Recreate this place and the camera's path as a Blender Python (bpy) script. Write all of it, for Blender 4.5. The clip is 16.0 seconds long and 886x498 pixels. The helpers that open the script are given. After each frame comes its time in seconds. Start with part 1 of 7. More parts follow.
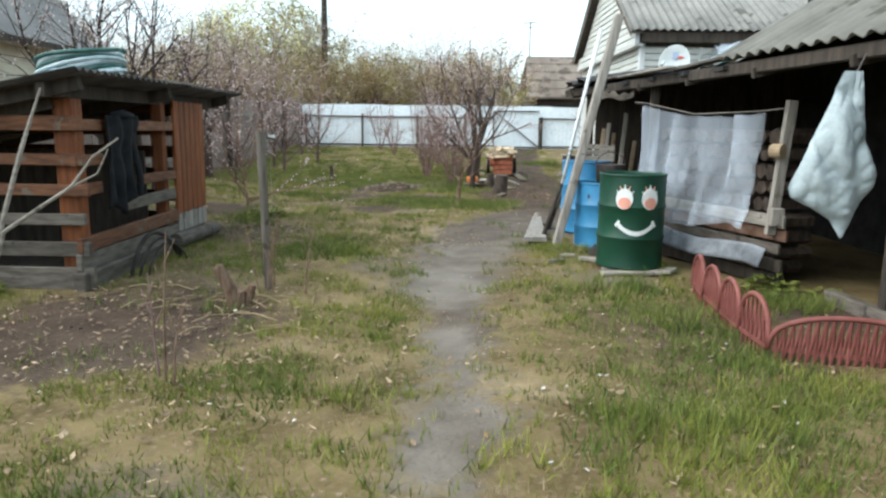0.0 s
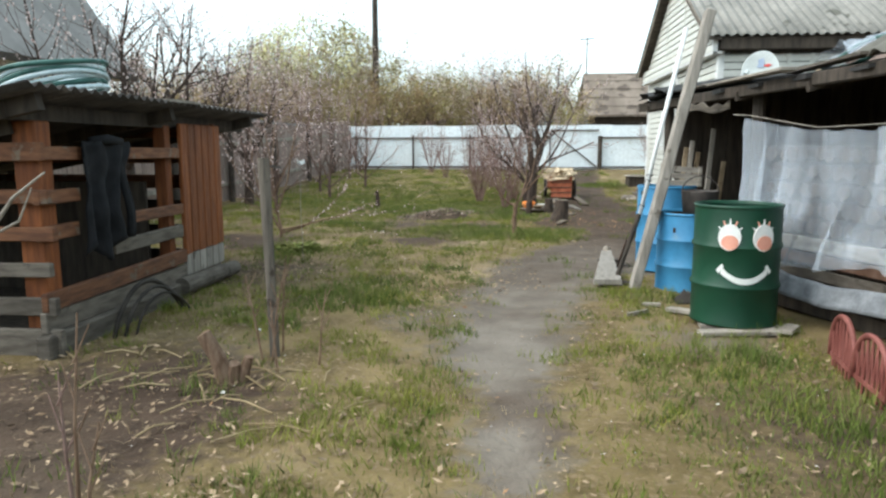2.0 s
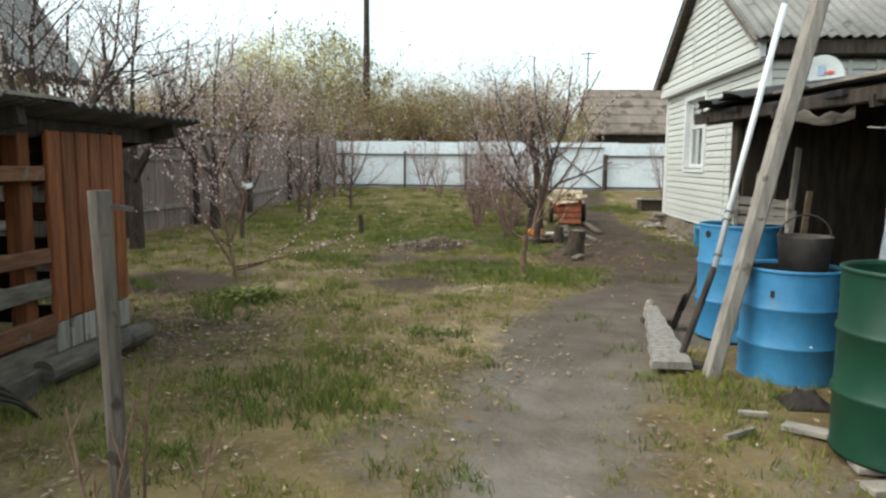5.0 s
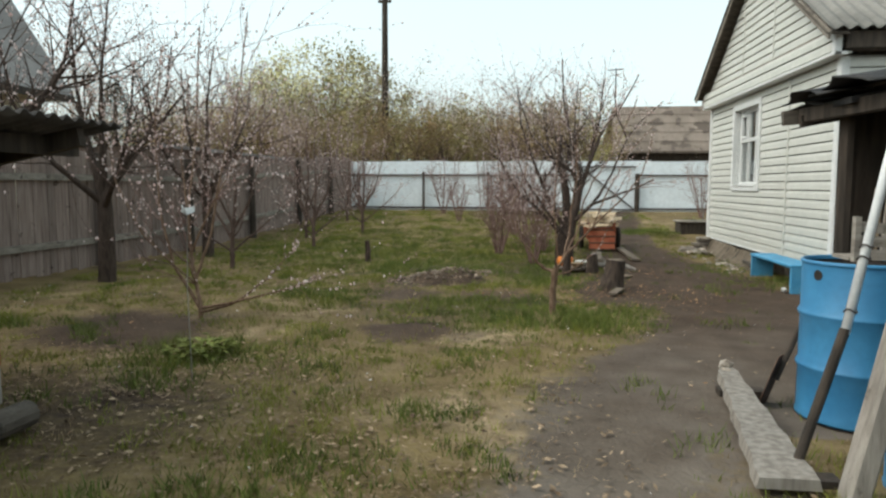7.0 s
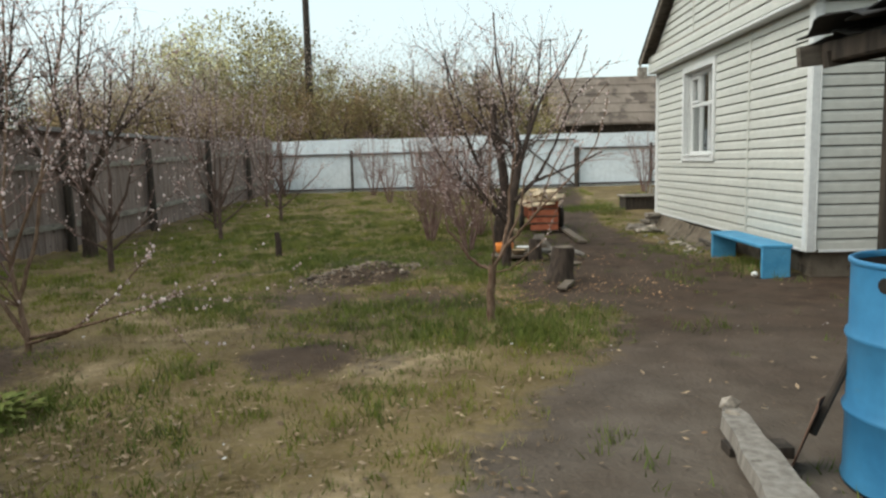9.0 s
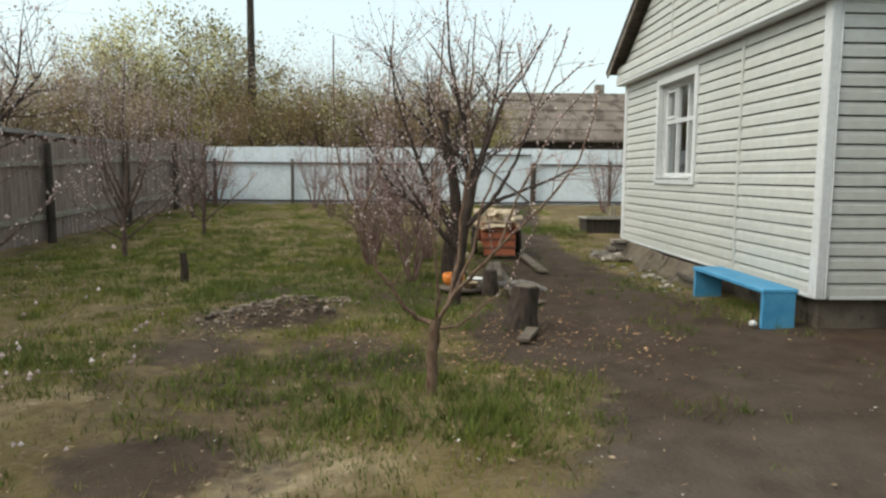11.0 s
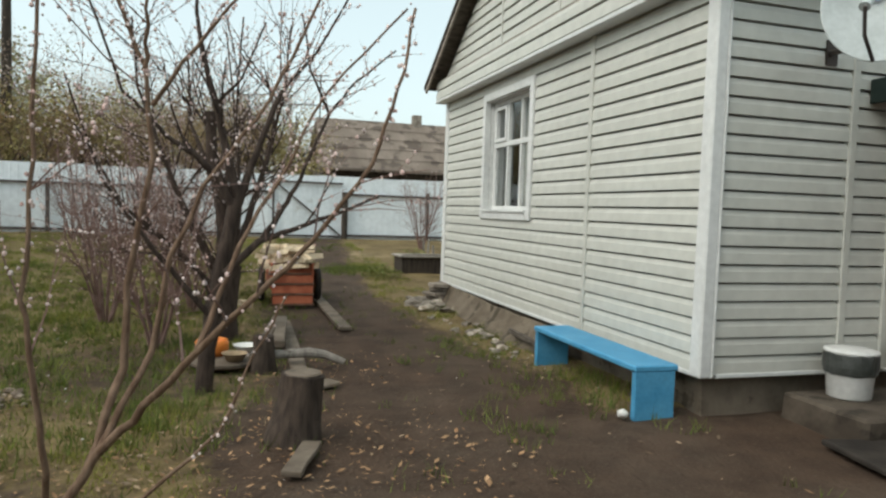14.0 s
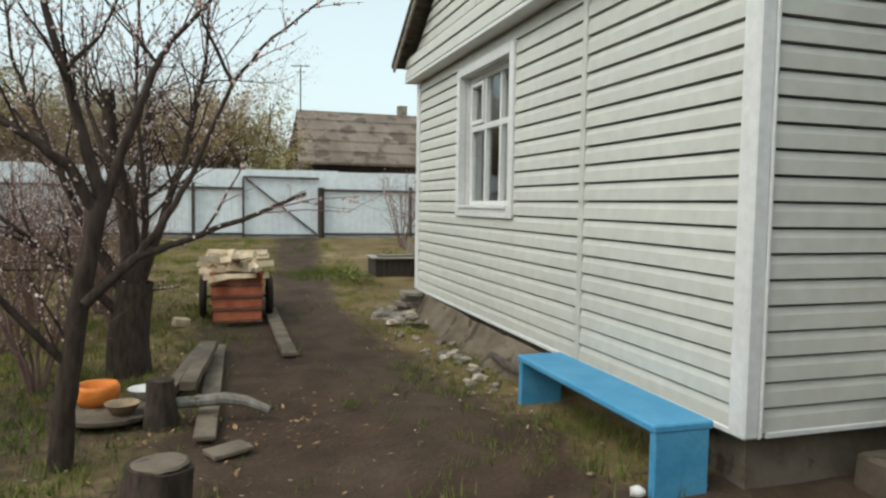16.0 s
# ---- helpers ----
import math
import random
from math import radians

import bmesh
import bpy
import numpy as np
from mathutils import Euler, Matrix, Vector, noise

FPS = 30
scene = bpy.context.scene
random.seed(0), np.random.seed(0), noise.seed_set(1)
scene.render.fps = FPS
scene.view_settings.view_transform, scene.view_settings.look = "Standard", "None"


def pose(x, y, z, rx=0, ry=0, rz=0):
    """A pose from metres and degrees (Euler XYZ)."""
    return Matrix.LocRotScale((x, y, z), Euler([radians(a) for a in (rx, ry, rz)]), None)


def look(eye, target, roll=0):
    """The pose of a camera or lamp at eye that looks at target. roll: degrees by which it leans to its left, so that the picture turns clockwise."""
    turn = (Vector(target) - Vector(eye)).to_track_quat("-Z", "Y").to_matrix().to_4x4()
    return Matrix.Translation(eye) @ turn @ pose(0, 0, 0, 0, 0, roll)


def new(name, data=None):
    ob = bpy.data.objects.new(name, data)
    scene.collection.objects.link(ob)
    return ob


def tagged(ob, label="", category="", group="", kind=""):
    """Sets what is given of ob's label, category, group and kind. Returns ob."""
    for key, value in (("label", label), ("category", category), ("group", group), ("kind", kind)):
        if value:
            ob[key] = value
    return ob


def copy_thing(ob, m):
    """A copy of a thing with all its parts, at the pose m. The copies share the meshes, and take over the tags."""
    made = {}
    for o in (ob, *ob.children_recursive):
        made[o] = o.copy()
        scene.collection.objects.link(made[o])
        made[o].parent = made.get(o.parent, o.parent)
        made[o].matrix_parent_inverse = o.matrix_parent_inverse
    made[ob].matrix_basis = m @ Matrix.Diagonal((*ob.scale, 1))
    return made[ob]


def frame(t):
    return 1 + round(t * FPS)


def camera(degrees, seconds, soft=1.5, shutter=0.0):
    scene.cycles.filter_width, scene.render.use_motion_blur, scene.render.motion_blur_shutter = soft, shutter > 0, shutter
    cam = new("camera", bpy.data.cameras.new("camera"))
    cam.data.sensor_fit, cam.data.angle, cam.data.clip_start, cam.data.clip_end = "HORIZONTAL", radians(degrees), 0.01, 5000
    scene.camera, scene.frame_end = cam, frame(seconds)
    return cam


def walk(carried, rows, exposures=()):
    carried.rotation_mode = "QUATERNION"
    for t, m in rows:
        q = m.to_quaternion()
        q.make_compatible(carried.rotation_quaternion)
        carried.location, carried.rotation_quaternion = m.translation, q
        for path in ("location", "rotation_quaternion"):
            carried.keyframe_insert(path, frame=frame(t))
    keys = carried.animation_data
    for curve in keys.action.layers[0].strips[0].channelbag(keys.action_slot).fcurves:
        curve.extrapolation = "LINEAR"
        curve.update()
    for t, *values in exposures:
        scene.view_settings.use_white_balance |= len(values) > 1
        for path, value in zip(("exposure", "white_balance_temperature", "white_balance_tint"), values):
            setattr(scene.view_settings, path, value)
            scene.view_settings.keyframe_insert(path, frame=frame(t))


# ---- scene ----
cam = camera(65.0, 16.0, soft=2.4)
PATH = [
    (0, (0.145, 0.618, 1.25), (0.12, 2.587, 0.903), 0.8),
    (0.5, (0.22, 0.919, 1.238), (0.191, 2.884, 0.865), -0.8),
    (1, (0.201, 1.218, 1.245), (0.024, 3.173, 0.862), -0.1),
    (1.5, (0.108, 1.503, 1.268), (0.052, 3.475, 0.938), 1.2),
    (2, (0.138, 1.837, 1.259), (-0.044, 3.807, 0.969), -0.1),
    (2.5, (0.171, 2.084, 1.268), (-0.096, 4.036, 0.924), 0.2),
    (3, (0.084, 2.439, 1.256), (0.03, 4.406, 0.902), 2.8),
    (3.5, (0.03, 2.713, 1.243), (-0.24, 4.667, 0.91), 1.4),
    (4, (0.024, 3.087, 1.265), (-0.447, 5.016, 1.023), 0.3),
    (4.5, (-0.02, 3.426, 1.274), (-0.2, 5.408, 1.081), 1.6),
    (5, (-0.042, 3.767, 1.293), (-0.204, 5.746, 1.049), 0.6),
    (5.2, (-0.02, 3.921, 1.29), (-0.28, 5.898, 1.13), 0.5),
    (7.5, (-0.033, 5.623, 1.254), (-0.241, 7.604, 1.069), -0.1),
    (7.6, (-0.042, 5.704, 1.256), (-0.128, 7.697, 1.111), 1.5),
    (8, (-0.06, 5.997, 1.261), (-0.066, 7.991, 1.096), 0.6),
    (8.5, (-0.002, 6.325, 1.253), (-0.15, 8.315, 1.11), -2.0),
    (9, (0.062, 6.669, 1.253), (-0.004, 8.653, 1.008), -1.5),
    (9.2, (0.083, 6.823, 1.25), (0.208, 8.808, 1.043), 0.3),
    (11.3, (0.184, 8.309, 1.278), (0.229, 10.297, 1.067), 0.5),
    (11.5, (0.207, 8.436, 1.277), (0.123, 10.431, 1.157), -0.4),
    (12, (0.255, 8.784, 1.264), (0.17, 10.778, 1.128), -0.5),
    (12.5, (0.3, 9.16, 1.271), (0.584, 11.138, 1.189), 1.4),
    (13, (0.402, 9.501, 1.255), (0.727, 11.469, 1.106), -0.3),
    (13.5, (0.577, 9.824, 1.252), (0.869, 11.798, 1.125), -0.5),
    (14, (0.697, 10.157, 1.25), (1.281, 12.067, 1.141), 2.0),
    (14.2, (0.763, 10.277, 1.258), (1.44, 12.157, 1.165), 1.6),
    (14.5, (0.868, 10.456, 1.261), (1.465, 12.36, 1.117), 0.3),
    (15, (1.09, 10.7, 1.268), (1.518, 12.651, 1.17), -1.2),
    (15.5, (1.202, 10.977, 1.279), (1.846, 12.867, 1.157), 2.0),
    (16, (1.307, 11.298, 1.291), (1.906, 13.202, 1.163), 0.9),
]
EXPOSURE = [(0.0, 1.58, 6050, 4), (2.0, 1.60, 6250, 4), (4.0, 1.52, 6480, 4), (5.2, 1.25, 6500, 4), (7.5, 0.97, 6650, 4), (12.0, 0.88, 6650, 4), (13.5, 0.84, 6650, 4), (16.0, 0.80, 6600, 4)]
walk(cam, [(t, look(eye, target, roll)) for t, eye, target, roll in PATH], EXPOSURE)

# ---- world, sun, exposure ----
world = bpy.data.worlds.new("overcast_sky")
scene.world = world
world.use_nodes = True
wn, wl = world.node_tree.nodes, world.node_tree.links
sky = wn.new("ShaderNodeTexSky")
sky.sky_type = "NISHITA"
sky.sun_disc = False
sky.sun_elevation, sky.sun_rotation = radians(48), radians(-105)
sky.dust_density, sky.ozone_density = 3.0, 1.5
haze = wn.new("ShaderNodeHueSaturation")
haze.inputs["Hue"].default_value = 0.482
haze.inputs["Saturation"].default_value = 0.6
haze.inputs["Value"].default_value = 1.12
wl.new(sky.outputs[0], haze.inputs["Color"])
veil = wn.new("ShaderNodeMix")
veil.data_type = "RGBA"
veil.inputs[0].default_value = 0.5
veil.inputs[7].default_value = (3.55, 4.1, 4.2, 1)
wl.new(haze.outputs[0], veil.inputs[6])
wl.new(veil.outputs[2], wn["Background"].inputs["Color"])
wn["Background"].inputs["Strength"].default_value = 0.135
sun = new("sun", bpy.data.lights.new("sun", "SUN"))
sun.data.energy, sun.data.angle, sun.data.color = 0.62, radians(45), (1.0, 0.97, 0.92)
sun.matrix_world = look((0, 0, 30), (15, 4, 13))


# ---- materials ----
def mat(name, c1, c2, scale=6.0, stretch=(1, 1, 1), rough=0.8, bump=0.25, metal=0.0, vary=0.12, fine=8.0, island=False, spec=0.3, rust=None, rust_at=0.62):
    m = bpy.data.materials.new(name)
    m.use_nodes = True
    n, l = m.node_tree.nodes, m.node_tree.links
    b = n["Principled BSDF"]
    b.inputs["Metallic"].default_value = metal
    b.inputs["Specular IOR Level"].default_value = spec
    g = n.new("ShaderNodeNewGeometry")
    mp = n.new("ShaderNodeMapping")
    mp.inputs["Scale"].default_value = stretch
    l.new(g.outputs["Position"], mp.inputs["Vector"])
    n1 = n.new("ShaderNodeTexNoise")
    n1.inputs["Scale"].default_value, n1.inputs["Detail"].default_value = scale, 5
    n2 = n.new("ShaderNodeTexNoise")
    n2.inputs["Scale"].default_value, n2.inputs["Detail"].default_value = scale * fine, 3
    for q in (n1, n2):
        l.new(mp.outputs[0], q.inputs["Vector"])
    r = n.new("ShaderNodeValToRGB")
    r.color_ramp.elements[0].position, r.color_ramp.elements[1].position = 0.35, 0.65
    r.color_ramp.elements[0].color, r.color_ramp.elements[1].color = (*c1, 1), (*c2, 1)
    l.new(n1.outputs[0], r.inputs[0])
    col = r.outputs[0]
    if rust:
        n3 = n.new("ShaderNodeTexNoise")
        n3.inputs["Scale"].default_value, n3.inputs["Detail"].default_value = scale * 1.7, 8
        l.new(g.outputs["Position"], n3.inputs["Vector"])
        r3 = n.new("ShaderNodeValToRGB")
        r3.color_ramp.elements[0].position, r3.color_ramp.elements[1].position = rust_at, rust_at + 0.06
        l.new(n3.outputs[0], r3.inputs[0])
        mx = n.new("ShaderNodeMix")
        mx.data_type = "RGBA"
        l.new(r3.outputs[0], mx.inputs[0])
        l.new(col, mx.inputs[6])
        mx.inputs[7].default_value = (*rust, 1)
        col = mx.outputs[2]
    hs = n.new("ShaderNodeHueSaturation")
    l.new(col, hs.inputs["Color"])
    ad = n.new("ShaderNodeMath")
    ad.operation = "MULTIPLY_ADD"
    oi = n.new("ShaderNodeObjectInfo")
    l.new(g.outputs["Random Per Island"] if island else oi.outputs["Random"], ad.inputs[0])
    ad.inputs[1].default_value, ad.inputs[2].default_value = 2 * vary, 0.85 - vary
    ad2 = n.new("ShaderNodeMath")
    ad2.operation = "MULTIPLY_ADD"
    l.new(n2.outputs[0], ad2.inputs[0])
    ad2.inputs[1].default_value = 0.3
    l.new(ad.outputs[0], ad2.inputs[2])
    l.new(ad2.outputs[0], hs.inputs["Value"])
    l.new(hs.outputs[0], b.inputs["Base Color"])
    rr = n.new("ShaderNodeMapRange")
    l.new(n2.outputs[0], rr.inputs[0])
    rr.inputs[3].default_value, rr.inputs[4].default_value = max(0.05, rough - 0.12), min(1, rough + 0.12)
    l.new(rr.outputs[0], b.inputs["Roughness"])
    bp = n.new("ShaderNodeBump")
    bp.inputs["Strength"].default_value, bp.inputs["Distance"].default_value = bump, 0.01
    l.new(n2.outputs[0], bp.inputs["Height"])
    l.new(bp.outputs[0], b.inputs["Normal"])
    return m


M_SIDING = mat("cream_vinyl", (0.545, 0.54, 0.488), (0.575, 0.57, 0.517), 1.2, (1, 1, 1), 0.5, 0.03, vary=0.015, rust=(0.515, 0.51, 0.457), rust_at=0.66)
M_TRIM = mat("white_vinyl", (0.66, 0.66, 0.64), (0.71, 0.71, 0.69), 3, rough=0.45, bump=0.05, vary=0.02)
# wall core kept dark so that siding gaps read as shadow under the laps
M_WRAP = mat("lap_shadow_backing", (0.10, 0.09, 0.08), (0.16, 0.15, 0.13), 5)
M_CONC = mat("grey_concrete", (0.105, 0.084, 0.062), (0.175, 0.143, 0.108), 4, rough=0.92, bump=0.6, rust=(0.07, 0.055, 0.04), rust_at=0.58)
M_SLATE = mat("weathered_slate_sheet", (0.23, 0.22, 0.20), (0.34, 0.32, 0.29), 1.6, rough=0.9, bump=0.4, rust=(0.14, 0.135, 0.115), rust_at=0.6)
# shed roof slate, M_SLATE at about 0.6 of its tone
M_SLATED = mat("dark_slate_sheet", (0.125, 0.12, 0.105), (0.20, 0.19, 0.165), 1.6, rough=0.92, bump=0.4, rust=(0.08, 0.08, 0.062), rust_at=0.6)
M_DARKWOOD = mat("dark_wood_and_shade", (0.035, 0.028, 0.022), (0.075, 0.058, 0.045), 5, (4, 4, 0.6), 0.85, 0.5)
M_GREYWOOD = mat("weathered_grey_wood", (0.20, 0.175, 0.15), (0.33, 0.295, 0.255), 5, (5, 5, 0.5), 0.9, 0.5, rust=(0.13, 0.11, 0.09))
M_GREYWOODH = mat("weathered_grey_plank", (0.22, 0.19, 0.16), (0.36, 0.32, 0.27), 5, (1.2, 1.2, 6), 0.9, 0.5, rust=(0.14, 0.12, 0.10))
M_PENGREY = mat("brown_grey_old_slat", (0.085, 0.07, 0.056), (0.16, 0.135, 0.11), 5, (1.2, 1.2, 6), 0.9, 0.5, vary=0.2, rust=(0.06, 0.05, 0.04))
M_FENCEW = mat("old_fence_board", (0.205, 0.152, 0.128), (0.31, 0.242, 0.212), 4, (5, 5, 0.5), 0.92, 0.5, vary=0.16, rust=(0.10, 0.072, 0.058), rust_at=0.64)
M_ORANGE = mat("orange_stained_wood", (0.135, 0.042, 0.015), (0.255, 0.083, 0.026), 6, (5, 5, 0.6), 0.6, 0.35, vary=0.2)
M_ORANGEH = mat("orange_stained_slat", (0.11, 0.045, 0.024), (0.215, 0.095, 0.046), 6, (1, 1, 6), 0.65, 0.35, vary=0.25, rust=(0.17, 0.125, 0.09), rust_at=0.60)
M_BLUE = mat("blue_painted_steel", (0.040, 0.190, 0.365), (0.058, 0.24, 0.43), 3, rough=0.45, bump=0.08, vary=0.05, rust=(0.085, 0.20, 0.30), rust_at=0.66, spec=0.45)
M_BLUEWOOD = mat("blue_painted_wood", (0.065, 0.28, 0.48), (0.10, 0.34, 0.54), 5, rough=0.5, bump=0.15, vary=0.04, rust=(0.10, 0.26, 0.40), rust_at=0.68)
M_GREEN = mat("green_painted_steel", (0.0055, 0.039, 0.020), (0.009, 0.054, 0.028), 3, rough=0.45, bump=0.08, vary=0.03, spec=0.4, rust=(0.015, 0.042, 0.024), rust_at=0.66)
M_RUST = mat("rusty_steel", (0.10, 0.05, 0.03), (0.17, 0.10, 0.07), 10, rough=0.85, bump=0.4)
M_WHITEPAINT = mat("white_paint", (0.75, 0.75, 0.72), (0.82, 0.82, 0.8), 20, rough=0.5, bump=0.1, vary=0.0)
M_PINK = mat("pink_paint", (0.75, 0.33, 0.24), (0.80, 0.38, 0.28), 20, rough=0.5, bump=0.1, vary=0.0)
M_ZINC = mat("galvanised_sheet", (0.78, 0.82, 0.84), (0.86, 0.90, 0.92), 1.2, rough=0.5, bump=0.08, metal=0.0, vary=0.04, spec=0.5, rust=(0.66, 0.68, 0.67), rust_at=0.62)
M_STEEL = mat("dark_steel", (0.07, 0.06, 0.055), (0.12, 0.10, 0.09), 8, rough=0.7, metal=0.3)
M_BLACK = mat("black_felt_and_shade", (0.018, 0.017, 0.017), (0.045, 0.042, 0.04), 6, rough=0.75, bump=0.6)
M_RUBBER = mat("black_rubber", (0.022, 0.018, 0.015), (0.045, 0.037, 0.03), 8, rough=0.85)
M_CLOTH = mat("black_cloth", (0.006, 0.006, 0.007), (0.014, 0.014, 0.016), 10, rough=0.95, bump=0.5)
M_ROOFTIN = mat("dark_rusty_corrugated", (0.045, 0.038, 0.034), (0.10, 0.085, 0.075), 4, rough=0.85, bump=0.5, rust=(0.16, 0.14, 0.125), rust_at=0.64)
M_HOSE = mat("green_hose", (0.03, 0.085, 0.07), (0.06, 0.14, 0.12), 14, rough=0.45)
M_HOSEW = mat("pale_hose", (0.42, 0.52, 0.55), (0.60, 0.68, 0.70), 14, rough=0.4)
M_RED = mat("faded_red_plastic", (0.17, 0.050, 0.040), (0.25, 0.088, 0.072), 7, rough=0.6, bump=0.2, vary=0.1)
M_CART = mat("brick_red_paint", (0.30, 0.075, 0.035), (0.42, 0.13, 0.065), 6, rough=0.7, bump=0.3, vary=0.1, rust=(0.2, 0.1, 0.07))
M_SPLIT = mat("fresh_split_wood", (0.48, 0.36, 0.23), (0.70, 0.58, 0.42), 4, (2, 2, 2), 0.8, 0.25, vary=0.3)
M_BARKLOG = mat("log_bark", (0.050, 0.036, 0.028), (0.105, 0.076, 0.058), 9, (3, 3, 0.8), 0.95, 0.9)
M_CUT = mat("weathered_cut_wood", (0.26, 0.19, 0.12), (0.40, 0.30, 0.19), 14, rough=0.85, bump=0.4)
M_BARK = mat("tree_bark", (0.085, 0.054, 0.042), (0.165, 0.112, 0.090), 12, (3, 3, 0.7), 0.95, 0.9)
M_BARKD = mat("dark_old_bark", (0.046, 0.031, 0.024), (0.092, 0.064, 0.05), 12, (3, 3, 0.7), 0.95, 0.9)
M_BARKY = mat("young_reddish_bark", (0.135, 0.078, 0.048), (0.26, 0.17, 0.115), 14, (3, 3, 1), 0.8, 0.5)
M_TWIG = mat("reddish_twigs", (0.155, 0.09, 0.072), (0.28, 0.185, 0.16), 8, rough=0.85, bump=0.2, island=True, vary=0.2)
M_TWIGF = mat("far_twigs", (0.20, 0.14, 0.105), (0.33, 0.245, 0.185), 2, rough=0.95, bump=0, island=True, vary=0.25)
M_BLOSSOM = mat("pale_pink_blossom", (0.52, 0.33, 0.29), (0.86, 0.74, 0.70), 25, rough=0.8, bump=0, island=True, vary=0.35)
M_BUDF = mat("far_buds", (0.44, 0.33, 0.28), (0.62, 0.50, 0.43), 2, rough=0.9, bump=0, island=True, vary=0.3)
M_LEAFY = mat("spring_yellow_leaves", (0.34, 0.31, 0.13), (0.58, 0.54, 0.30), 1.2, rough=0.8, bump=0, island=True, vary=0.35)
M_LEAFB = mat("brown_thicket", (0.29, 0.20, 0.11), (0.44, 0.325, 0.18), 0.8, rough=0.9, bump=0, island=True, vary=0.35)
M_LEAFO = mat("olive_thicket", (0.23, 0.19, 0.075), (0.38, 0.325, 0.14), 0.8, rough=0.9, bump=0, island=True, vary=0.35)
M_CONIFER = mat("dark_needles", (0.02, 0.032, 0.02), (0.045, 0.055, 0.035), 2, rough=0.9, bump=0, island=True, vary=0.3)
M_GRASS = mat("spring_grass", (0.100, 0.132, 0.015), (0.250, 0.252, 0.048), 1.8, rough=0.8, bump=0, island=True, vary=0.25)
M_GRASSG = mat("fresh_green_grass", (0.068, 0.103, 0.015), (0.165, 0.188, 0.043), 2.0, rough=0.75, bump=0, island=True, vary=0.3)
M_STRAW = mat("dry_straw", (0.21, 0.15, 0.078), (0.36, 0.275, 0.16), 3, rough=0.9, bump=0, island=True, vary=0.25)
M_LITTER = mat("dead_leaves", (0.10, 0.060, 0.033), (0.37, 0.27, 0.175), 14, rough=0.9, bump=0, island=True, vary=0.5)
M_PETAL = mat("fallen_white_petals", (0.45, 0.41, 0.37), (0.66, 0.62, 0.59), 9, rough=0.8, bump=0, island=True, vary=0.15)
M_CHIP = mat("wood_chips", (0.20, 0.10, 0.046), (0.42, 0.26, 0.14), 9, rough=0.9, bump=0.1, island=True, vary=0.35)
M_STONE = mat("rubble_stone", (0.15, 0.125, 0.10), (0.29, 0.25, 0.21), 7, rough=0.92, bump=0.6, vary=0.25)
M_RUBBLE = mat("pale_rubble", (0.20, 0.16, 0.12), (0.50, 0.44, 0.37), 14, rough=0.92, bump=0.5, vary=0.35)
M_HEAP = mat("brown_rubble", (0.10, 0.068, 0.045), (0.36, 0.29, 0.23), 14, rough=0.92, bump=0.5, vary=0.45)
# step concrete, a little over half the tone of M_CONC
M_STEPC = mat("dark_step_concrete", (0.055, 0.043, 0.032), (0.105, 0.085, 0.065), 4, rough=0.94, bump=0.6, rust=(0.04, 0.032, 0.024), rust_at=0.56)
M_TARP = mat("dirty_grey_tarp", (0.10, 0.105, 0.115), (0.25, 0.26, 0.275), 6, rough=0.5, bump=0.3, vary=0.05)
M_BOARDB = mat("brown_grey_board", (0.12, 0.092, 0.068), (0.20, 0.16, 0.122), 5, (1.2, 1.2, 6), 0.9, 0.5, rust=(0.075, 0.058, 0.043))
M_BANK = mat("earthy_cement_bank", (0.105, 0.080, 0.056), (0.19, 0.152, 0.112), 3, rough=0.95, bump=0.8, rust=(0.07, 0.055, 0.036), rust_at=0.56)
M_POSTB = mat("brown_grey_post", (0.10, 0.082, 0.066), (0.19, 0.16, 0.132), 6, (5, 5, 0.5), 0.92, 0.6, rust=(0.065, 0.05, 0.04))
M_CREAM = mat("cream_render", (0.52, 0.47, 0.36), (0.60, 0.55, 0.43), 2, rough=0.9, bump=0.15)
M_BROWNROOF = mat("brown_old_roof", (0.155, 0.122, 0.098), (0.235, 0.19, 0.155), 0.8, (1, 0.4, 0.4), rough=0.92, bump=0.2, rust=(0.105, 0.082, 0.066), rust_at=0.55)
M_GREYROOF = mat("grey_old_roof", (0.21, 0.195, 0.185), (0.29, 0.27, 0.255), 0.9, rough=0.92, bump=0.3)
M_CURTAIN = mat("beige_grey_drape", (0.40, 0.39, 0.34), (0.68, 0.67, 0.62), 5, (1, 6, 0.3), rough=0.9, bump=0.1)
M_ENAMEL = mat("white_enamel", (0.68, 0.67, 0.63), (0.78, 0.77, 0.74), 8, rough=0.4, vary=0.05)
M_PUMPKIN = mat("orange_plastic", (0.62, 0.17, 0.025), (0.72, 0.24, 0.05), 8, rough=0.5)
M_BUCKET = mat("white_plastic", (0.62, 0.62, 0.60), (0.70, 0.70, 0.68), 4, rough=0.45, vary=0.03)
M_BAG = mat("black_liner", (0.05, 0.055, 0.05), (0.09, 0.095, 0.09), 12, rough=0.4)
M_DISH = mat("dish_paint", (0.46, 0.49, 0.48), (0.54, 0.57, 0.56), 4, rough=0.4, vary=0.02)
M_SACK = mat("white_woven_sack", (0.36, 0.41, 0.42), (0.46, 0.515, 0.52), 5, (1, 1, 1), 0.5, 0.35, vary=0.03)
M_WEED = mat("broad_weed_leaves", (0.09, 0.12, 0.018), (0.20, 0.21, 0.045), 9, rough=0.7, bump=0, island=True, vary=0.25)
M_REDMARK = mat("red_print", (0.50, 0.05, 0.05), (0.58, 0.08, 0.07), 10, rough=0.5, vary=0.02)
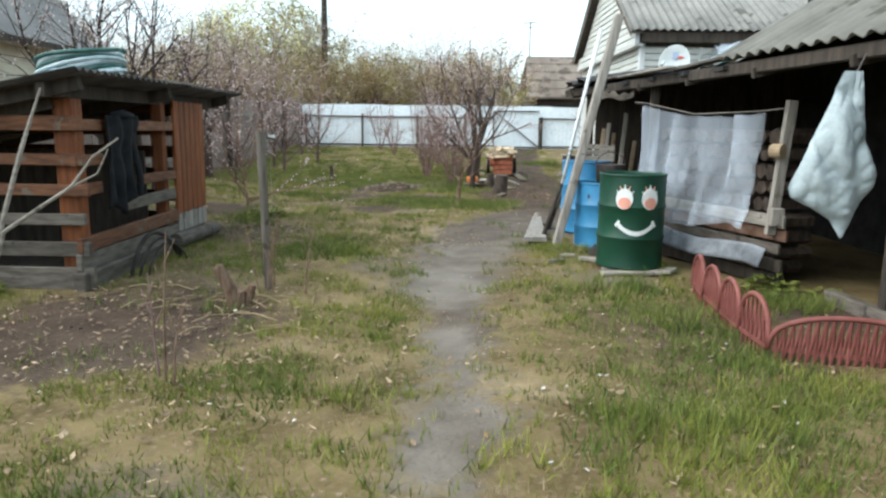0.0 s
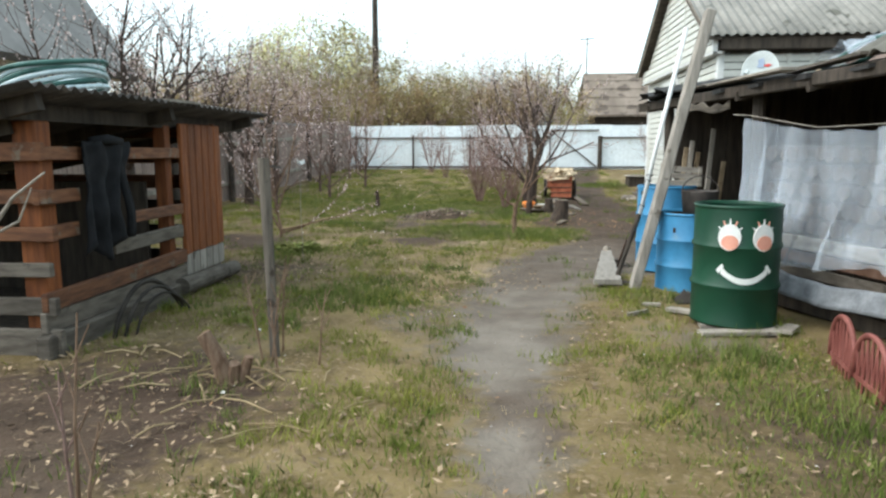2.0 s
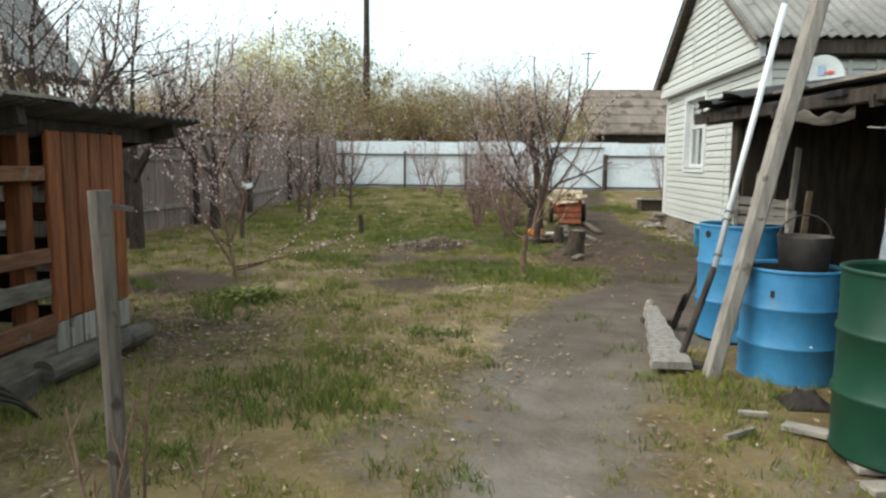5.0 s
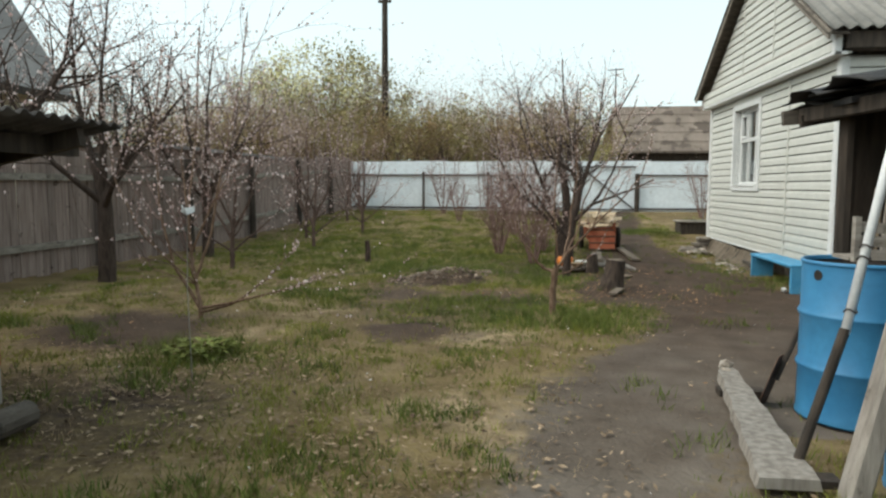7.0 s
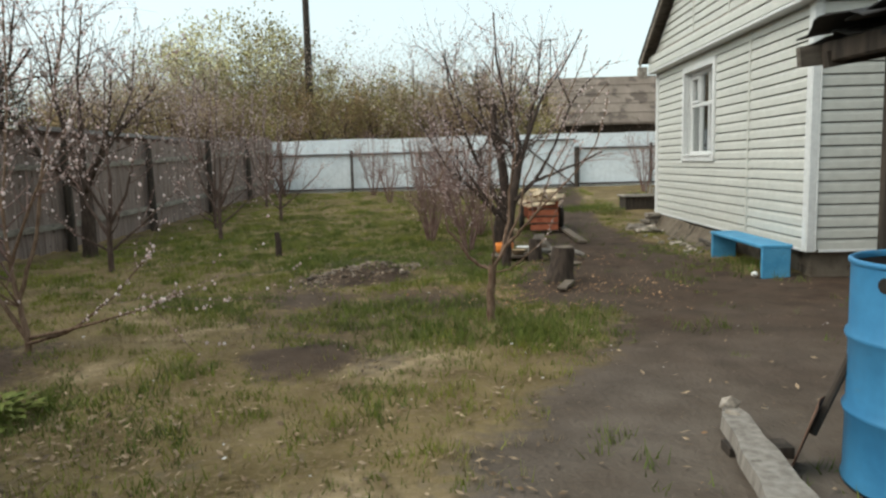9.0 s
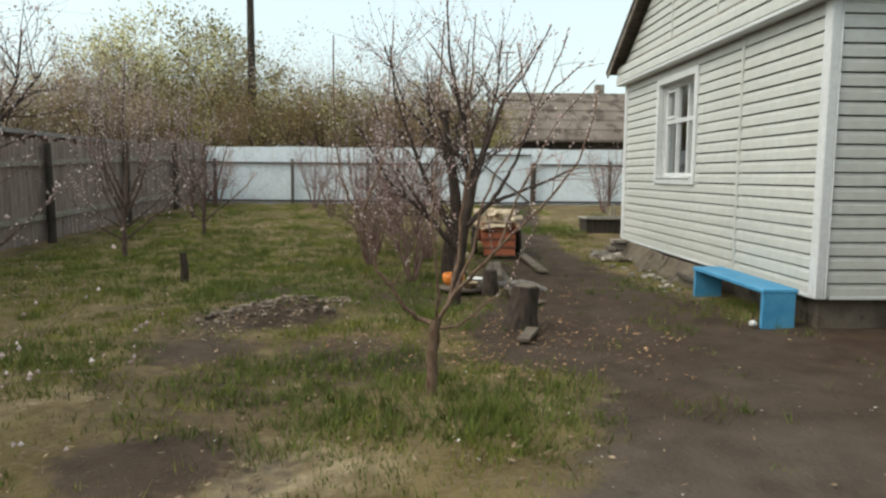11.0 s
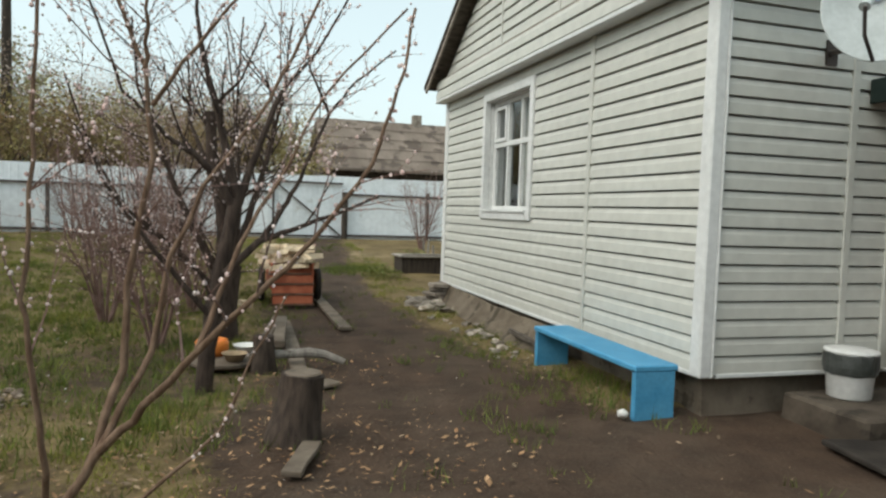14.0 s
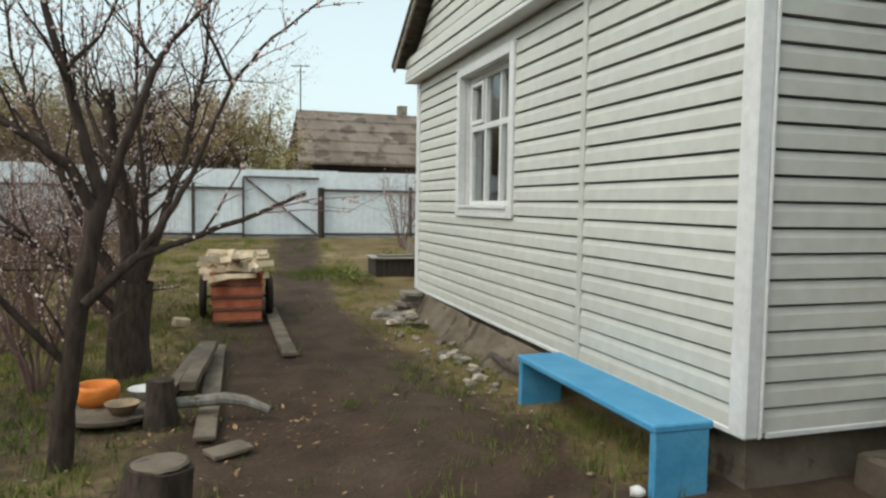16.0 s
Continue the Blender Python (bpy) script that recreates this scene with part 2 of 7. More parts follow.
M_BLUEMARK = mat("blue_print", (0.28, 0.34, 0.46), (0.34, 0.40, 0.52), 10, rough=0.5, vary=0.02)
M_FASCIA = mat("dark_green_paint", (0.014, 0.026, 0.022), (0.026, 0.042, 0.036), 5, rough=0.6, bump=0.15, vary=0.03)
M_CLEARTIE = mat("pvc_white", (0.72, 0.73, 0.72), (0.8, 0.8, 0.79), 5, rough=0.35, vary=0.02)


def sheeting():
    m = bpy.data.materials.new("clear_plastic_film")
    m.use_nodes = True
    n, l = m.node_tree.nodes, m.node_tree.links
    b = n["Principled BSDF"]
    b.inputs["Base Color"].default_value = (0.68, 0.74, 0.82, 1)
    b.inputs["Roughness"].default_value = 0.26
    g = n.new("ShaderNodeNewGeometry")
    t = n.new("ShaderNodeTexNoise")
    t.inputs["Scale"].default_value, t.inputs["Detail"].default_value = 1.7, 3
    mp = n.new("ShaderNodeMapping")
    mp.inputs["Scale"].default_value = (2.4, 2.4, 0.45)
    l.new(g.outputs["Position"], mp.inputs["Vector"])
    l.new(mp.outputs[0], t.inputs["Vector"])
    mr = n.new("ShaderNodeMapRange")
    mr.inputs[1].default_value, mr.inputs[2].default_value = 0.3, 0.7
    mr.inputs[3].default_value, mr.inputs[4].default_value = 0.10, 0.30
    l.new(t.outputs[0], mr.inputs[0])
    l.new(mr.outputs[0], b.inputs["Alpha"])
    bp = n.new("ShaderNodeBump")
    bp.inputs["Strength"].default_value, bp.inputs["Distance"].default_value = 0.15, 0.02
    l.new(t.outputs[0], bp.inputs["Height"])
    l.new(bp.outputs[0], b.inputs["Normal"])
    return m


def glass():
    m = bpy.data.materials.new("window_glass")
    m.use_nodes = True
    b = m.node_tree.nodes["Principled BSDF"]
    b.inputs["Base Color"].default_value = (0.9, 0.94, 0.95, 1)
    b.inputs["Roughness"].default_value = 0.03
    b.inputs["Transmission Weight"].default_value = 1.0
    b.inputs["IOR"].default_value = 1.45
    return m


M_FILM, M_GLASS = sheeting(), glass()


# ---- building helpers ----
def thing(name, loc, label, category, group="", kind=""):
    ob = new(name)
    ob.location = loc
    ob.empty_display_size = 0.2
    return tagged(ob, label, category, group, kind)


def part(name, bm, material, parent=None, label="", smooth=False):
    """One mesh, in world coordinates, as a child of a thing or of a part."""
    me = bpy.data.meshes.new(name)
    bmesh.ops.recalc_face_normals(bm, faces=bm.faces[:])
    bm.to_mesh(me)
    bm.free()
    me.materials.append(material)
    if smooth:
        me.polygons.foreach_set("use_smooth", [True] * len(me.polygons))
    ob = new(name, me)
    if parent is not None:
        ob.parent = parent
        if parent.type == "EMPTY":
            ob.matrix_parent_inverse = Matrix.Translation(parent.location).inverted()
    if label:
        ob["label"] = label
    return ob


def raw(name, verts, faces, material, parent=None, smooth=False):
    me = bpy.data.meshes.new(name)
    me.from_pydata(verts, [], faces)
    me.materials.append(material)
    if smooth:
        me.polygons.foreach_set("use_smooth", [True] * len(me.polygons))
    ob = new(name, me)
    if parent is not None:
        ob.parent = parent
        if parent.type == "EMPTY":
            ob.matrix_parent_inverse = Matrix.Translation(parent.location).inverted()
    return ob


def B():
    return bmesh.new()


def obox(bm, m, sx, sy, sz, bevel=0.0):
    """A box of that size whose middle stands at the pose m."""
    r = bmesh.ops.create_cube(bm, size=1.0)
    bmesh.ops.transform(bm, matrix=m @ Matrix.Diagonal((sx, sy, sz, 1)), verts=r["verts"])
    if bevel:
        es = list({e for v in r["verts"] for e in v.link_edges})
        bmesh.ops.bevel(bm, geom=es, offset=bevel, segments=1, affect="EDGES")
    return bm


def box(bm, x0, x1, y0, y1, z0, z1, bevel=0.0):
    return obox(bm, pose((x0 + x1) / 2, (y0 + y1) / 2, (z0 + z1) / 2), x1 - x0, y1 - y0, z1 - z0, bevel)


def beam(bm, a, b, w, h, bevel=0.0, up=(0, 0, 1)):
    """A bar from a to b, w wide and h high."""
    a, b = Vector(a), Vector(b)
    y = (b - a).normalized()
    x = y.cross(Vector(up)).normalized()
    z = x.cross(y)
    m = Matrix((x, y, z)).transposed().to_4x4()
    m.translation = (a + b) / 2
    return obox(bm, m, w, (b - a).length, h, bevel)


def tube(bm, pts, radii, n=8, caps=True):
    pts = [Vector(p) for p in pts]
    if not hasattr(radii, "__len__"):
        radii = [radii] * len(pts)
    rings, side = [], None
    for i, p in enumerate(pts):
        d = (pts[min(i + 1, len(pts) - 1)] - pts[max(i - 1, 0)]).normalized()
        if side is None:
            side = d.orthogonal().normalized()
        side = (side - d * side.dot(d)).normalized()
        up = d.cross(side)
        rings.append([bm.verts.new(p + radii[i] * (math.cos(2 * math.pi * k / n) * side + math.sin(2 * math.pi * k / n) * up)) for k in range(n)])
    for a, b in zip(rings, rings[1:]):
        for k in range(n):
            bm.faces.new((a[k], a[(k + 1) % n], b[(k + 1) % n], b[k]))
    if caps:
        bm.faces.new(rings[0])
        bm.faces.new(rings[-1])
    return bm


def lathe(bm, profile, centre, n=32, close=False):
    rings = []
    for r, z in profile:
        rings.append([bm.verts.new((centre[0] + r * math.cos(2 * math.pi * k / n), centre[1] + r * math.sin(2 * math.pi * k / n), centre[2] + z)) for k in range(n)])
    for a, b in zip(rings, rings[1:]):
        for k in range(n):
            bm.faces.new((a[k], a[(k + 1) % n], b[(k + 1) % n], b[k]))
    if close:
        bm.faces.new(rings[0])
        bm.faces.new(rings[-1])
    return bm


def rough_up(bm, amount, scale=6.0):
    for v in bm.verts:
        v.co += Vector(noise.noise_vector(v.co * scale)) * amount
    return bm


def sheet(name, fn, nu, nv, material, parent=None, thick=0.006, smooth=True):
    """A sheet through fn(u, v), u and v from 0 to 1, given a thickness."""
    bm = B()
    g = [[bm.verts.new(fn(i / nu, j / nv)) for j in range(nv + 1)] for i in range(nu + 1)]
    for i in range(nu):
        for j in range(nv):
            bm.faces.new((g[i][j], g[i + 1][j], g[i + 1][j + 1], g[i][j + 1]))
    bmesh.ops.recalc_face_normals(bm, faces=bm.faces[:])
    bm.normal_update()
    h = [[bm.verts.new(v.co - v.normal * thick) for v in row] for row in g]
    for i in range(nu):
        for j in range(nv):
            bm.faces.new((h[i][j], h[i][j + 1], h[i + 1][j + 1], h[i + 1][j]))
    for i in range(nu):
        for j in (0, nv):
            bm.faces.new((g[i][j], g[i + 1][j], h[i + 1][j], h[i][j]))
    for j in range(nv):
        for i in (0, nu):
            bm.faces.new((g[i][j], g[i][j + 1], h[i][j + 1], h[i][j]))
    return part(name, bm, material, parent, smooth=smooth)


# ---- ground ----
def lerp_tab(v, tab):
    xs = [a for a, _ in tab]
    ys = [b for _, b in tab]
    return float(np.interp(v, xs, ys))


LEFT = [(-6, 0.0), (3, 0.0), (5.2, 0.0), (6.2, -0.35), (7.5, -0.28), (8.4, -0.15), (9.2, 0.0), (10.3, 0.45), (11.5, 1.1), (12.4, 1.2), (12.9, 0.55), (14.0, 0.5), (15.2, 0.95), (18, 1.0), (19.6, 1.2), (21, 1.9), (24, 2.1), (29.5, 2.5)]
RIGHT = [(-6, 0.34), (3, 0.32), (5.2, 0.40), (6.4, 0.5), (7.5, 0.78), (8.1, 0.85), (8.8, 1.2), (9.3, 5.2), (14, 5.2), (14.05, 3.15), (16, 2.95), (18, 2.75), (20, 2.65), (24, 3.0), (29.5, 3.6)]


def rise(y):
    t = min(max((y - 17.5) / 12.0, 0.0), 1.0)
    return 0.42 * t * t * (3 - 2 * t)


def spot(x, y, cx, cy, r):
    if abs(x - cx) > 1.6 * r or abs(y - cy) > 1.6 * r:
        return 0.0
    d = math.hypot(x - cx, y - cy) / r * (1 + 0.35 * noise.noise((x * 1.3 / r, y * 1.3 / r, cx + 3)) + 0.2 * noise.noise((x * 4, y * 4, cy)))
    return max(0.0, 1 - d * d)


def dirtiness(x, y):
    w = 0.17 * noise.noise((x * 2.2, y * 2.2, 0.3)) + 0.14 * noise.noise((x * 6, y * 6, 1.3))
    a, b = lerp_tab(y, LEFT), lerp_tab(y, RIGHT)
    d = min(x - a, b - x) + w
    v = min(max(d / (0.42 if y < 5.5 else 0.7 if y < 9.5 else 0.6) + 0.5, 0), 1)
    bare = max(0.62 * spot(x, y, 1.75, 4.9, 1.25), 0.55 * spot(x, y, 1.5, 6.4, 0.7), 0.6 * spot(x, y, -2.6, 8.7, 1.5), 0.6 * spot(x, y, -0.9, 12.3, 1.2), 0.7 * spot(x, y, 0.2, 15.8, 1.7), 1.0 * spot(x, y, -1.02, 11.1, 0.6), 1.1 * spot(x, y, -3.5, 10.85, 1.15), 0.9 * spot(x, y, -1.45, 13.2, 0.8), 1.0 * spot(x, y, -1.2, 14.3, 0.95), 1.0 * spot(x, y, -2.0, 4.8, 1.5), 0.7 * spot(x, y, -3.2, 10.8, 0.9),
               0.9 * spot(x, y, 2.7, 5.2, 0.75), 0.8 * spot(x, y, -1.4, 15.6, 0.8), 0.8 * spot(x, y, -0.2, 12.9, 0.9), 0.7 * spot(x, y, -2.5, 9.0, 0.8))
    patch = 0.5 * max(0.0, min(1.0, 3.0 * (noise.noise((x * 0.9, y * 0.9, 21)) - 0.22))) * (1 if x < 1.4 else 0.5)
    return max(v, min(1, bare + 0.6 * w), patch + 0.5 * w)


def dryness(x, y):
    """How far the sward is dead straw: most in the open middle of the yard."""
    mid = min(max((y - 6.5) / 4.0, 0), 1) * min(max((15.5 - y) / 3.0, 0), 1)
    d = 0.10 + 0.20 * mid + 0.8 * noise.noise((x * 0.55, y * 0.55, 3.3)) + 0.7 * noise.noise((x * 1.7, y * 1.7, 13))
    d += 0.9 * spot(x, y, -0.45, 11.05, 0.7) + 0.5 * spot(x, y, 1.3, 7.0, 0.8) + 0.4 * spot(x, y, -0.8, 14.7, 0.9) + 0.6 * spot(x, y, -0.3, 8.8, 0.8)
    return d - 0.5 * spot(x, y, -2, 18, 3.5) - 1.2 * spot(x, y, -0.3, 12.9, 1.6) - 0.5 * spot(x, y, 1.7, 4.6, 1.3)


def ground_z(x, y):
    z = rise(y) + 0.022 * noise.noise((x * 0.8, y * 0.8, 5)) + 0.012 * noise.noise((x * 3, y * 3, 7))
    if -7 < x < 5 and -4 < y < 29.5:
        z -= 0.015 * dirtiness(x, y)
        z += 0.10 * spot(x, y, -1.2, 14.45, 0.55) + 0.07 * spot(x, y, -0.75, 14.75, 0.45) + 0.05 * spot(x, y, -1.02, 11.1, 0.45) + 0.04 * spot(x, y, 2.7, 5.2, 0.8)
    return z


def ground():
    xs = [-1500, -300, -90, -40, -22, -14, -10] + [round(-8 + 0.1 * i, 3) for i in range(141)] + [8, 12, 20, 40, 90, 300, 1500]
    ys = [-1500, -300, -60, -25, -12, -8] + [round(-5 + 0.1 * i, 3) for i in range(345)] + [30.5, 32, 36, 42, 55, 90, 300, 1500]
    verts, mask, dry, soil_tone = [], [], [], []
    for y in ys:
        for x in xs:
            near = -8 <= x <= 6 and -5 <= y <= 29.6
            verts.append((x, y, ground_z(x, y) if near else rise(y) - 0.02))
            # 0 is pale soil, 1 dark soil; rises with y and in the spots below
            soil_tone.append(min(max((y - 7.6) / 5.0 + 0.25 * noise.noise((x, y, 8)), 0), 1) if x > -0.3 else min(max((y - 7.6) / 5.0, 0.35), 0.85))
            soil_tone[-1] = max(soil_tone[-1], 1.0 * min(1, 2.0 * spot(x, y, -2.2, 4.6, 2.0)))
            soil_tone[-1] = max(soil_tone[-1], min(1, 2.5 * max(spot(x, y, -3.4, 10.8, 1.3), spot(x, y, -1.02, 11.1, 0.6), spot(x, y, -1.0, 13.3, 1.8), spot(x, y, 1.75, 4.9, 1.5), spot(x, y, -2.6, 8.7, 1.8), spot(x, y, -0.9, 12.3, 1.5), spot(x, y, 0.2, 15.8, 2.0))))
            # flower bed and shed floor take the full dark tone
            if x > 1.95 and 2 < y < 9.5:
                soil_tone[-1] = 1.0
            mask.append(dirtiness(x, y) if near else 0.15)
            dry.append(dryness(x, y) + (0.32 * max(0.0, 1 - abs(mask[-1] - 0.42) / 0.4) if -0.9 < x < 1.9 and y < 9 else 0))
    nx = len(xs)
    faces = [(j * nx + i, j * nx + i + 1, (j + 1) * nx + i + 1, (j + 1) * nx + i) for j in range(len(ys) - 1) for i in range(nx - 1)]
    m = bpy.data.materials.new("yard_ground")
    m.use_nodes = True
    n, l = m.node_tree.nodes, m.node_tree.links
    b = n["Principled BSDF"]
    b.inputs["Specular IOR Level"].default_value = 0.2
    g = n.new("ShaderNodeNewGeometry")

    def nz(scale, detail=6):
        q = n.new("ShaderNodeTexNoise")
        q.inputs["Scale"].default_value, q.inputs["Detail"].default_value = scale, detail
        l.new(g.outputs["Position"], q.inputs["Vector"])
        return q.outputs[0]

    def ramp(src, p0, c0, p1, c1):
        q = n.new("ShaderNodeValToRGB")
        q.color_ramp.elements[0].position, q.color_ramp.elements[1].position = p0, p1
        q.color_ramp.elements[0].color, q.color_ramp.elements[1].color = (*c0, 1), (*c1, 1)
        l.new(src, q.inputs[0])
        return q.outputs[0]

    def mix(f, a, c):
        q = n.new("ShaderNodeMix")
        q.data_type = "RGBA"
        l.new(f, q.inputs[0])
        l.new(a, q.inputs[6])
        l.new(c, q.inputs[7])
        return q.outputs[2]

    def attr(name):
        q = n.new("ShaderNodeAttribute")
        q.attribute_name = name
        return q.outputs["Fac"]

    grass = ramp(nz(2.2), 0.35, (0.105, 0.074, 0.030), 0.65, (0.205, 0.150, 0.068))
    grass = mix(ramp(nz(24), 0.48, (0, 0, 0), 0.68, (0.8, 0.8, 0.8)), grass, ramp(nz(50), 0.3, (0.125, 0.085, 0.046), 0.7, (0.27, 0.195, 0.115)))
    straw = ramp(nz(6), 0.33, (0.17, 0.122, 0.065), 0.67, (0.39, 0.295, 0.175))
    # the two soil tones, mixed by the mask
    dark_soil = ramp(nz(3.2), 0.35, (0.046, 0.029, 0.019), 0.65, (0.080, 0.051, 0.034))
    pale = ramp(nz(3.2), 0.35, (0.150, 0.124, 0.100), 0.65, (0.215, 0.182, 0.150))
    dirt = mix(attr("dark_soil"), pale, dark_soil)
    dirt = mix(ramp(nz(0.9, 3), 0.42, (0, 0, 0), 0.62, (0.55, 0.55, 0.55)), dirt, ramp(nz(7), 0.3, (0.060, 0.041, 0.028), 0.7, (0.105, 0.077, 0.055)))
    dirt = mix(ramp(nz(90, 3), 0.62, (0, 0, 0), 0.74, (0.8, 0.8, 0.8)), dirt, ramp(nz(30), 0.4, (0.12, 0.095, 0.07), 0.6, (0.20, 0.165, 0.125)))
    add = n.new("ShaderNodeMath")
    add.operation = "MULTIPLY_ADD"
    l.new(nz(11), add.inputs[0])
    add.inputs[1].default_value = 0.9
    sub = n.new("ShaderNodeMath")
    sub.operation = "SUBTRACT"
    l.new(attr("dirt"), sub.inputs[0])
    sub.inputs[1].default_value = 0.45
    l.new(sub.outputs[0], add.inputs[2])
    f = ramp(add.outputs[0], 0.26, (0, 0, 0), 0.72, (1, 1, 1))
    f2 = ramp(attr("dry"), 0.52, (0, 0, 0), 1.0, (1, 1, 1))
    col = mix(f, mix(f2, grass, straw), dirt)
    l.new(col, b.inputs["Base Color"])
    b.inputs["Roughness"].default_value = 0.95
    bp = n.new("ShaderNodeBump")
    bp.inputs["Strength"].default_value, bp.inputs["Distance"].default_value = 0.7, 0.025
    l.new(nz(28, 8), bp.inputs["Height"])
    l.new(bp.outputs[0], b.inputs["Normal"])
    ob = raw("ground", verts, faces, m, smooth=True)
    for name, vals in (("dirt", mask), ("dry", dry), ("dark_soil", soil_tone)):
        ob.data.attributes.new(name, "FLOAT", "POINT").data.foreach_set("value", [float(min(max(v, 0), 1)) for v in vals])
    return tagged(ob, "uneven yard ground, patchy spring grass and trodden dirt path", "ground", kind="structure")


ground()


# ---- house with cream siding ----
HX, HY0, HY1, HZ, HTOP, RIDGE = 3.56, 13.84, 19.44, 0.26, 2.74, 4.86
COURSE = 0.1173
RY, HBACK = (HY0 + HY1) / 2, 10.5
house = thing("house", (HX, RY, 0), "single-storey house in cream vinyl siding with grey slate gable roof", "house")
WY0, WY1, WZ0, WZ1 = 16.61, 17.86, 1.27, 2.53


x0, x1 = HX + 0.03, HX + 0.25
for q in ((x0, x1, HY0 + 0.03, WY0, HZ, HTOP), (x0, x1, WY1, HY1 - 0.03, HZ, HTOP), (x0, x1, WY0, WY1, HZ, WZ0), (x0, x1, WY0, WY1, WZ1, HTOP),
          (x1, HBACK, HY0 + 0.03, HY0 + 0.25, HZ, HTOP), (x1, HBACK, HY1 - 0.25, HY1 - 0.03, HZ, HTOP), (HBACK - 0.2, HBACK, HY0 + 0.25, HY1 - 0.25, HZ, HTOP),
          (x1 + 1.6, x1 + 1.7, HY0 + 0.25, HY1 - 0.25, HZ, HTOP), (x1, HBACK - 0.2, HY0 + 0.25, HY1 - 0.25, HTOP - 0.08, HTOP - 0.01)):
    part("wall", box(B(), *q), M_WRAP, house)
bm = B()
box(bm, HX + 0.05, HBACK, HY0 + 0.05, HY1 - 0.05, -0.3, HZ - 0.004)
bmesh.ops.subdivide_edges(bm, edges=bm.edges[:], cuts=12, use_grid_fill=True)
rough_up(bm, 0.012, 5)
part("foundation", bm, M_CONC, house, "rough grey concrete foundation")
# gable core
bm = B()
tri = [(HY0 - 0.05, HTOP + 0.2), (HY1 + 0.05, HTOP + 0.2), (RY, RIDGE - 0.1)]
a = [bm.verts.new((HX - 0.05, y, z)) for y, z in tri]
b_ = [bm.verts.new((HX + 0.1, y, z)) for y, z in tri]
bm.faces.new(a), bm.faces.new(b_)
for k in range(3):
    bm.faces.new((a[k], a[(k + 1) % 3], b_[(k + 1) % 3], b_[k]))
part("gable", bm, M_WRAP, house)


def course_x(bm, x, y0, y1, z, h=COURSE, cut=None):
    """One lapped course on a wall that faces -x; cut trims the ends to a gable's slope."""
    # open gap below the course; the dark core in it draws the lap's shadow
    g = 0.016
    lo, hi = z + g, z + h + 0.003
    e0 = (y0, y0) if not cut else (cut(lo)[0], cut(hi)[0])
    e1 = (y1, y1) if not cut else (cut(lo)[1], cut(hi)[1])
    if e1[1] - e0[1] < 0.05:
        return False
    mid = lo + 0.65 * (hi - lo)
    m0, m1 = (e0[0] + 0.65 * (e0[1] - e0[0])), (e1[0] + 0.65 * (e1[1] - e1[0]))
    v = [bm.verts.new(p) for p in ((x - 0.024, e0[0], lo), (x - 0.024, e1[0], lo), (x - 0.020, m1, mid), (x - 0.020, m0, mid), (x - 0.006, e1[1], hi), (x - 0.006, e0[1], hi), (x + 0.024, e0[0], lo), (x + 0.024, e1[0], lo), (x + 0.024, e1[1], hi), (x + 0.024, e0[1], hi))]
    for q in ((0, 1, 2, 3), (3, 2, 4, 5), (0, 1, 7, 6), (5, 4, 8, 9), (6, 7, 8, 9), (0, 3, 5, 9, 6), (1, 2, 4, 8, 7)):
        bm.faces.new([v[k] for k in q])
    return True


def course_y(bm, y, x0, x1, z, h=COURSE):
    # same gap here, its dark core painting the shadow line of the lap
    lo, hi = z + 0.016, z + h + 0.003
    mid = lo + 0.65 * (hi - lo)
    v = [bm.verts.new(p) for p in ((x0, y - 0.024, lo), (x1, y - 0.024, lo), (x1, y - 0.020, mid), (x0, y - 0.020, mid), (x1, y - 0.006, hi), (x0, y - 0.006, hi), (x0, y + 0.024, lo), (x1, y + 0.024, lo), (x1, y + 0.024, hi), (x0, y + 0.024, hi))]
    for q in ((0, 1, 2, 3), (3, 2, 4, 5), (0, 1, 7, 6), (5, 4, 8, 9), (6, 7, 8, 9), (0, 3, 5, 9, 6), (1, 2, 4, 8, 7)):
        bm.faces.new([v[k] for k in q])


JOINT = 15.385
for k in range(22):
    z = HZ + k * COURSE
    ch = min(COURSE, HTOP + 0.004 - z)
    runs = [(HY0 + 0.06, JOINT - 0.02)]
    if z + COURSE > 1.20 and z < 2.60:
        runs += [(JOINT + 0.02, 16.52), (17.95, HY1 - 0.03)]
    else:
        runs += [(JOINT + 0.02, HY1 - 0.03)]
    for y0, y1 in runs:
        bm = B()
        course_x(bm, HX, y0, y1, z, ch)
        part("siding_plank", bm, M_SIDING, house)
    for x0, x1 in ((HX + 0.05, 4.61), (4.65, HBACK)):
        bm = B()
        course_y(bm, HY0, x0, x1, z, ch)
        part("siding_plank", bm, M_SIDING, house)


def gcut(z):
    w = (RIDGE - 0.14 - z) / (RIDGE - 0.14 - 2.98) * (HY1 - HY0) / 2
    return RY - w, RY + w


for k in range(17):
    z = 3.06 + k * COURSE
    bm = B()
    if course_x(bm, HX - 0.075, 0, 0, z, cut=gcut):
        part("siding_plank", bm, M_SIDING, house)
    else:
        bm.free()
# overhanging band under the gable, two courses with a soffit
bm = B()
box(bm, HX - 0.14, HX + 0.02, HY0 - 0.16, HY1 + 0.12, HTOP + 0.015, HTOP + 0.03)
part("soffit", bm, M_SIDING, house)
for k in range(2):
    bm = B()
    course_x(bm, HX - 0.14, HY0 - 0.10, HY1 + 0.12, HTOP + 0.03 + k * 0.125, 0.125)
    part("siding_plank", bm, M_SIDING, house)
bm = B()
box(bm, HX - 0.17, HX - 0.02, HY0 - 0.17, HY1 + 0.125, HTOP - 0.005, HTOP + 0.034, 0.006)
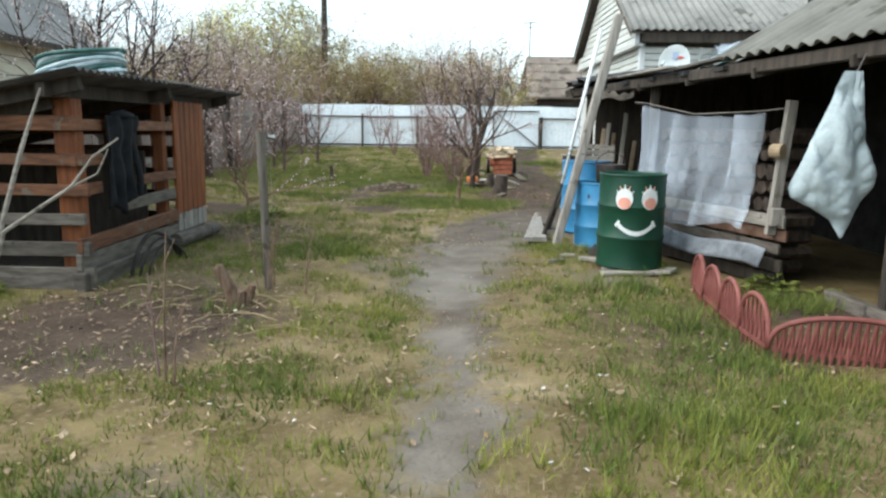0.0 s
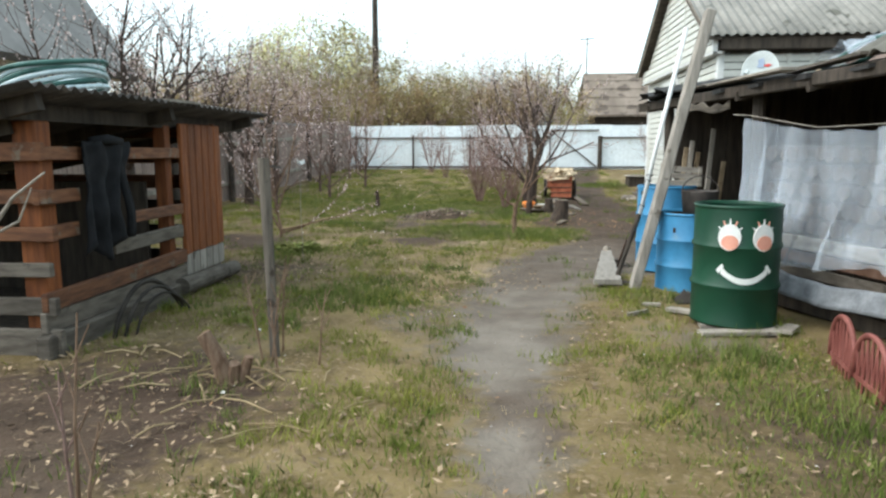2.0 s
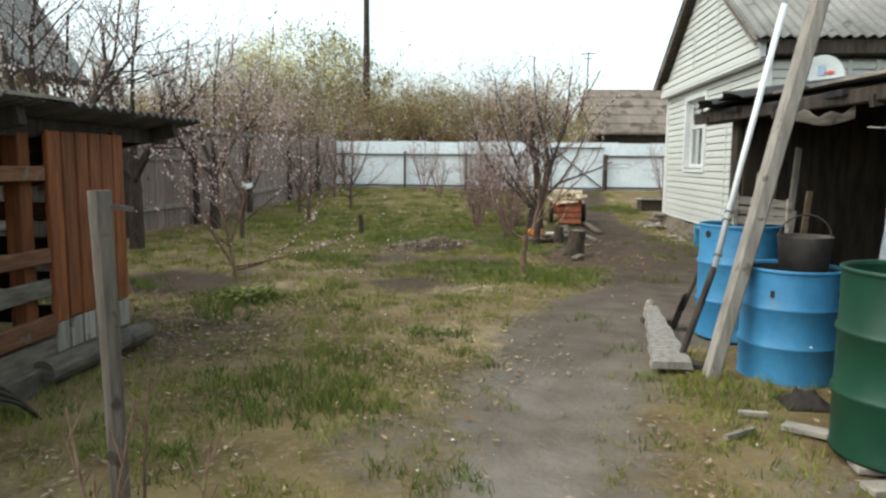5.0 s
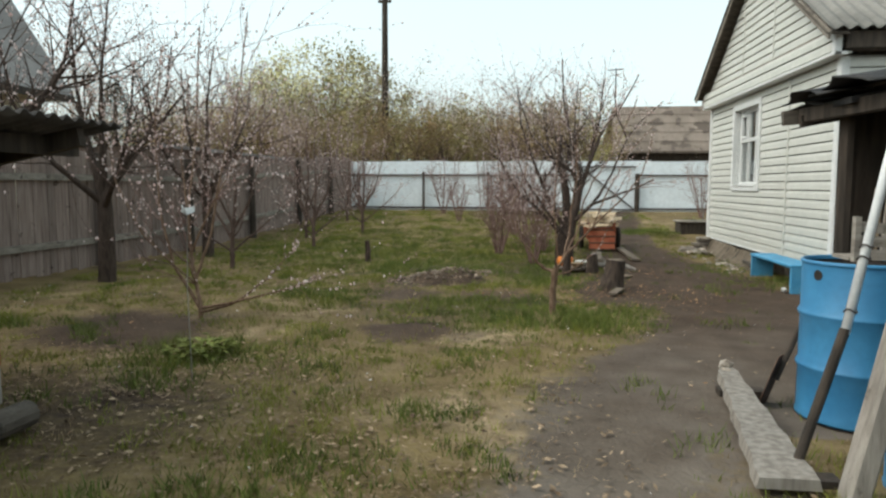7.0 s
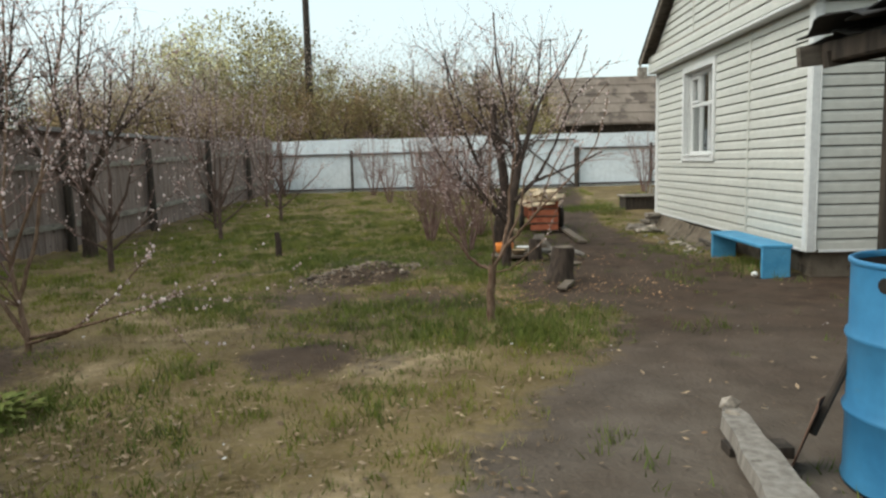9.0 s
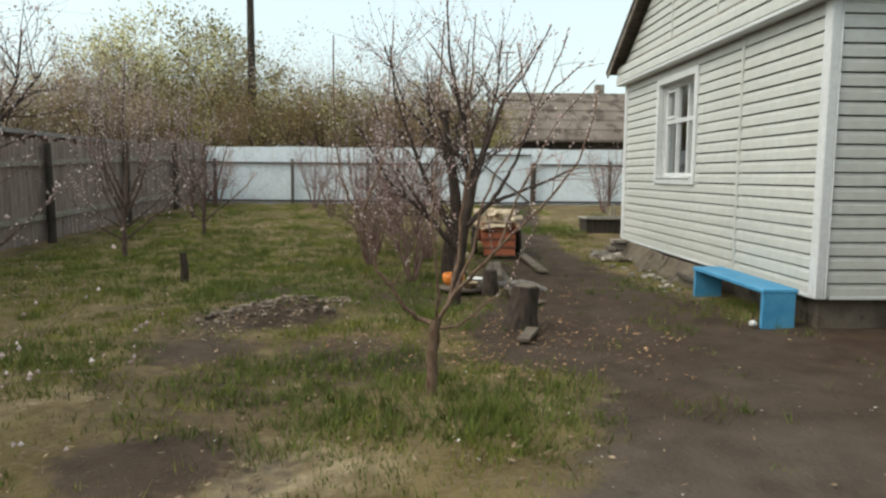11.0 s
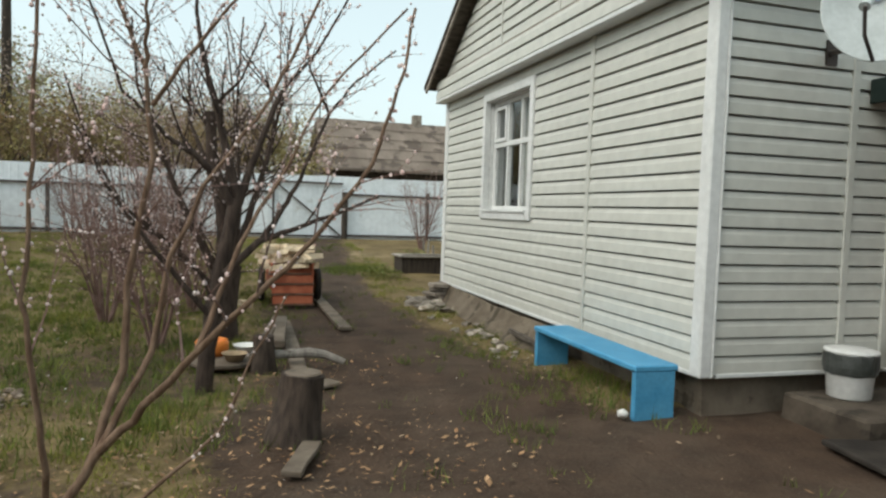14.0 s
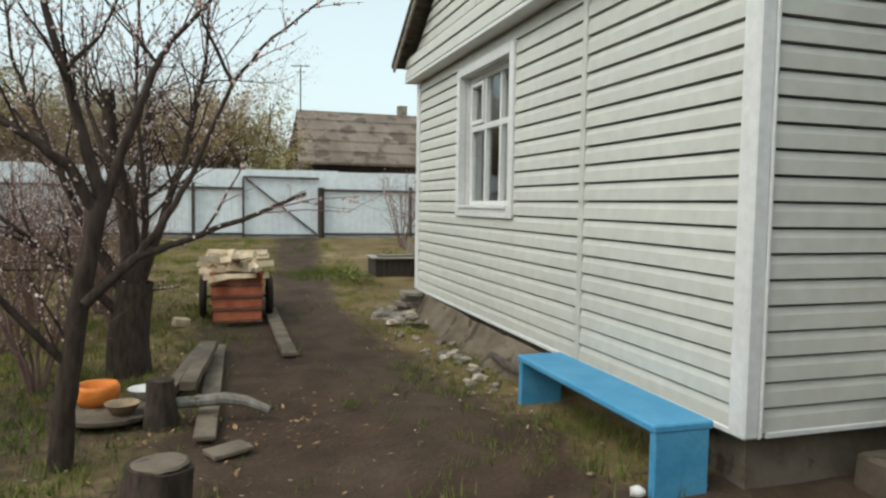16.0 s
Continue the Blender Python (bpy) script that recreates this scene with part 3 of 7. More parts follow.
part("band_edge", bm, M_TRIM, house)
bm = B()
box(bm, HX - 0.17, HX - 0.09, HY0 - 0.17, HY0 - 0.09, HTOP - 0.008, HTOP + 0.30, 0.006)
part("band_end", bm, M_TRIM, house)
bm = B()
box(bm, HX - 0.13, HX - 0.05, HY0 - 0.1, HY1 + 0.1, HTOP + 0.285, HTOP + 0.31)
part("flashing", bm, M_GREYWOODH, house)
# corner posts and joint strips
for y in (HY0, HY1):
    s = -1 if y == HY0 else 1
    bm = B()
    box(bm, HX - 0.042, HX + 0.05, min(y - s * 0.075, y + s * 0.034), max(y - s * 0.075, y + s * 0.034), HZ - 0.01, HTOP + 0.01, 0.012)
    if y == HY0:
        box(bm, HX + 0.046, HX + 0.06, y - 0.042, y + 0.03, HZ - 0.01, HTOP + 0.01, 0.012)
    part("corner_post", bm, M_TRIM, house)
bm = B()
box(bm, HX - 0.033, HX + 0.02, JOINT - 0.028, JOINT + 0.028, HZ, HTOP, 0.006)
part("joint_strip", bm, M_SIDING, house)
bm = B()
box(bm, 4.60, 4.66, HY0 - 0.033, HY0 + 0.02, HZ, HTOP, 0.006)
part("joint_strip", bm, M_SIDING, house)
bm = B()
box(bm, 4.97, 5.03, HY0 - 0.036, HY0 + 0.02, HZ, HTOP, 0.006)
part("joint_strip", bm, M_SIDING, house)
for y in (15.9, 17.3):
    bm = B()
    box(bm, HX - 0.105, HX - 0.06, y - 0.02, y + 0.02, 3.06, RIDGE - 0.2 - abs(y - RY) * 0.66)
    part("joint_strip", bm, M_SIDING, house)
bm = B()
box(bm, HX - 0.03, HX + 0.03, HY0 + 0.04, HY1 - 0.04, HZ - 0.012, HZ + 0.02, 0.005)
box(bm, HX + 0.09, HBACK, HY0 - 0.03, HY0 + 0.02, HZ - 0.012, HZ + 0.018, 0.005)
part("starter_strip", bm, M_TRIM, house)
# south eave: dark fascia and soffit
bm = B()
box(bm, HX - 0.06, HBACK + 0.2, HY0 - 0.22, HY0 - 0.18, 2.80, 2.98)
part("eave_board", bm, M_DARKWOOD, house, "dark unpainted eave board")
bm = B()
box(bm, HX - 0.06, HBACK + 0.2, HY0 - 0.179, HY0 + 0.03, 2.79, 2.81)
part("eave_soffit", bm, M_DARKWOOD, house)
bm = B()
box(bm, HX - 0.06, HBACK + 0.2, HY1 - 0.03, HY1 + 0.22, 2.79, 2.81)
part("eave_soffit", bm, M_DARKWOOD, house)


def corrugated(name, p00, p10, p01, waves, amp, material, parent, seg=6, thick=0.008, label=""):
    """A wavy sheet: p00 to p10 runs across the waves, p00 to p01 along them."""
    p00, p10, p01 = Vector(p00), Vector(p10), Vector(p01)
    nrm = (p10 - p00).cross(p01 - p00).normalized()
    bm = B()
    n = waves * seg
    rows = []
    for j in range(2):
        rows.append([bm.verts.new(p00 + (p10 - p00) * (i / n) + (p01 - p00) * j + nrm * amp * math.cos(2 * math.pi * i / seg)) for i in range(n + 1)])
    for i in range(n):
        bm.faces.new((rows[0][i], rows[0][i + 1], rows[1][i + 1], rows[1][i]))
    bmesh.ops.recalc_face_normals(bm, faces=bm.faces[:])
    bmesh.ops.solidify(bm, geom=bm.faces[:], thickness=thick)
    return part(name, bm, material, parent, label, smooth=True)


RX0, RX1 = HX - 0.30, HBACK + 0.3
corrugated("roof_sheet", (RX0, HY0 - 0.30, 3.00), (RX1, HY0 - 0.30, 3.00), (RX0, RY, RIDGE + 0.02), 50, 0.022, M_SLATE, house, label="weathered corrugated slate roof")
corrugated("roof_sheet", (RX0, HY1 + 0.30, 3.00), (RX1, HY1 + 0.30, 3.00), (RX0, RY, RIDGE + 0.02), 50, 0.022, M_SLATE, house, label="weathered corrugated slate roof")
for s, y in ((1, HY0 - 0.28), (-1, HY1 + 0.28)):
    bm = B()
    beam(bm, (HX - 0.18, y, 2.945), (HX - 0.18, RY, RIDGE - 0.05), 0.24, 0.02)
    part("roof_boarding", bm, M_PENGREY, house, "dark boards under the gable overhang")
    bm = B()
    beam(bm, (RX0 + 0.03, y, 2.93), (RX0 + 0.03, RY, RIDGE - 0.05), 0.025, 0.10)
    part("bargeboard", bm, M_GREYWOODH, house)
# window
win = tagged(raw("window", [], [], M_TRIM, house), "white framed window with grey drapes")
bm = B()
box(bm, HX - 0.045, HX + 0.03, 16.52, WY0, 1.18, 2.62, 0.006)
box(bm, HX - 0.045, HX + 0.03, WY1, 17.95, 1.18, 2.62, 0.006)
box(bm, HX - 0.045, HX + 0.03, WY0, WY1, WZ1, 2.62, 0.006)
box(bm, HX - 0.045, HX + 0.03, WY0, WY1, 1.18, WZ0, 0.006)
part("casing", bm, M_TRIM, win)
bm = B()
box(bm, HX + 0.03, HX + 0.2, WY0, WY0 + 0.012, WZ0, WZ1)
box(bm, HX + 0.03, HX + 0.2, WY1 - 0.012, WY1, WZ0, WZ1)
box(bm, HX + 0.03, HX + 0.2, WY0 + 0.012, WY1 - 0.012, WZ1 - 0.012, WZ1)
part("reveal", bm, M_TRIM, win)
bm = B()
box(bm, HX - 0.06, HX + 0.2, WY0 + 0.013, WY1 - 0.013, WZ0 - 0.012, WZ0 + 0.014, 0.004)
part("window_sill", bm, M_TRIM, win)
bm = B()
fx0, fx1 = HX + 0.07, HX + 0.12
y0, y1, z0, z1 = WY0 + 0.013, WY1 - 0.013, WZ0 + 0.015, WZ1 - 0.013
for q in ((y0, y0 + 0.06, z0, z1), (y1 - 0.06, y1, z0, z1), (y0 + 0.06, y1 - 0.06, z0, z0 + 0.045), (y0 + 0.06, y1 - 0.06, z1 - 0.045, z1)):
    box(bm, fx0, fx1, *q, 0.004)
part("window_frame", bm, M_TRIM, win)
tz = z0 + 0.60 * (z1 - z0)
for q in ((y0 + 0.06, y1 - 0.06, tz - 0.028, tz + 0.028), ):
    bm = B()
    box(bm, fx0 - 0.005, fx1, *q, 0.004)
    part("transom", bm, M_TRIM, win)
yi = [y0 + 0.06 + (y1 - y0 - 0.12) * k / 3 for k in range(4)]
for k in (1, 2):
    bm = B()
    box(bm, fx0 - 0.003, fx1, yi[k] - 0.019, yi[k] + 0.019, z0 + 0.045, tz - 0.028, 0.004)
    box(bm, fx0 - 0.003, fx1, yi[k] - 0.019, yi[k] + 0.019, tz + 0.028, z1 - 0.045, 0.004)
    part("mullion", bm, M_TRIM, win)
bm = B()
for q in ((yi[2] + 0.025, yi[2] + 0.06, tz + 0.035, z1 - 0.06), (yi[3] - 0.04, yi[3], tz + 0.035, z1 - 0.06), (yi[2] + 0.06, yi[3] - 0.04, tz + 0.035, tz + 0.075), (yi[2] + 0.06, yi[3] - 0.04, z1 - 0.10, z1 - 0.06)):
    box(bm, fx0 - 0.02, fx1 - 0.01, *q, 0.004)
part("vent_sash", bm, M_TRIM, win)
for k in range(3):
    for zz in ((z0 + 0.04, tz - 0.02), (tz + 0.02, z1 - 0.04)):
        bm = B()
        box(bm, fx0 + 0.03, fx0 + 0.035, yi[k] + 0.0, yi[k + 1], zz[0], zz[1])
        part("pane", bm, M_GLASS, win).visible_shadow = False
drape = sheet("curtain", lambda u, v: (HX + 0.30 + 0.04 * math.sin(u * 30) + 0.012 * math.sin(u * 95 + 1), WY0 - 0.05 + u * 0.98, WZ0 - 0.1 + v * 1.3), 90, 2, M_CURTAIN, None, 0.003)
tagged(drape, "beige-grey drape hanging behind the window", "curtain")

# dish on the south wall
DISH = Vector((3.97, 13.12, 2.39))
dish = thing("satellite_dish", (4.1, HY0, 2.3), "white satellite dish with a red and blue mark, on a bracket", "satellite dish")
DM = Matrix.Translation(DISH) @ Euler((radians(80), 0, radians(-34))).to_matrix().to_4x4()
bm = B()
lathe(bm, [(0.001, 0.0), (0.11, 0.008), (0.20, 0.026), (0.27, 0.048), (0.285, 0.055), (0.287, 0.062), (0.275, 0.060), (0.20, 0.036), (0.11, 0.018), (0.001, 0.010)], (0, 0, 0), 40)
bmesh.ops.transform(bm, matrix=DM @ Matrix.Diagonal((0.95, 1.05, 1, 1)), verts=bm.verts)
reflector = part("reflector", bm, M_DISH, dish, smooth=True)
for m_, outline, lab in ((M_BLUEMARK, [(-0.05, 0.17), (0.03, 0.19), (0.05, 0.10), (0.02, 0.05), (-0.06, 0.06), (-0.04, 0.11)], "blue printed mark"), (M_REDMARK, [(0.03, 0.08), (0.10, 0.105), (0.16, 0.08), (0.10, 0.055)], "red printed mark")):
    bm = B()
    lo = [bm.verts.new(DM @ Vector((a, b, 0.024 + 0.5 * (a * a + b * b)))) for a, b in outline]
    hi = [bm.verts.new(DM @ Vector((a, b, 0.030 + 0.5 * (a * a + b * b)))) for a, b in outline]
    bm.faces.new(lo), bm.faces.new(hi)
    for k in range(len(outline)):
        q = (k + 1) % len(outline)
        bm.faces.new((lo[k], lo[q], hi[q], hi[k]))
    part("printed_mark", bm, m_, reflector, lab)
bm = B()
tube(bm, [(4.40, HY0 - 0.02, 2.36), (4.28, HY0 - 0.3, 2.33), tuple(DM @ Vector((0, -0.05, -0.01)))], 0.022)
box(bm, 4.36, 4.45, HY0 - 0.035, HY0 - 0.02, 2.28, 2.44)
part("bracket", bm, M_STEEL, dish)
bm = B()
tube(bm, [tuple(DM @ Vector(p)) for p in ((-0.02, -0.29, 0.06), (-0.10, -0.22, 0.22), (-0.13, -0.12, 0.34))], 0.010)
part("receiver_arm", bm, M_STEEL, dish)
bm = B()
tube(bm, [tuple(DM @ Vector(p)) for p in ((-0.13, -0.12, 0.33), (-0.10, -0.06, 0.29))], 0.028, 12)
part("receiver", bm, M_DISH, dish, "pale receiver head")

# porch by the south wall: canopy and dark boarded door
porch = thing("porch", (5.6, 13.5, 0.15), "dark porch canopy over a brown boarded door", "porch")
bm = B()
box(bm, 4.78, 7.4, 12.75, HY0 - 0.03, 2.16, 2.20)
part("canopy", bm, M_BLACK, porch, "dark canopy sheet")
bm = B()
box(bm, 4.76, 7.4, 12.71, 12.75, 2.06, 2.22, 0.006)
box(bm, 4.74, 4.78, 12.71, HY0 - 0.03, 2.06, 2.22, 0.006)
part("fascia", bm, M_FASCIA, porch, "dark green fascia board")
for k in range(7):
    bm = B()
    box(bm, 5.32 + 0.15 * k, 5.465 + 0.15 * k, HY0 - 0.075, HY0 - 0.03, 0.16, 2.05, 0.005)
    part("door_board", bm, M_PENGREY, porch)


# ---- blue bench, bucket and step ----
bench = thing("bench", (3.27, 14.7, 0), "low sky-blue painted wooden bench against the foundation", "bench")
bm = B()
box(bm, 3.12, 3.44, 13.90, 15.42, 0.285, 0.325, 0.008)
part("seat", bm, M_BLUEWOOD, bench)
for y in (13.90, 15.36):
    bm = B()
    box(bm, 3.13, 3.42, y + 0.004, y + 0.05, -0.03, 0.286, 0.006)
    part("leg", bm, M_BLUEWOOD, bench)
bm = B()
box(bm, 3.38, 3.41, 13.96, 15.36, 0.20, 0.285)
part("apron", bm, M_BLUEWOOD, bench)
step = thing("concrete_step", (5.2, 13.2, 0), "low worn concrete step slab by the south wall", "step")
bm = B()
box(bm, 4.15, 7.5, 13.15, 13.80, -0.05, 0.15, 0.02)
bmesh.ops.subdivide_edges(bm, edges=bm.edges[:], cuts=5, use_grid_fill=True)
rough_up(bm, 0.012, 4)
part("slab", bm, M_STEPC, step)
mat_ob = thing("rubber_mat", (4.6, 12.8, 0), "dark worn rubber door mat on the dirt", "mat")
bm = B()
obox(bm, pose(4.6, 12.85, 0.012, 0, 1, -10), 1.5, 0.5, 0.035, 0.008)
rough_up(bm, 0.006, 3)
part("mat", bm, M_RUBBER, mat_ob)
def bucket(x, y, z, r, h, lined, label):
    t = thing("bucket", (x, y, z), label, "bucket")
    c = (x, y, z + 0.005)
    bm = B()
    lathe(bm, [(0.001, 0), (0.85 * r, 0), (0.88 * r, 0.006), (r, h), (r + 0.003, h + 0.005), (0.95 * r, h + 0.005), (0.82 * r, 0.012), (0.001, 0.01)], c, 28)
    part("body", bm, M_BUCKET, t, smooth=True)
    bm = B()
    lathe(bm, [(0.001, h + 0.045), (0.88 * r, h + 0.042), (1.07 * r, h + 0.035), (1.1 * r, h + 0.025), (1.08 * r, h + 0.012), (0.001, h + 0.01)], c, 28)
    part("lid", bm, M_BUCKET, t, smooth=True)
    bm = B()
    if lined:
        lathe(bm, [(r, 0.57 * h), (1.05 * r, 0.6 * h), (1.1 * r, 0.75 * h), (1.11 * r, h + 0.01), (1.05 * r, h + 0.03)], c, 28)
        rough_up(bm, 0.008, 20)
        part("liner", bm, M_BAG, t)
    else:
        tube(bm, [(x - r * 1.02 * math.cos(q), y - r * (0.35 + 0.7 * math.sin(q)), c[2] + h * (0.92 - 0.38 * math.sin(q))) for q in [k * math.pi / 12 for k in range(13)]], 0.005, 6)
        part("handle", bm, M_STEEL, t)
    return t


bucket(4.50, 13.60, 0.15, 0.147, 0.27, True, "white plastic bucket with lid and dark liner rim")
bucket(5.06, 13.62, 0.15, 0.135, 0.28, False, "white lidded plastic bucket with a wire handle")
stick = thing("stick", (5.06, 13.6, 0.48), "short pale stick lying across the bucket lid", "stick")
bm = B()
tube(bm, [(5.00, 13.56, 0.485), (5.04, 13.62, 0.50), (5.12, 13.70, 0.56)], 0.014, 7)
part("wood", bm, M_SPLIT, stick)


def stone(bm, c, s, seed, squash=0.6):
    r = bmesh.ops.create_icosphere(bm, subdivisions=2 if s > 0.07 else 1, radius=1.0)
    rng = random.Random(seed)
    m = Matrix.Translation(c) @ Euler((rng.uniform(-0.3, 0.3), rng.uniform(-0.3, 0.3), rng.uniform(0, 6.3))).to_matrix().to_4x4() @ Matrix.Diagonal((s, s * rng.uniform(0.6, 0.95), s * squash, 1))
    for v in r["verts"]:
        n_ = noise.noise(v.co * 1.7 + Vector((seed, 0, 0)))
        v.co = m @ (v.co * (1 + 0.55 * n_))


pebble = thing("stone", (3.02, 13.95, 0), "small whitish stone beside the bench leg", "stone")
bm = B()
stone(bm, (3.07, 13.93, 0.02), 0.045, 3, 0.8)
part("body", bm, M_ENAMEL, pebble, smooth=True)

# slabs and stones along the foundation
rng = random.Random(5)
for k in range(5):
    st = thing("paving_slab", (3.38, 19.0, 0.03 + 0.06 * k), "broken grey paving slab in a small stack by the house corner", "slab", "stack of broken slabs")
    bm = B()
    obox(bm, pose(3.36 + rng.uniform(-0.04, 0.04), 19.0 + rng.uniform(-0.05, 0.05), 0.035 + 0.058 * k, 0, 0, rng.uniform(-25, 25)), 0.30 - 0.02 * k, 0.34 - 0.025 * k, 0.05, 0.006)
    rough_up(bm, 0.01, 8)
    part("slab", bm, M_STONE, st)
for k in range(58):
    y = 15.7 + 3.6 * rng.random()
    x = 2.92 + 0.50 * rng.random() * (0.45 + (y - 15.7) / 5)
    s = rng.uniform(0.03, 0.085) * (1.4 if y > 17.8 else 0.9)
    st = thing("rubble_stone", (x, y, ground_z(x, y)), "grey broken stone lying along the house foundation", "stone", "stones along the foundation")
    bm = B()
    stone(bm, (x, y, ground_z(x, y) + s * 0.2), s, k + 10, 0.4)
    part("body", bm, M_RUBBLE if k % 2 else M_STONE, st)
sheet("plinth_bank", lambda u, v: (3.24 + 0.27 * v ** 0.6 + 0.07 * (1 - v) * noise.noise((u * 14, 0, 4)), 15.46 + 4.0 * u, ground_z(3.2, 15.46 + 4.0 * u) - 0.04 + 0.27 * v ** 1.1 + 0.03 * noise.noise((u * 18, v * 4, 2)) * math.sin(math.pi * v) + 0.012 * noise.noise((u * 60, v * 12, 5))), 90, 14, M_BANK, house, 0.02)
log_rail = thing("timber_edging", (3.30, 16.2, 0), "short dark old timber lying half buried on the bank", "timber")
bm = B()
beam(bm, (3.30, 15.6, 0.10), (3.32, 16.4, 0.11), 0.04, 0.05, 0.006)
part("beam", bm, M_PENGREY, log_rail)


# ---- barrels ----
def barrel(name, x, y, z, h, r, material, inner, label, face=None):
    t = thing(name, (x, y, z), label, "barrel")
    bm = B()
    prof = [(0.001, 0.02), (r - 0.01, 0.02), (r + 0.004, 0.0), (r + 0.006, 0.012), (r, 0.03)]
    for f in (1 / 3, 2 / 3):
        prof += [(r, h * f - 0.025), (r + 0.011, h * f - 0.008), (r + 0.013, h * f), (r + 0.011, h * f + 0.008), (r, h * f + 0.025)]
    prof += [(r, h - 0.012)]
    lathe(bm, prof, (x, y, z), 56)
    rough_up(bm, 0.004, 3)
    body = part("body", bm, material, t, smooth=True)
    bm = B()
    lathe(bm, [(r, h - 0.02), (r + 0.009, h - 0.012), (r + 0.009, h), (r, h + 0.005), (r - 0.012, h), (r - 0.012, h - 0.02)], (x, y, z), 56)
    part("rim", bm, inner if face else material, t, smooth=True)
    bm = B()
    lathe(bm, [(r - 0.006, h - 0.01), (r - 0.008, 0.05), (0.001, 0.04)], (x, y, z), 40)
    part("inside", bm, inner, t, smooth=True)
    return t, body


def on_barrel(bm, x, y, z0, r, face, outline, lift=0.004):
    """A thin patch of paint that follows the barrel; outline in metres along and up."""
    front, back = [], []
    for u, v in outline:
        a = face + u / r
        for rr, lst in ((r + lift, front), (r - 0.004, back)):
            lst.append(bm.verts.new((x + rr * math.cos(a), y + rr * math.sin(a), z0 + v)))
    bm.faces.new(front)
    n = len(front)
    for k in range(n):
        bm.faces.new((front[k], front[(k + 1) % n], back[(k + 1) % n], back[k]))


GB = (1.76, 6.89, 0.03)
GR, GH = 0.288, 0.83
green, gbody = barrel("steel_drum", *GB, GH, GR, M_GREEN, M_GREEN, "dark green steel drum painted with eyes and a smile", True)
FACE = radians(-95)
for u0 in (-0.108, 0.108):
    bm = B()
    on_barrel(bm, *GB, GR, FACE, [(u0 + 0.070 * math.cos(k * math.pi / 14), 0.625 + 0.090 * math.sin(k * math.pi / 14)) for k in range(28)], 0.015)
    part("painted_eye", bm, M_WHITEPAINT, gbody, "white painted eye")
    bm = B()
    on_barrel(bm, *GB, GR, FACE, [(u0 + 0.004 + 0.052 * math.cos(k * math.pi / 14), 0.590 + 0.050 * math.sin(k * math.pi / 14)) for k in range(28)], 0.018)
    part("painted_iris", bm, M_PINK, gbody, "pink painted iris")
    for k in range(5):
        a = radians(146 - 28 * k)
        c, s = math.cos(a), math.sin(a)
        p, q = (u0 + 0.066 * c, 0.625 + 0.088 * s), (u0 + 0.090 * c, 0.625 + 0.124 * s)
        w = 0.006
        bm = B()
        on_barrel(bm, *GB, GR, FACE, [(p[0] - w, p[1]), (p[0] + w, p[1]), (q[0] + w * 0.6, q[1]), (q[0] - w * 0.6, q[1])], 0.006)
        part("painted_lash", bm, M_PINK if k % 2 else M_WHITEPAINT, gbody, "painted eyelash")
bm = B()
up, lo = [], []
for k in range(17):
    u = -0.155 + 0.31 * k / 16
    c = 0.325 + 0.075 * (u / 0.155) ** 2
    w = 0.020 if 1 < k < 15 else 0.024
    up.append((u, c + w)), lo.append((u, c - w))
for k in range(16):
    on_barrel(bm, *GB, GR, FACE, [up[k], lo[k], lo[k + 1], up[k + 1]], 0.005)
for s in (-1, 1):
    on_barrel(bm, *GB, GR, FACE, [(s * 0.135, 0.425), (s * 0.152, 0.44), (s * 0.185, 0.395), (s * 0.17, 0.375)], 0.006)
part("painted_smile", bm, M_WHITEPAINT, gbody, "white painted smiling mouth")
blue1, b1body = barrel("steel_drum", 1.775, 9.20, 0.0, 0.86, 0.285, M_BLUE, M_STEEL, "sky-blue painted steel drum with a bung hole")
bm = B()
on_barrel(bm, 1.775, 9.20, 0.0, 0.285, radians(-157), [(0.028 * math.cos(k * math.pi / 8), 0.79 + 0.028 * math.sin(k * math.pi / 8)) for k in range(16)], 0.003)
part("bung_hole", bm, M_RUBBER, b1body, "dark round bung hole")
blue2, b2body = barrel("steel_drum", 1.78, 8.22, -0.02, 0.70, 0.285, M_BLUE, M_STEEL, "shorter sky-blue steel drum half full of dark water")
bm = B()
for a, z in ((-1.9, 0.2), (-2.3, 0.24)):
    on_barrel(bm, 1.80, 8.22, 0, 0.285, a, [(0, z), (0.10, z + 0.03), (0.10, z + 0.045), (0, z + 0.012)], 0.003)
part("paint_mark", bm, M_WHITEPAINT, b2body, "white paint strokes")
rng = random.Random(3)
for k, (a, b, w) in enumerate((((1.45, 6.56, 0.01), (1.98, 6.62, 0.015), 0.10), ((1.5, 6.78, 0.012), (2.15, 6.72, 0.012), 0.12), ((2.0, 6.55, 0.03), (2.12, 6.72, 0.03), 0.09))):
    bm = B()
    beam(bm, a, b, w, 0.03, 0.004)
    tt = thing("plank", a, "short grey plank lying under the green drum", "plank", "planks under the drum")
    part("board", bm, M_GREYWOODH, tt)
# crate and pail on the far drum
crate = thing("slatted_crate", (1.86, 9.22, 0.86), "old grey slatted crate resting on the blue drum", "crate")
for k in range(3):
    bm = B()
    beam(bm, (1.70, 9.12, 0.90 + 0.075 * k), (2.06, 9.04, 0.90 + 0.06 * k), 0.015, 0.055)
    part("slat", bm, M_GREYWOODH, crate)
bm = B()
box(bm, 1.69, 1.72, 9.10, 9.14, 0.862, 1.10)
box(bm, 2.04, 2.07, 9.01, 9.05, 0.862, 1.06)
box(bm, 1.69, 2.07, 9.16, 9.36, 0.864, 0.884)
part("frame", bm, M_GREYWOODH, crate)
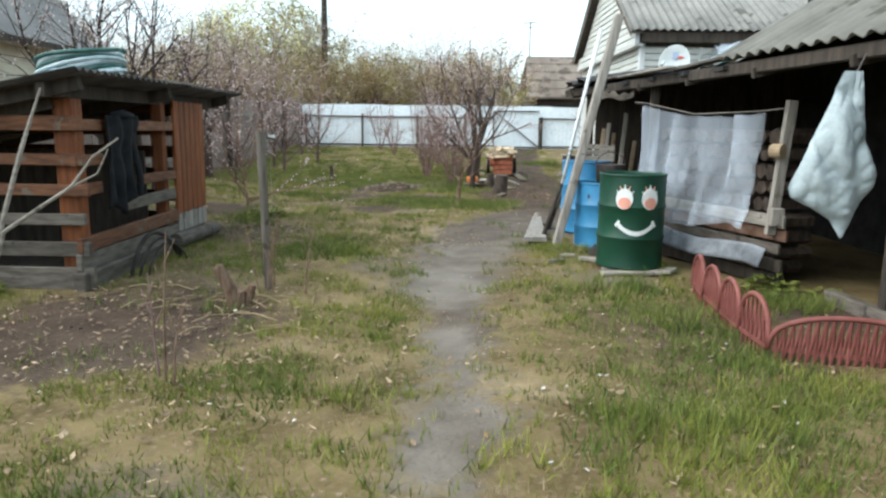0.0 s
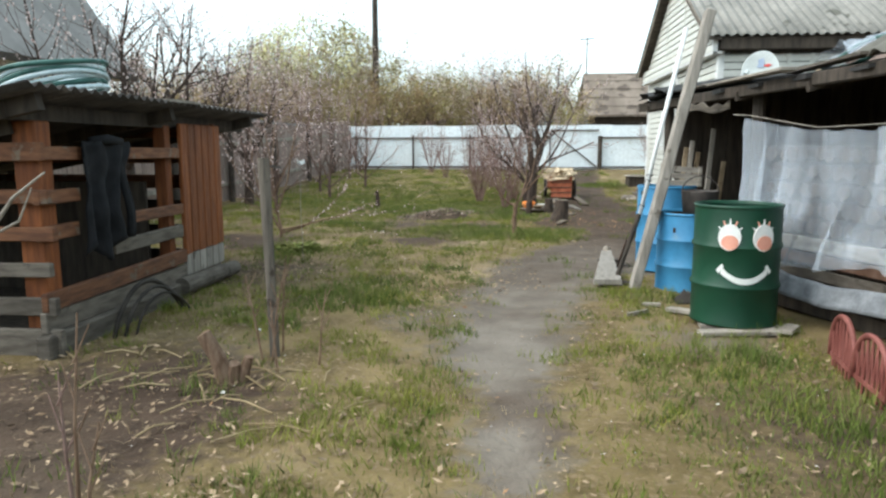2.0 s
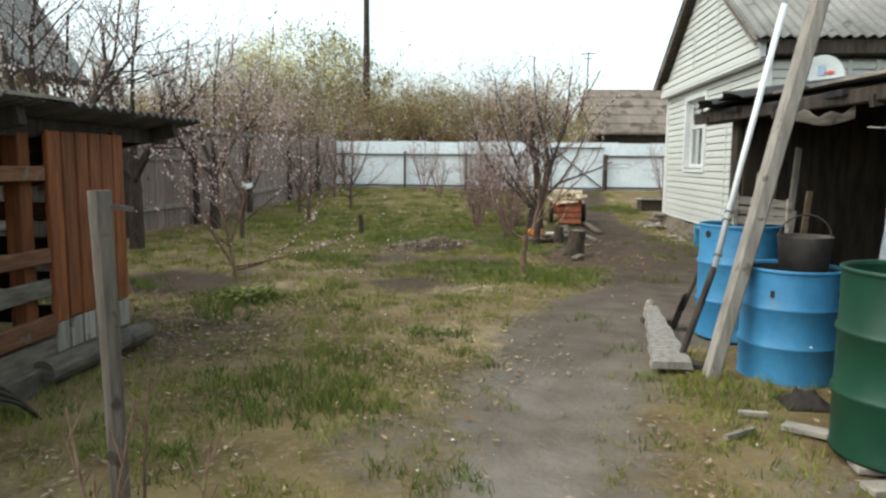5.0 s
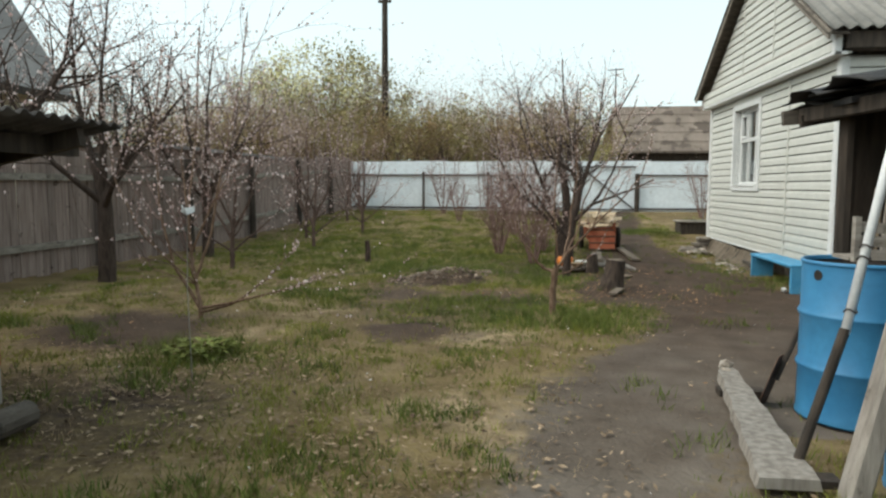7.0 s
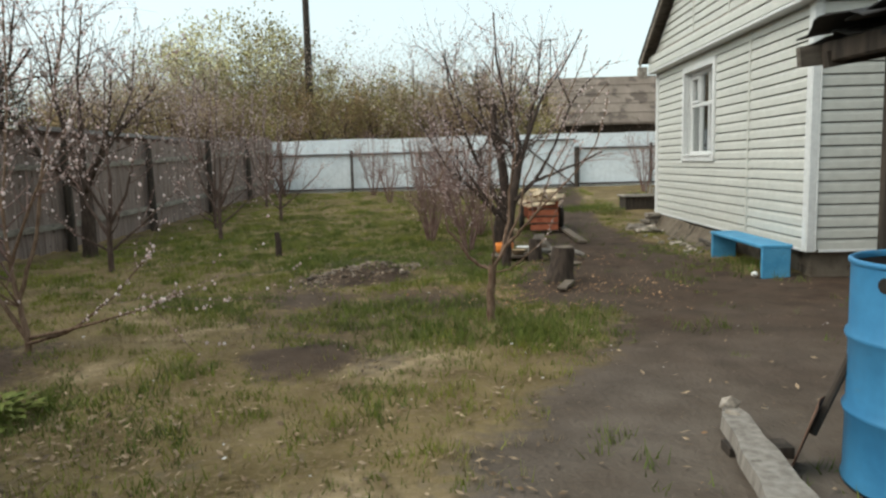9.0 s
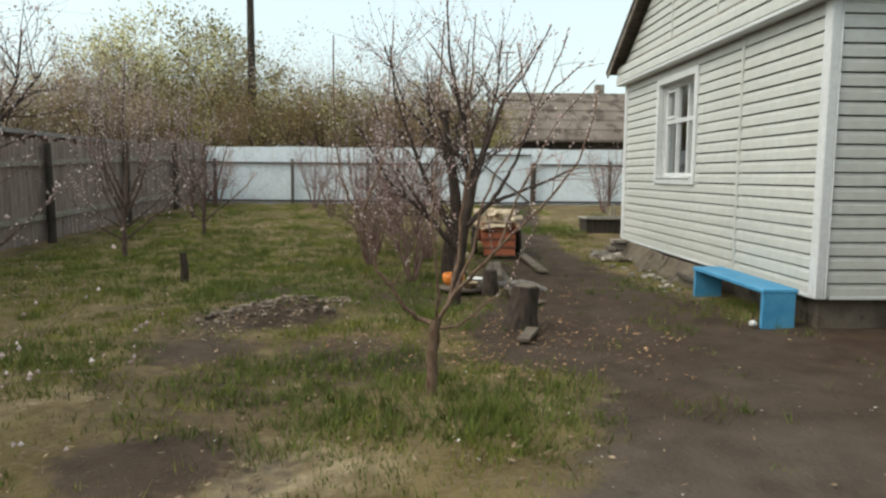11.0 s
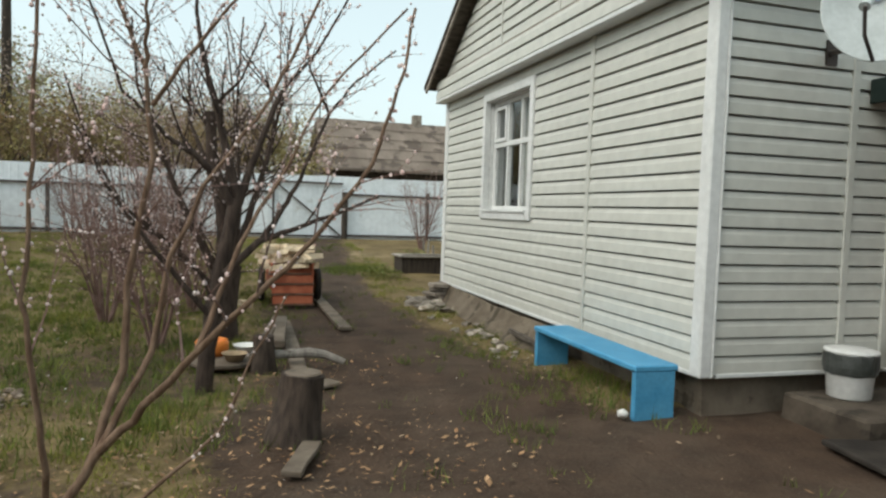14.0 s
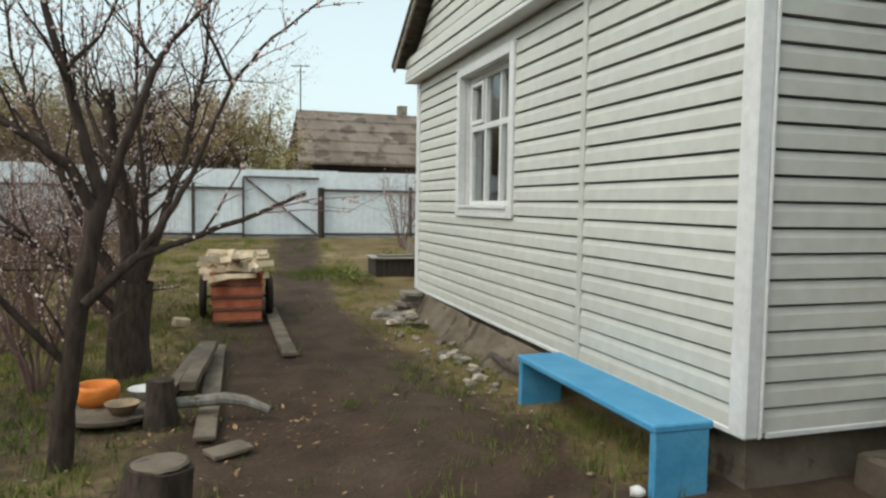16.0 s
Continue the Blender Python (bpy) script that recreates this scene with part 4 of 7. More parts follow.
pail = thing("metal_pail", (1.83, 8.24, 0.66), "dark metal pail standing in the blue drum", "pail")
bm = B()
lathe(bm, [(0.001, -0.1), (0.13, -0.1), (0.16, 0.20), (0.165, 0.21), (0.155, 0.205), (0.12, -0.08), (0.001, -0.08)], (1.86, 8.26, 0.66), 28)
part("body", bm, M_STEEL, pail, smooth=True)
bm = B()
tube(bm, [(1.86 + 0.16 * math.cos(a), 8.26, 0.86 + 0.14 * math.sin(a)) for a in [k * math.pi / 10 for k in range(11)]], 0.006, 6)
part("handle", bm, M_STEEL, pail)
bm = B()
box(bm, 1.58, 2.06, 8.0, 8.48, 0.52, 0.56)
lid = thing("board_shelf", (1.8, 8.22, 0.5), "dark board inside the drum", "board")
part("board", bm, M_DARKWOOD, lid)

# leaning pole, pipe and tools
pole = thing("leaning_pole", (1.28, 8.1, 0), "weathered grey squared pole leaning on the shed roof", "pole")
bm = B()
beam(bm, (1.27, 8.06, -0.03), (1.86, 8.24, 2.42), 0.085, 0.11, 0.01, up=(0, 1, 0))
bmesh.ops.subdivide_edges(bm, edges=bm.edges[:], cuts=4, use_grid_fill=True)
rough_up(bm, 0.007, 4)
part("shaft", bm, M_GREYWOOD, pole)
pipe = thing("white_pipe", (1.2, 8.35, 0), "white plastic pipe on a dark stick, leaning", "pipe")
bm = B()
tube(bm, [(1.36, 8.40, 0.62), (1.52, 8.46, 1.35), (1.73, 8.5, 2.32)], 0.02, 10)
part("pipe", bm, M_CLEARTIE, pipe, smooth=True)
bm = B()
tube(bm, [(1.14, 8.32, -0.01), (1.36, 8.40, 0.64)], 0.022, 10)
part("stick", bm, M_DARKWOOD, pipe)
for z in (0.95, 1.0, 0.72):
    bm = B()
    f = (z - 0.62) / 0.73
    tube(bm, [(1.36 + 0.16 * f + 0.026 * math.cos(a), 8.40 + 0.06 * f + 0.026 * math.sin(a), z + 0.01 * math.sin(a * 2)) for a in [k * math.pi / 6 for k in range(13)]], 0.004, 5)
    part("wire_tie", bm, M_STEEL, pipe)
spade = thing("old_spade", (1.3, 9.4, 0), "rusty old spade leaning against the blue drum", "spade")
bm = B()
tube(bm, [(1.42, 9.36, 0.15), (1.53, 9.30, 0.50)], 0.016, 8)
part("shaft", bm, M_DARKWOOD, spade)
sheet("blade", lambda u, v: (1.36 + 0.08 * v + (u - 0.5) * 0.10, 9.40 - 0.06 * v + (u - 0.5) * 0.14 + 0.02 * math.sin(u * 3.14), -0.01 + 0.30 * v - 0.04 * math.sin(u * 3.14) * (1 - v)), 6, 4, M_RUST, spade, 0.004)
slab = thing("timber_slab", (1.25, 9.1, 0), "thick weathered timber slab with a ragged painted tip on the ground", "timber")
bm = B()
n = 14
secs = []
for k in range(n + 1):
    f = k / n
    w = 0.13 - 0.075 * f + (0.008 * math.sin(k * 2.1))
    cx, cy = 1.05 + 0.225 * f, 8.10 + 1.75 * f
    if k == n:
        w *= 0.6
    z1 = 0.078 + 0.02 * f
    secs.append([bm.verts.new(p) for p in ((cx - w, cy, 0.03), (cx + w, cy, 0.03), (cx + w * 0.9, cy, z1), (cx - w * 0.9, cy, z1))])
for a, b in zip(secs, secs[1:]):
    for k in range(4):
        bm.faces.new((a[k], a[(k + 1) % 4], b[(k + 1) % 4], b[k]))
bm.faces.new(secs[0]), bm.faces.new(secs[-1])
part("timber", bm, M_GREYWOOD, slab)
bm = B()
stone(bm, (1.275, 9.84, 0.10), 0.05, 31, 0.9)
stone(bm, (1.245, 9.74, 0.085), 0.04, 32, 0.9)
part("tip", bm, M_RUBBLE, slab, "flaking white paint on the ragged tip")
bm = B()
box(bm, 1.0, 1.3, 8.2, 8.3, -0.02, 0.032)
box(bm, 1.15, 1.42, 9.5, 9.6, -0.02, 0.032)
part("bearer", bm, M_DARKWOOD, slab)

# ---- wood shed with dark lean-to roof ----
def fx(y):
    """The front edge of the shed's roof."""
    return 1.75 + 0.1625 * (9.6 - y)


shed = thing("wood_shed", (3.0, 7.2, 0), "dark open-fronted wood shed with patched lean-to roof", "shed")
# walls coloured black to give the unlit depth of the open shed
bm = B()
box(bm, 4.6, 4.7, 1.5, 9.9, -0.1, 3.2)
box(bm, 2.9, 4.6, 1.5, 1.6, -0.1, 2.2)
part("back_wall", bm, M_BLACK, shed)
# near-black boards fill the north opening, standing in for its shade
for k in range(10):
    bm = B()
    x = 2.0 + 0.27 * k
    box(bm, x, x + 0.268, 9.86 + 0.01 * (k % 2), 9.90 + 0.01 * (k % 2), -0.05, 1.80 + 0.044 * k)
    part("end_board", bm, M_DARKWOOD, shed)
# low roof over the drums
for k in range(6):
    bm = B()
    y = 6.25 + 0.62 * k
    x0 = fx(y + 0.3)
    v = [(x0, y, 1.74), (x0, y + 0.63, 1.74), (4.7, y + 0.63, 2.22), (4.7, y, 2.22)]
    lo = [bm.verts.new((p[0], p[1], p[2] - 0.025)) for p in v]
    hi = [bm.verts.new((p[0], p[1], p[2] + 0.012 * (k % 2))) for p in v]
    bm.faces.new(lo), bm.faces.new(hi)
    for q in range(4):
        bm.faces.new((lo[q], lo[(q + 1) % 4], hi[(q + 1) % 4], hi[q]))
    part("roof_board", bm, M_BLACK, shed)
bm = B()
beam(bm, (fx(9.95) + 0.02, 9.95, 1.70), (fx(1.6) + 0.02, 1.6, 1.73), 0.06, 0.09, 0.008)
part("front_beam", bm, M_DARKWOOD, shed)
for y in (9.7, 7.85):
    bm = B()
    tube(bm, [(fx(y) + 0.16, y, -0.05), (fx(y) + 0.15, y, 1.70)], 0.05, 9)
    part("post", bm, M_DARKWOOD, shed)
for k in range(9):
    y = 1.9 + k
    bm = B()
    beam(bm, (fx(y) - 0.02, y, 1.665), (4.65, y, 2.13), 0.05, 0.07)
    part("rafter", bm, M_DARKWOOD, shed)
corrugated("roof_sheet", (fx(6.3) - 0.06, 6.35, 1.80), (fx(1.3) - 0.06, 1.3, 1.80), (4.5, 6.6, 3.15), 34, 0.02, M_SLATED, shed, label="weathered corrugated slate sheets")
# gable fill below the slate
bm = B()
vv = [(fx(6.3) + 0.05, 6.32, 1.76), (4.6, 6.5, 1.95), (4.5, 6.5, 3.08)]
a = [bm.verts.new(p) for p in vv]
b_ = [bm.verts.new((p[0], p[1] - 0.03, p[2])) for p in vv]
bm.faces.new(a), bm.faces.new(b_)
for k in range(3):
    bm.faces.new((a[k], a[(k + 1) % 3], b_[(k + 1) % 3], b_[k]))
part("gable_board", bm, M_DARKWOOD, shed)
# front post with the joint, planks below the film
bm = B()
beam(bm, (2.66, 6.10, 0.44), (2.70, 6.02, 1.48), 0.075, 0.06, 0.006, up=(0, 1, 0))
part("post", bm, M_GREYWOOD, shed, "pale squared post")
bm = B()
tube(bm, [(2.61, 6.08, 1.10), (2.66, 6.0, 1.10)], 0.055, 12)
part("knot", bm, M_CUT, shed)
bm = B()
box(bm, 2.62, 2.72, 6.0, 6.10, 0.52, 0.66, 0.006)
part("block", bm, M_GREYWOOD, shed)
for z, h, m_, off in ((0.55, 0.10, M_GREYWOODH, 0.02), (0.44, 0.09, M_RUST, 0.05), (0.34, 0.08, M_PENGREY, 0.0), (0.20, 0.10, M_DARKWOOD, 0.03), (0.08, 0.11, M_DARKWOOD, 0.05)):
    bm = B()
    beam(bm, (2.15 + off, 7.66, z), (2.70 + off, 6.0, z), 0.03, h, 0.005)
    part("front_plank", bm, m_, shed)
# side planks further along the front
for k in range(7):
    z = 0.12 + 0.2 * k
    bm = B()
    beam(bm, (2.98, 5.0, z), (3.06, 1.6, z + 0.01), 0.025, 0.12, 0.004)
    part("front_plank", bm, M_PENGREY if k in (0, 2, 3) else M_DARKWOOD, shed)
bm = B()
beam(bm, (2.9, 5.6, 0.05), (3.15, 3.0, 0.03), 0.09, 0.14, 0.01)
part("sill", bm, M_PENGREY, shed)
bm = B()
box(bm, 2.95, 3.02, 5.02, 5.1, -0.05, 1.9)
part("post", bm, M_DARKWOOD, shed)
# end of the roof: torn felt and boards
for k, (y0, y1, z, sag) in enumerate(((9.45, 10.02, 1.775, 0.05), (9.0, 9.65, 1.79, 0.06), (9.7, 10.05, 1.75, 0.03))):
    sheet("roof_felt", lambda u, v, y0=y0, y1=y1, z=z, sag=sag, k=k: (fx(9.7) - 0.14 + 0.05 * k + 1.5 * u + 0.03 * math.sin(9 * v + k), y0 + (y1 - y0) * v, z + 0.20 * u + sag * math.sin(3.1 * v) + 0.02 * noise.noise((u * 6, v * 5, k))), 14, 8, M_BLACK, shed, 0.008)
bm = B()
beam(bm, (fx(9.9) - 0.10, 9.98, 1.69), (3.3, 9.98, 1.85), 0.04, 0.09)
part("end_board", bm, M_PENGREY, shed)
bm = B()
box(bm, 2.0, 2.35, 9.92, 9.95, 1.42, 1.72)
part("end_board", bm, M_DARKWOOD, shed)
# things lying on the roof
rng = random.Random(12)
for k in range(9):
    y = 6.6 + 0.32 * k + rng.uniform(-0.1, 0.1)
    x = fx(y) + rng.uniform(0.0, 0.25)
    L = rng.uniform(0.6, 1.4)
    z = 1.775 + 0.16 * (x - fx(y)) + 0.02
    bm = B()
    beam(bm, (x, y - L / 2, z), (x + 0.1 * rng.uniform(-1, 1), y + L / 2, z + 0.012), rng.uniform(0.06, 0.14), 0.022, 0.003)
    t_ = thing("board", (x, y, z), "weathered board lying on the shed roof", "board", "boards on the shed roof")
    part("board", bm, M_PENGREY if k % 3 else M_GREYWOODH, t_)
for k in range(3):
    t_ = thing("hose", (2.5, 7.2, 1.85), "old brown hose lying in loops on the roof", "hose")
    bm = B()
    tube(bm, [(2.55 + 0.1 * k + (0.30 - 0.03 * k) * math.cos(a) * 0.6, 7.0 + 0.35 * k + 0.42 * math.sin(a), 1.90 + 0.11 * math.cos(a) + 0.015 * math.sin(3 * a)) for a in [q * math.pi / 14 for q in range(29)]], 0.016, 7)
    part("coil", bm, M_CUT if k else M_HOSE, t_, smooth=True)
sackr = thing("plastic_sheet", (2.9, 7.6, 1.95), "crumpled clear plastic sheet on the shed roof", "plastic sheet")
sheet("sheet", lambda u, v: (2.55 + 0.45 * u, 7.1 + 0.6 * v, 1.93 + 0.10 * u + 0.10 * noise.noise((u * 4, v * 4, 2)) + 0.06 * math.sin(3.1 * v)), 12, 12, M_FILM, sackr, 0.002)

# plastic film hung over the opening
film_ob = thing("plastic_film", (2.35, 7.0, 0.5), "cloudy clear plastic film hanging as a curtain before firewood", "plastic film")


def film_fn(u, v):
    a, b = Vector((2.06, 7.70, 0)), Vector((2.59, 6.24, 0))
    p = a.lerp(b, u)
    n_ = Vector((-0.94, -0.34, 0))
    w_ = u * 6.2 + 0.45 * noise.noise((u * 5, v * 1.2, 7)) + 0.18 * math.sin(v * 3 + u * 4)
    fold = 0.115 * (abs((w_ % 1) * 2 - 1) ** 1.5 - 0.4) + 0.04 * math.sin(u * 31 + 1.5 * v + 2 * math.sin(u * 5)) + 0.035 * noise.noise((u * 14, v * 5, 4)) * (1 - v)
    out = 0.10 * (1 - v) ** 2
    top = 1.49 - 0.09 * u - 0.06 * math.sin(math.pi * u) - 0.018 * abs(math.sin(u * 19))
    low = 0.41 + 0.04 * math.sin(u * 9) + 0.04 * u + 0.02 * noise.noise((u * 12, 3, 1))
    q = p + n_ * (fold * (0.45 + 0.75 * (1 - v)) + out)
    return (q.x, q.y, low + (top - low) * v)


sheet("film", film_fn, 110, 24, M_FILM, film_ob, 0.0015)
bm = B()
tube(bm, [(2.0, 7.9, 1.52), (2.06, 7.70, 1.505), (2.3, 7.0, 1.39), (2.59, 6.24, 1.405), (2.70, 6.03, 1.43)], 0.004, 6)
part("cord", bm, M_GREYWOOD, film_ob)
lowf = thing("plastic_skirt", (2.4, 6.9, 0.2), "dirty plastic sheet along the foot of the wood stack", "plastic sheet")
sheet("skirt", lambda u, v: (2.06 + 0.60 * u - 0.06 - 0.05 * (1 - v) + 0.015 * math.sin(u * 30), 7.62 - 1.64 * u, 0.19 + 0.02 * math.sin(u * 9) + 0.15 * v), 40, 5, M_TARP, lowf, 0.0015)

# firewood stacked inside
rng = random.Random(8)
dirn = Vector((0.94, 0.34, 0))
for row in range(9):
    for col in range(13):
        f = (col + 0.5 * (row % 2) + rng.uniform(-0.15, 0.15)) / 14.6
        p = Vector((2.22, 7.66, 0)).lerp(Vector((2.80, 6.02, 0)), f) + Vector((0, 0, 0.12 + 0.135 * row + rng.uniform(-0.01, 0.01)))
        if p.z > 1.36:
            continue
        t_ = thing("firewood_log", p, "split firewood log in the shed stack", "firewood", "firewood stack")
        bm = B()
        r = rng.uniform(0.055, 0.075)
        q0 = p + dirn * rng.uniform(0.0, 0.05)
        ang = rng.uniform(0, 6)
        sec = [(r * math.cos(ang + k * 2 * math.pi / 5) * rng.uniform(0.8, 1.1), r * math.sin(ang + k * 2 * math.pi / 5) * rng.uniform(0.8, 1.1)) for k in range(5)]
        side = Vector((-dirn.y, dirn.x, 0))
        e0 = [bm.verts.new(q0 + side * a + Vector((0, 0, b))) for a, b in sec]
        e1 = [bm.verts.new(q0 + dirn * 0.4 + side * a + Vector((0, 0, b))) for a, b in sec]
        bm.faces.new(e0), bm.faces.new(e1)
        for k in range(5):
            bm.faces.new((e0[k], e0[(k + 1) % 5], e1[(k + 1) % 5], e1[k]))
        part("log", bm, M_CUT if rng.random() < 0.12 and f > 0.86 else M_BARKLOG, t_)

# white sack hanging from the roof edge
sack = thing("hanging_sack", (2.43, 4.8, 0.65), "white woven plastic sack hanging by one corner", "sack")


SACK_L = [(0.62, 2.485), (0.73, 2.42), (0.80, 2.30), (0.86, 2.175), (0.92, 2.16), (1.12, 2.235), (1.36, 2.33), (1.58, 2.405), (1.60, 2.42)]
SACK_R = [(0.62, 2.495), (0.77, 2.555), (0.93, 2.645), (1.0, 2.66), (1.06, 2.64), (1.2, 2.575), (1.54, 2.525), (1.60, 2.515)]


def sack_fn(u, v):
    """A flat bag hung by a gathered corner: creased front and back."""
    a = u * 2 * math.pi
    z = 0.62 + 0.98 * v
    l_, r_ = lerp_tab(z, SACK_L), lerp_tab(z, SACK_R)
    f = 0.5 + 0.5 * math.cos(a)
    x = l_ + (r_ - l_) * f
    thick_ = 0.075 * math.sin(math.pi * min(1, 0.08 + 0.9 * v)) * min(1, (r_ - l_) / 0.2)
    crease = 0.03 * (1 - abs(noise.noise((x * 6 + z * 2.5, z * 1.8 - x * 2, 3)))) ** 5 + 0.012 * (1 - abs(noise.noise((x * 11 - z * 5, z * 6 + x * 5, 8)))) ** 6 + 0.01 * math.sin(9 * (x - 2.4) / 0.25 + 7 * v)
    return (x, 4.80 + thick_ * math.sin(a) + crease * (1 if math.sin(a) < 0 else 0.5) * min(1, 6 * v), z)


sheet("sack", sack_fn, 80, 70, M_SACK, sack, 0.003)
bm = B()
tube(bm, [(2.48, 4.8, 1.60), (2.52, 4.8, 1.70)], 0.006, 5)
part("string", bm, M_STEEL, sack)

# tools leaning inside the end of the shed
rng = random.Random(2)
for k, (x, y, h) in enumerate(((1.95, 9.6, 1.25), (2.0, 9.55, 1.32), (2.10, 9.68, 1.2), (2.2, 9.5, 1.45), (2.35, 9.6, 1.1), (2.15, 9.4, 0.95))):
    bm = B()
    beam(bm, (x, y, -0.02), (x + 0.12, y + 0.08, h), 0.045, 0.03, 0.003, up=(0, 1, 0))
    t_ = thing("stake", (x, y, 0), "old wooden stake leaning in the shed", "stake", "stakes in the shed")
    part("stake", bm, M_GREYWOOD if k % 2 else M_CUT, t_)
lamp_bits = thing("dangling_rag", (2.0, 8.0, 1.6), "grey rag tied under the roof edge", "rag")
sheet("rag", lambda u, v: (1.83 + 0.42 * u * 0.5, 8.75 - 0.62 * u, 1.57 + 0.07 * v + 0.02 * math.sin(7 * u) + 0.02 * v * math.sin(20 * u)), 14, 4, M_PENGREY, lamp_bits, 0.006)

# ---- red border fence ----
pts = [(2.06, 6.03), (2.00, 5.62), (1.96, 5.20), (1.93, 4.80), (1.93, 4.40), (2.75, 4.10), (3.6, 3.85)]
border = thing("border_fence", (2.0, 5.0, 0), "faded red plastic arched border fence round a flower bed", "border fence")
for k, (p, q) in enumerate(zip(pts, pts[1:])):
    p, q = Vector((*p, 0)), Vector((*q, 0))
    hgt = 0.27 if k < 4 else 0.22
    bm = B()
    tube(bm, [p.lerp(q, 0.5 - 0.5 * math.cos(a)) + Vector((0, 0, 0.04 + hgt * math.sin(a) ** 0.7)) for a in [j * math.pi / 14 for j in range(15)]], 0.016, 7)
    arch = part("panel", bm, M_RED, border, smooth=True)
    nb = 7 if k < 4 else 22
    for j in range(1, nb):
        f = j / nb
        for lean in ((-0.07, 0.07) if k < 4 else (0.0, 0.05)):
            g_ = min(max(f + lean, 0.02), 0.98)
            a_, b_ = p.lerp(q, f), p.lerp(q, g_)
            bm = B()
            tube(bm, [(a_.x, a_.y, -0.02), (b_.x, b_.y, 0.04 + hgt * math.sin(math.acos(1 - 2 * g_)) ** 0.7)], 0.0075 if k < 4 else 0.011, 5, False)
            part("bar", bm, M_RED, arch, smooth=True)
    bm = B()
    beam(bm, (p.x, p.y, 0.05), (q.x, q.y, 0.05), 0.012, 0.025)
    part("rail", bm, M_RED, arch)

# ---- slatted animal pen ----
PX, PY0, PY1, PXL = -2.65, 5.74, 8.34, -5.0
pen = thing("animal_pen", (-3.8, 7.0, 0), "slatted orange-brown timber pen with dark corrugated roof", "pen")
bm = B()
obox(bm, pose(PX - 0.09, PY0 + 0.12, 0.70), 0.15, 0.15, 1.44, 0.008)
part("corner_post", bm, M_ORANGE, pen)
for x, y in ((PX - 0.08, 7.45), (PXL + 0.1, PY0 + 0.12), (PXL + 0.1, PY1 - 0.1), (-3.6, PY1 - 0.1)):
    bm = B()
    obox(bm, pose(x, y, 0.72), 0.10, 0.10, 1.44, 0.006)
    part("post", bm, M_ORANGE, pen)
# south side slats
for k, (z, h) in enumerate(((1.23, 0.11), (0.97, 0.085), (0.75, 0.085), (0.52, 0.085), (0.30, 0.11), (0.08, 0.17))):
    bm = B()
    obox(bm, pose((PXL + PX) / 2 + 0.02 * (k % 3), PY0 + 0.0, z, 0, 0.3 * (k % 3 - 1), 0), PX - PXL + 0.12, 0.045, h, 0.006)
    part("slat", bm, M_ORANGEH if k < 3 else M_PENGREY, pen, "" if k < 3 else "weathered grey slat")
# east side slats and sill
for k, (z, h, y0, y1, m_) in enumerate(((1.22, 0.085, PY0 - 0.02, 7.55, M_ORANGEH), (0.96, 0.085, PY0 - 0.03, 6.12, M_ORANGEH), (0.74, 0.09, PY0 - 0.02, 6.1, M_ORANGEH), (0.745, 0.085, 6.75, 7.55, M_ORANGEH), (0.555, 0.10, 6.5, 7.55, M_PENGREY), (0.33, 0.115, PY0 - 0.03, 7.62, M_ORANGEH), (0.19, 0.13, PY0 - 0.04, 8.3, M_PENGREY))):
    bm = B()
    obox(bm, pose(PX + 0.01 * (k % 2), (y0 + y1) / 2, z, 0.4 * (k % 3 - 1), 0, 0), 0.045, y1 - y0, h, 0.006)
    part("slat", bm, m_, pen)
bm = B()
obox(bm, pose(PX + 0.02, 6.95, 0.045), 0.10, 2.6, 0.17, 0.012)
part("sill", bm, M_PENGREY, pen, "grey weathered sill beam")
bm = B()
tube(bm, [(PX + 0.07, 7.35, 0.10), (PX + 0.09, 8.45, 0.08)], [0.075, 0.07], 12)
part("sill_log", bm, M_PENGREY, pen)
for k in range(6):
    y = 7.56 + 0.135 * k
    bm = B()
    box(bm, PX + 0.0, PX + 0.035, y, y + 0.122, 0.34 + 0.01 * (k % 2), 1.46, 0.006)
    pl = part("plank", bm, M_ORANGE, pen)
    bm = B()
    box(bm, PX + 0.002, PX + 0.033, y + 0.004, y + 0.118, 0.16, 0.34, 0.004)
    part("plank_foot", bm, M_GREYWOOD, pl, "bleached plank foot")
# back and inner walls
for k in range(6):
    z = 0.15 + 0.24 * k
    bm = B()
    box(bm, PXL, PX, PY1 - 0.04, PY1, z, z + 0.13)
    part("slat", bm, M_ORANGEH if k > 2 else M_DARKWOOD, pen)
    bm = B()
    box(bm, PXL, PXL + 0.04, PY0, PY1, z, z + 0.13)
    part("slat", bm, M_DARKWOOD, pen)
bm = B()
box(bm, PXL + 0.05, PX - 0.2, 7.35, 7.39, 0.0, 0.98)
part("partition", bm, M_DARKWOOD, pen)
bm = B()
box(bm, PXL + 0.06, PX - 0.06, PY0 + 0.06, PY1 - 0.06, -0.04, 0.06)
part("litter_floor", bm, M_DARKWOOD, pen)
corrugated("roof_sheet", (-2.42, 5.42, 1.60), (-2.42, 9.2, 1.60), (-5.4, 5.42, 0.98), 36, 0.016, M_ROOFTIN, pen, thick=0.006, label="dark rusty corrugated roofing sheet")
for y in (5.62, 7.2, 8.9):
    bm = B()
    beam(bm, (-2.5, y, 1.52), (-5.2, y, 0.97), 0.06, 0.10)
    part("rafter", bm, M_DARKWOOD, pen)
bm = B()
beam(bm, (PX - 0.07, 5.5, 1.47), (PX - 0.07, 9.15, 1.47), 0.06, 0.10)
part("top_rail", bm, M_DARKWOOD, pen)
bm = B()
